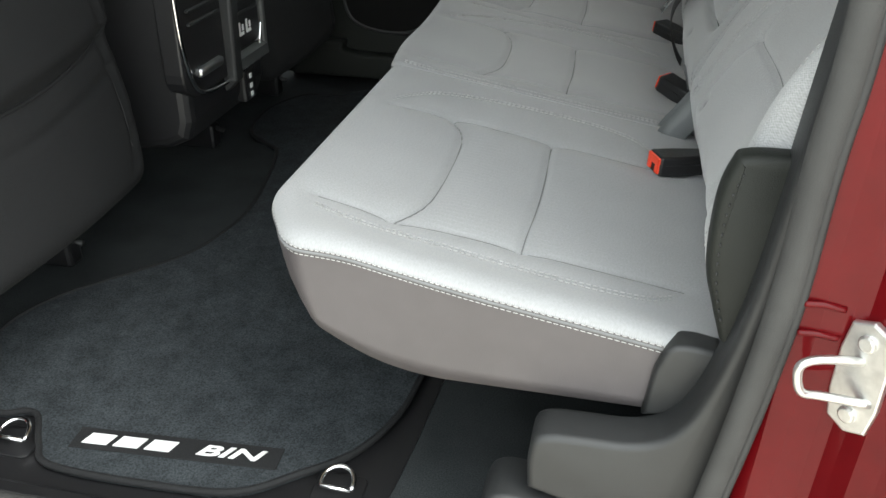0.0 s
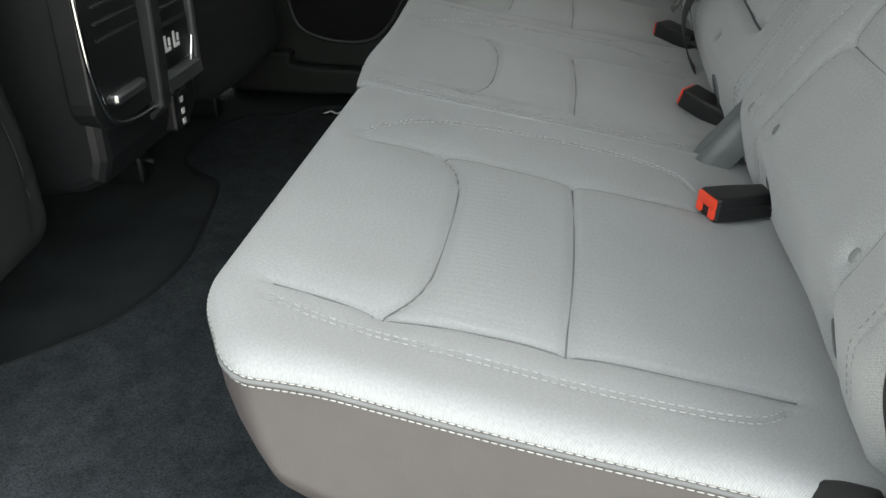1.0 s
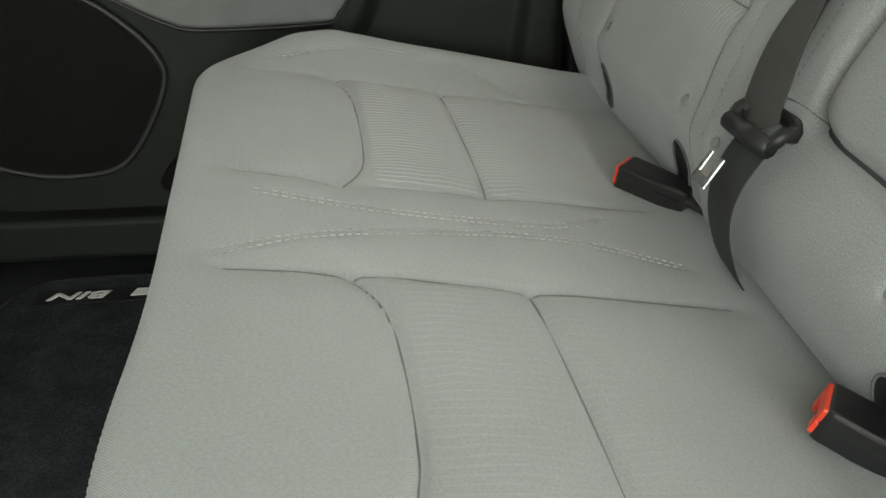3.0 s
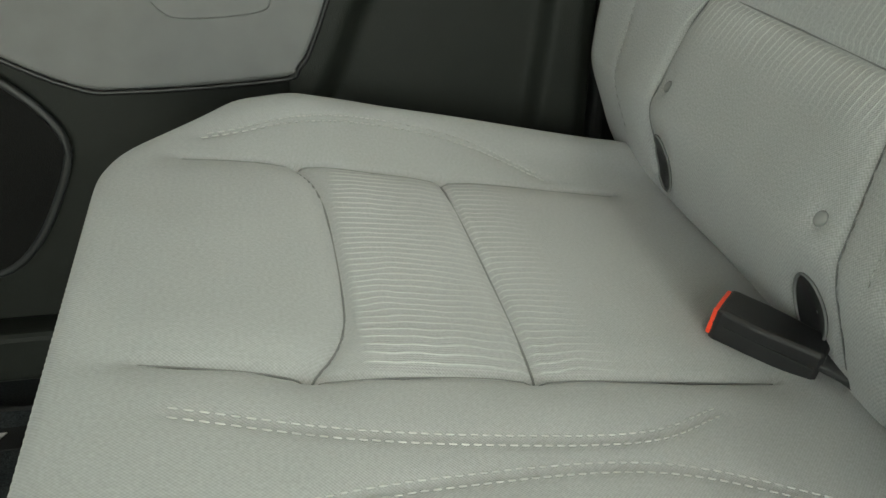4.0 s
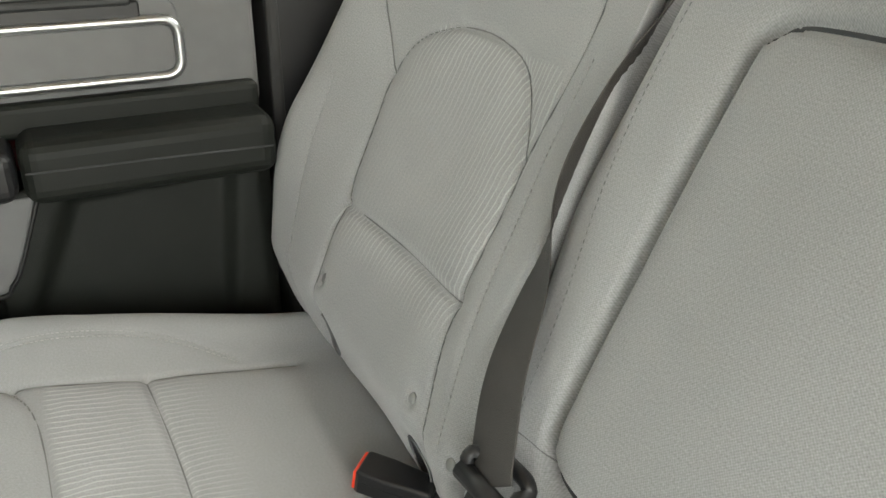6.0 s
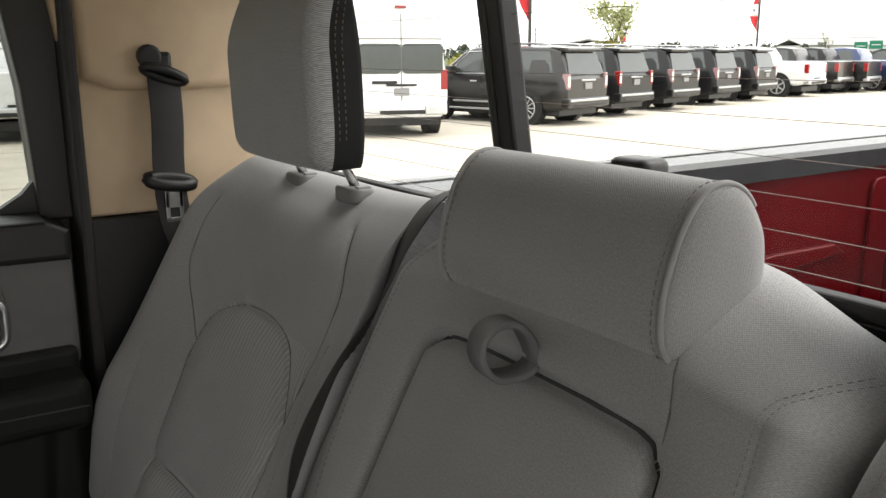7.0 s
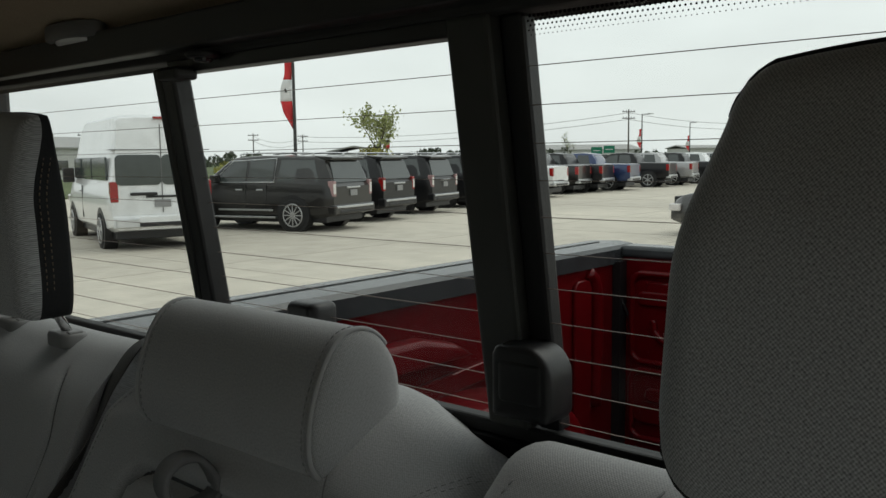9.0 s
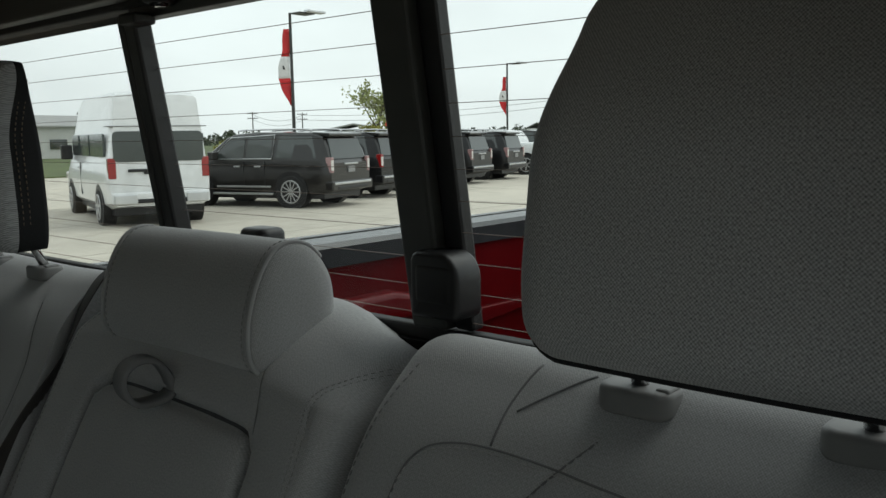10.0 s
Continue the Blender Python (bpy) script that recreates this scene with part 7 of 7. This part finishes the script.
def power_pole(x, y, h, lab):
    p = thing("utility_pole", lab, "utility pole", "power poles")
    part("pole", cyl((x, y, GZ), (x, y, GZ + h), 0.17, 0.11, seg=8), WOODPOLE, p)
    for dz in (0.5, 1.6):
        part("cross_arm", box(-1.2, 1.2, -0.07, 0.07, GZ + h - dz, GZ + h - dz + 0.14, 0.0, 1, Matrix.Translation((x, y, 0)) @ pose(0, 0, 0, 0, 0, -35)), WOODPOLE, p)
        for k in (-1.0, -0.45, 0.45, 1.0):
            q = Matrix.Translation((x, y, 0)) @ pose(0, 0, 0, 0, 0, -35) @ Vector((k, 0, GZ + h - dz + 0.14))
            part("insulator", cyl(q, q + Vector((0, 0, 0.22)), 0.06, seg=6), GREYTRIM, p)
    return p


poles = [(67.9, 134.1, 6.3), (120.5, 160.0, 7.6), (129.3, 153.1, 7.3), (132.5, 71.3, 9.4), (190.0, 60.0, 9.5)]
for x, y, h in poles:
    power_pole(x, y, h + 0.3, "weathered utility pole with crossarms")
for a, b in ((1, 2), (2, 3), (3, 4)):
    for dz in (0.4, 1.5):
        (x0, y0, h0), (x1, y1, h1) = poles[a], poles[b]
        pts = [(x0 + (x1 - x0) * t, y0 + (y1 - y0) * t, GZ + h0 + (h1 - h0) * t + 0.1 - dz - 4 * 1.4 * t * (1 - t)) for t in np.linspace(0, 1, 16)]
        tagged(mesh_part("overhead_wire", *tube(pts, 0.035, 4), WOODPOLE), "thin overhead wire sagging between poles", "wire", "overhead wires")
sg = thing("road_sign", "pair of green highway signs on posts", "road sign")
for dx, dy, z in ((-0.35, 0.75, 1.9), (0.45, -0.75, 2.05)):
    part("panel", box(-0.75, 0.75, -0.04, 0.04, -0.5, 0.5, 0.0, 1, Matrix.Translation((104.4 + dx, 60.1 + dy, z)) @ pose(0, 0, 0, 0, 0, -60)), SIGNGREEN, sg, "green panel")
    part("text_bar", box(-0.5, 0.5, -0.08, 0.0, -0.05, 0.04, 0.0, 1, Matrix.Translation((104.4 + dx, 60.1 + dy, z)) @ pose(0, 0, 0, 0, 0, -60)), WHITE, sg)
    part("post", cyl((104.5 + dx, 60.1 + dy, GZ), (104.5 + dx, 60.1 + dy, z + 0.6), 0.07, seg=8), SATIN, sg)
rs = thing("roadside_sign", "small red and dark pylon sign", "sign")
part("panel", box(64.5, 65.1, 62.9, 63.3, 2.2, 2.8, 0.05), FLAGRED, rs, "red panel")
part("upper_panel", box(64.5, 65.1, 62.9, 63.3, 2.8, 3.1, 0.05), DARKPOLE, rs)
part("post", box(64.7, 64.9, 63.0, 63.2, GZ, 2.2), DARKPOLE, rs)

# ---- far buildings, woods ----
FARWHITE = mat("pale_metal_cladding", (0.5, 0.5, 0.48), 0.7, vary=0.05, scale=0.4)
FARROOF = mat("weathered_roof", (0.34, 0.34, 0.33), 0.8)
LEAFDARK = mat("dark_far_foliage", (0.075, 0.088, 0.062), 0.95, vary=0.5, scale=0.35)
LEAFYEL = mat("yellowing_foliage", (0.26, 0.25, 0.06), 0.9, vary=0.4, scale=1.2)
LEAFGRN = mat("pale_green_leaf", (0.30, 0.33, 0.14), 0.9, vary=0.35, scale=6)
BARK = mat("grey_bark", (0.10, 0.085, 0.065), 0.9, vary=0.3, scale=20)


def hall(x, y, l, w, h, rot, lab, mat_=FARWHITE):
    b = thing("warehouse", lab, "building", "far buildings")
    m = Matrix.Translation((x, y, GZ)) @ pose(0, 0, 0, 0, 0, rot)
    part("wall", box(-l / 2, l / 2, -w / 2, w / 2, 0, h, 0, 1, m), mat_, b)
    bm = prism([(-w / 2 - 0.3, h), (0, h + w * 0.10), (w / 2 + 0.3, h), (w / 2 + 0.3, h + 0.15), (0, h + w * 0.10 + 0.2), (-w / 2 - 0.3, h + 0.15)], "x", -l / 2 - 0.3, l / 2 + 0.3)
    bmesh.ops.transform(bm, matrix=m, verts=bm.verts[:])
    part("roof", bm, FARROOF, b)
    for i in range(int(l / 5)):
        for s in (-1, 1):
            part("window", box(-l / 2 + 1.5 + i * 5, -l / 2 + 3.5 + i * 5, *sorted((s * w / 2, s * (w / 2 + 0.06))), 1.0, h * 0.62, 0, 1, m), CARGLASS, b, "dark window")
    return b


hall(40, 92, 26, 12, 3.2, 12, "low pale building beyond the grass")
hall(170, 66, 36, 5, 3.0, -20, "long pale building far across the road")
hall(215, 130, 30, 14, 3.6, -30, "far pale shed at the wood's edge")
hall(75, 78, 10, 6, 2.6, 40, "small pale cabin behind the vehicles")
hall(150, 52, 12, 8, 2.6, -20, "yellow-clad shop far down the road", LEAFYEL)

rng = np.random.default_rng(5)


def tufts(centres, radii, each, size):
    """Loose clumps of small leafy facets round the centres, denser inside, ragged outside."""
    V, F = [], []
    for c, r_ in zip(centres, radii):
        d = rng.normal(0, 1, (each, 3))
        d /= np.linalg.norm(d, axis=1)[:, None]
        p = np.array(c) + d * r_ * rng.uniform(0.45, 1.0, (each, 1)) ** 0.6 * np.array((1, 1, 0.8))
        for q in p:
            a, b = rng.normal(0, 1, 3), rng.normal(0, 1, 3)
            a, b = a / np.linalg.norm(a) * size * rng.uniform(0.6, 1.4), b / np.linalg.norm(b) * size * rng.uniform(0.6, 1.4)
            k = len(V)
            V += [tuple(q + a), tuple(q + b), tuple(q - a), tuple(q - b)]
            F.append((k, k + 1, k + 2, k + 3))
    return V, F


C_, R_ = [], []
for i in range(1000):
    az = rng.uniform(-0.1, 1.75)
    d = rng.uniform(230, 330)
    hgt = 1.6 + 2.2 * (0.5 + 0.5 * math.sin(az * 23) * math.sin(az * 9 + 1)) + 2.0 * max(0, math.sin(az * 61)) ** 6 + rng.uniform(-0.8, 0.8)
    C_.append((d * math.sin(az), d * math.cos(az), GZ + rng.uniform(0.1, 1.0) * hgt))
    R_.append(rng.uniform(0.8, 1.9))
tagged(mesh_part("far_woods", *tufts(C_, R_, 34, 0.45), LEAFDARK, smooth=False), "dark ragged line of distant woods", "woods", kind="stuff")
C_, R_ = [], []
for i in range(260):
    az = rng.choice([0.95, 1.02, 1.10, 1.2, 0.66, 0.3]) + rng.normal(0, 0.03)
    d = rng.uniform(85, 130)
    C_.append((d * math.sin(az), d * math.cos(az), GZ + rng.uniform(0.2, 1.3)))
    R_.append(rng.uniform(0.4, 0.9))
tagged(mesh_part("roadside_shrubs", *tufts(C_, R_, 40, 0.16), LEAFYEL, smooth=False), "yellow-green scrub along the road", "shrubs", kind="stuff")


def tree(x, y, h, spread, leaf, lab, leaves=900, seed=3):
    t = thing("tree", lab, "tree", "lot trees")
    r = np.random.default_rng(seed)
    tips, V, F = [], [], []

    def limb(p, d, length, rad, level):
        pts = [p]
        for k in range(4):
            d = (d + Vector((r.normal(0, 0.13), r.normal(0, 0.13), 0.06))).normalized()
            pts.append(pts[-1] + d * length / 4)
            if level >= 1:
                tips.append(pts[-1])
        v, f = tube([tuple(q) for q in pts], np.linspace(rad, rad * 0.45, 5), 6)
        F.extend(tuple(len(V) + j for j in q) for q in f)
        V.extend(v)
        if level < 2:
            for k in range(5 if level == 0 else 4):
                a = r.uniform(0, 2 * math.pi)
                e = r.uniform(0.35, 1.0)
                s_ = pts[2 + int(r.integers(0, 3))]
                limb(s_, Vector((math.cos(a) * e * spread, math.sin(a) * e * spread, 1.0)).normalized(), length * r.uniform(0.45, 0.7), rad * 0.45, level + 1)

    limb(Vector((x, y, GZ)), Vector((0, 0, 1)), h * 0.55, 0.09, 0)
    mesh_part("trunk", V, F, BARK, t, "thin grey trunk and limbs")
    V, F = [], []
    for i in range(leaves):
        p = tips[int(r.integers(0, len(tips)))] + Vector((r.normal(0, 0.22), r.normal(0, 0.22), r.normal(0, 0.2)))
        a, b, c = (Vector((r.normal(), r.normal(), r.normal())).normalized() * r.uniform(0.05, 0.13) for _ in range(3))
        b0 = len(V)
        V += [tuple(p + a), tuple(p + b), tuple(p - a), tuple(p - b)]
        F.append((b0, b0 + 1, b0 + 2, b0 + 3))
    mesh_part("crown", V, F, leaf, t, "sparse pale green leaves", False)
    return t


tree(36.55, 37.55, 6.0, 1.15, LEAFGRN, "young sparse pale-green tree behind the suvs", 1300, 3)
tree(140.0, 88.0, 7.0, 0.8, LEAFGRN, "bare far tree beside the road", 300, 8)
V, F = tufts([(36.9 + rng.normal(0, 0.45), 37.0 + rng.normal(0, 0.45), GZ + 0.8 + rng.uniform(0, 1.5)) for i in range(40)], [rng.uniform(0.2, 0.45) for i in range(40)], 40, 0.07)
sh = thing("shrub", "yellow-green bush at the young tree's foot", "shrub")
mesh_part("foliage", V, F, LEAFYEL, sh, "", False)
part("stem", cyl((36.9, 37.0, GZ), (36.9, 37.0, GZ + 1.2), 0.05), BARK, sh)
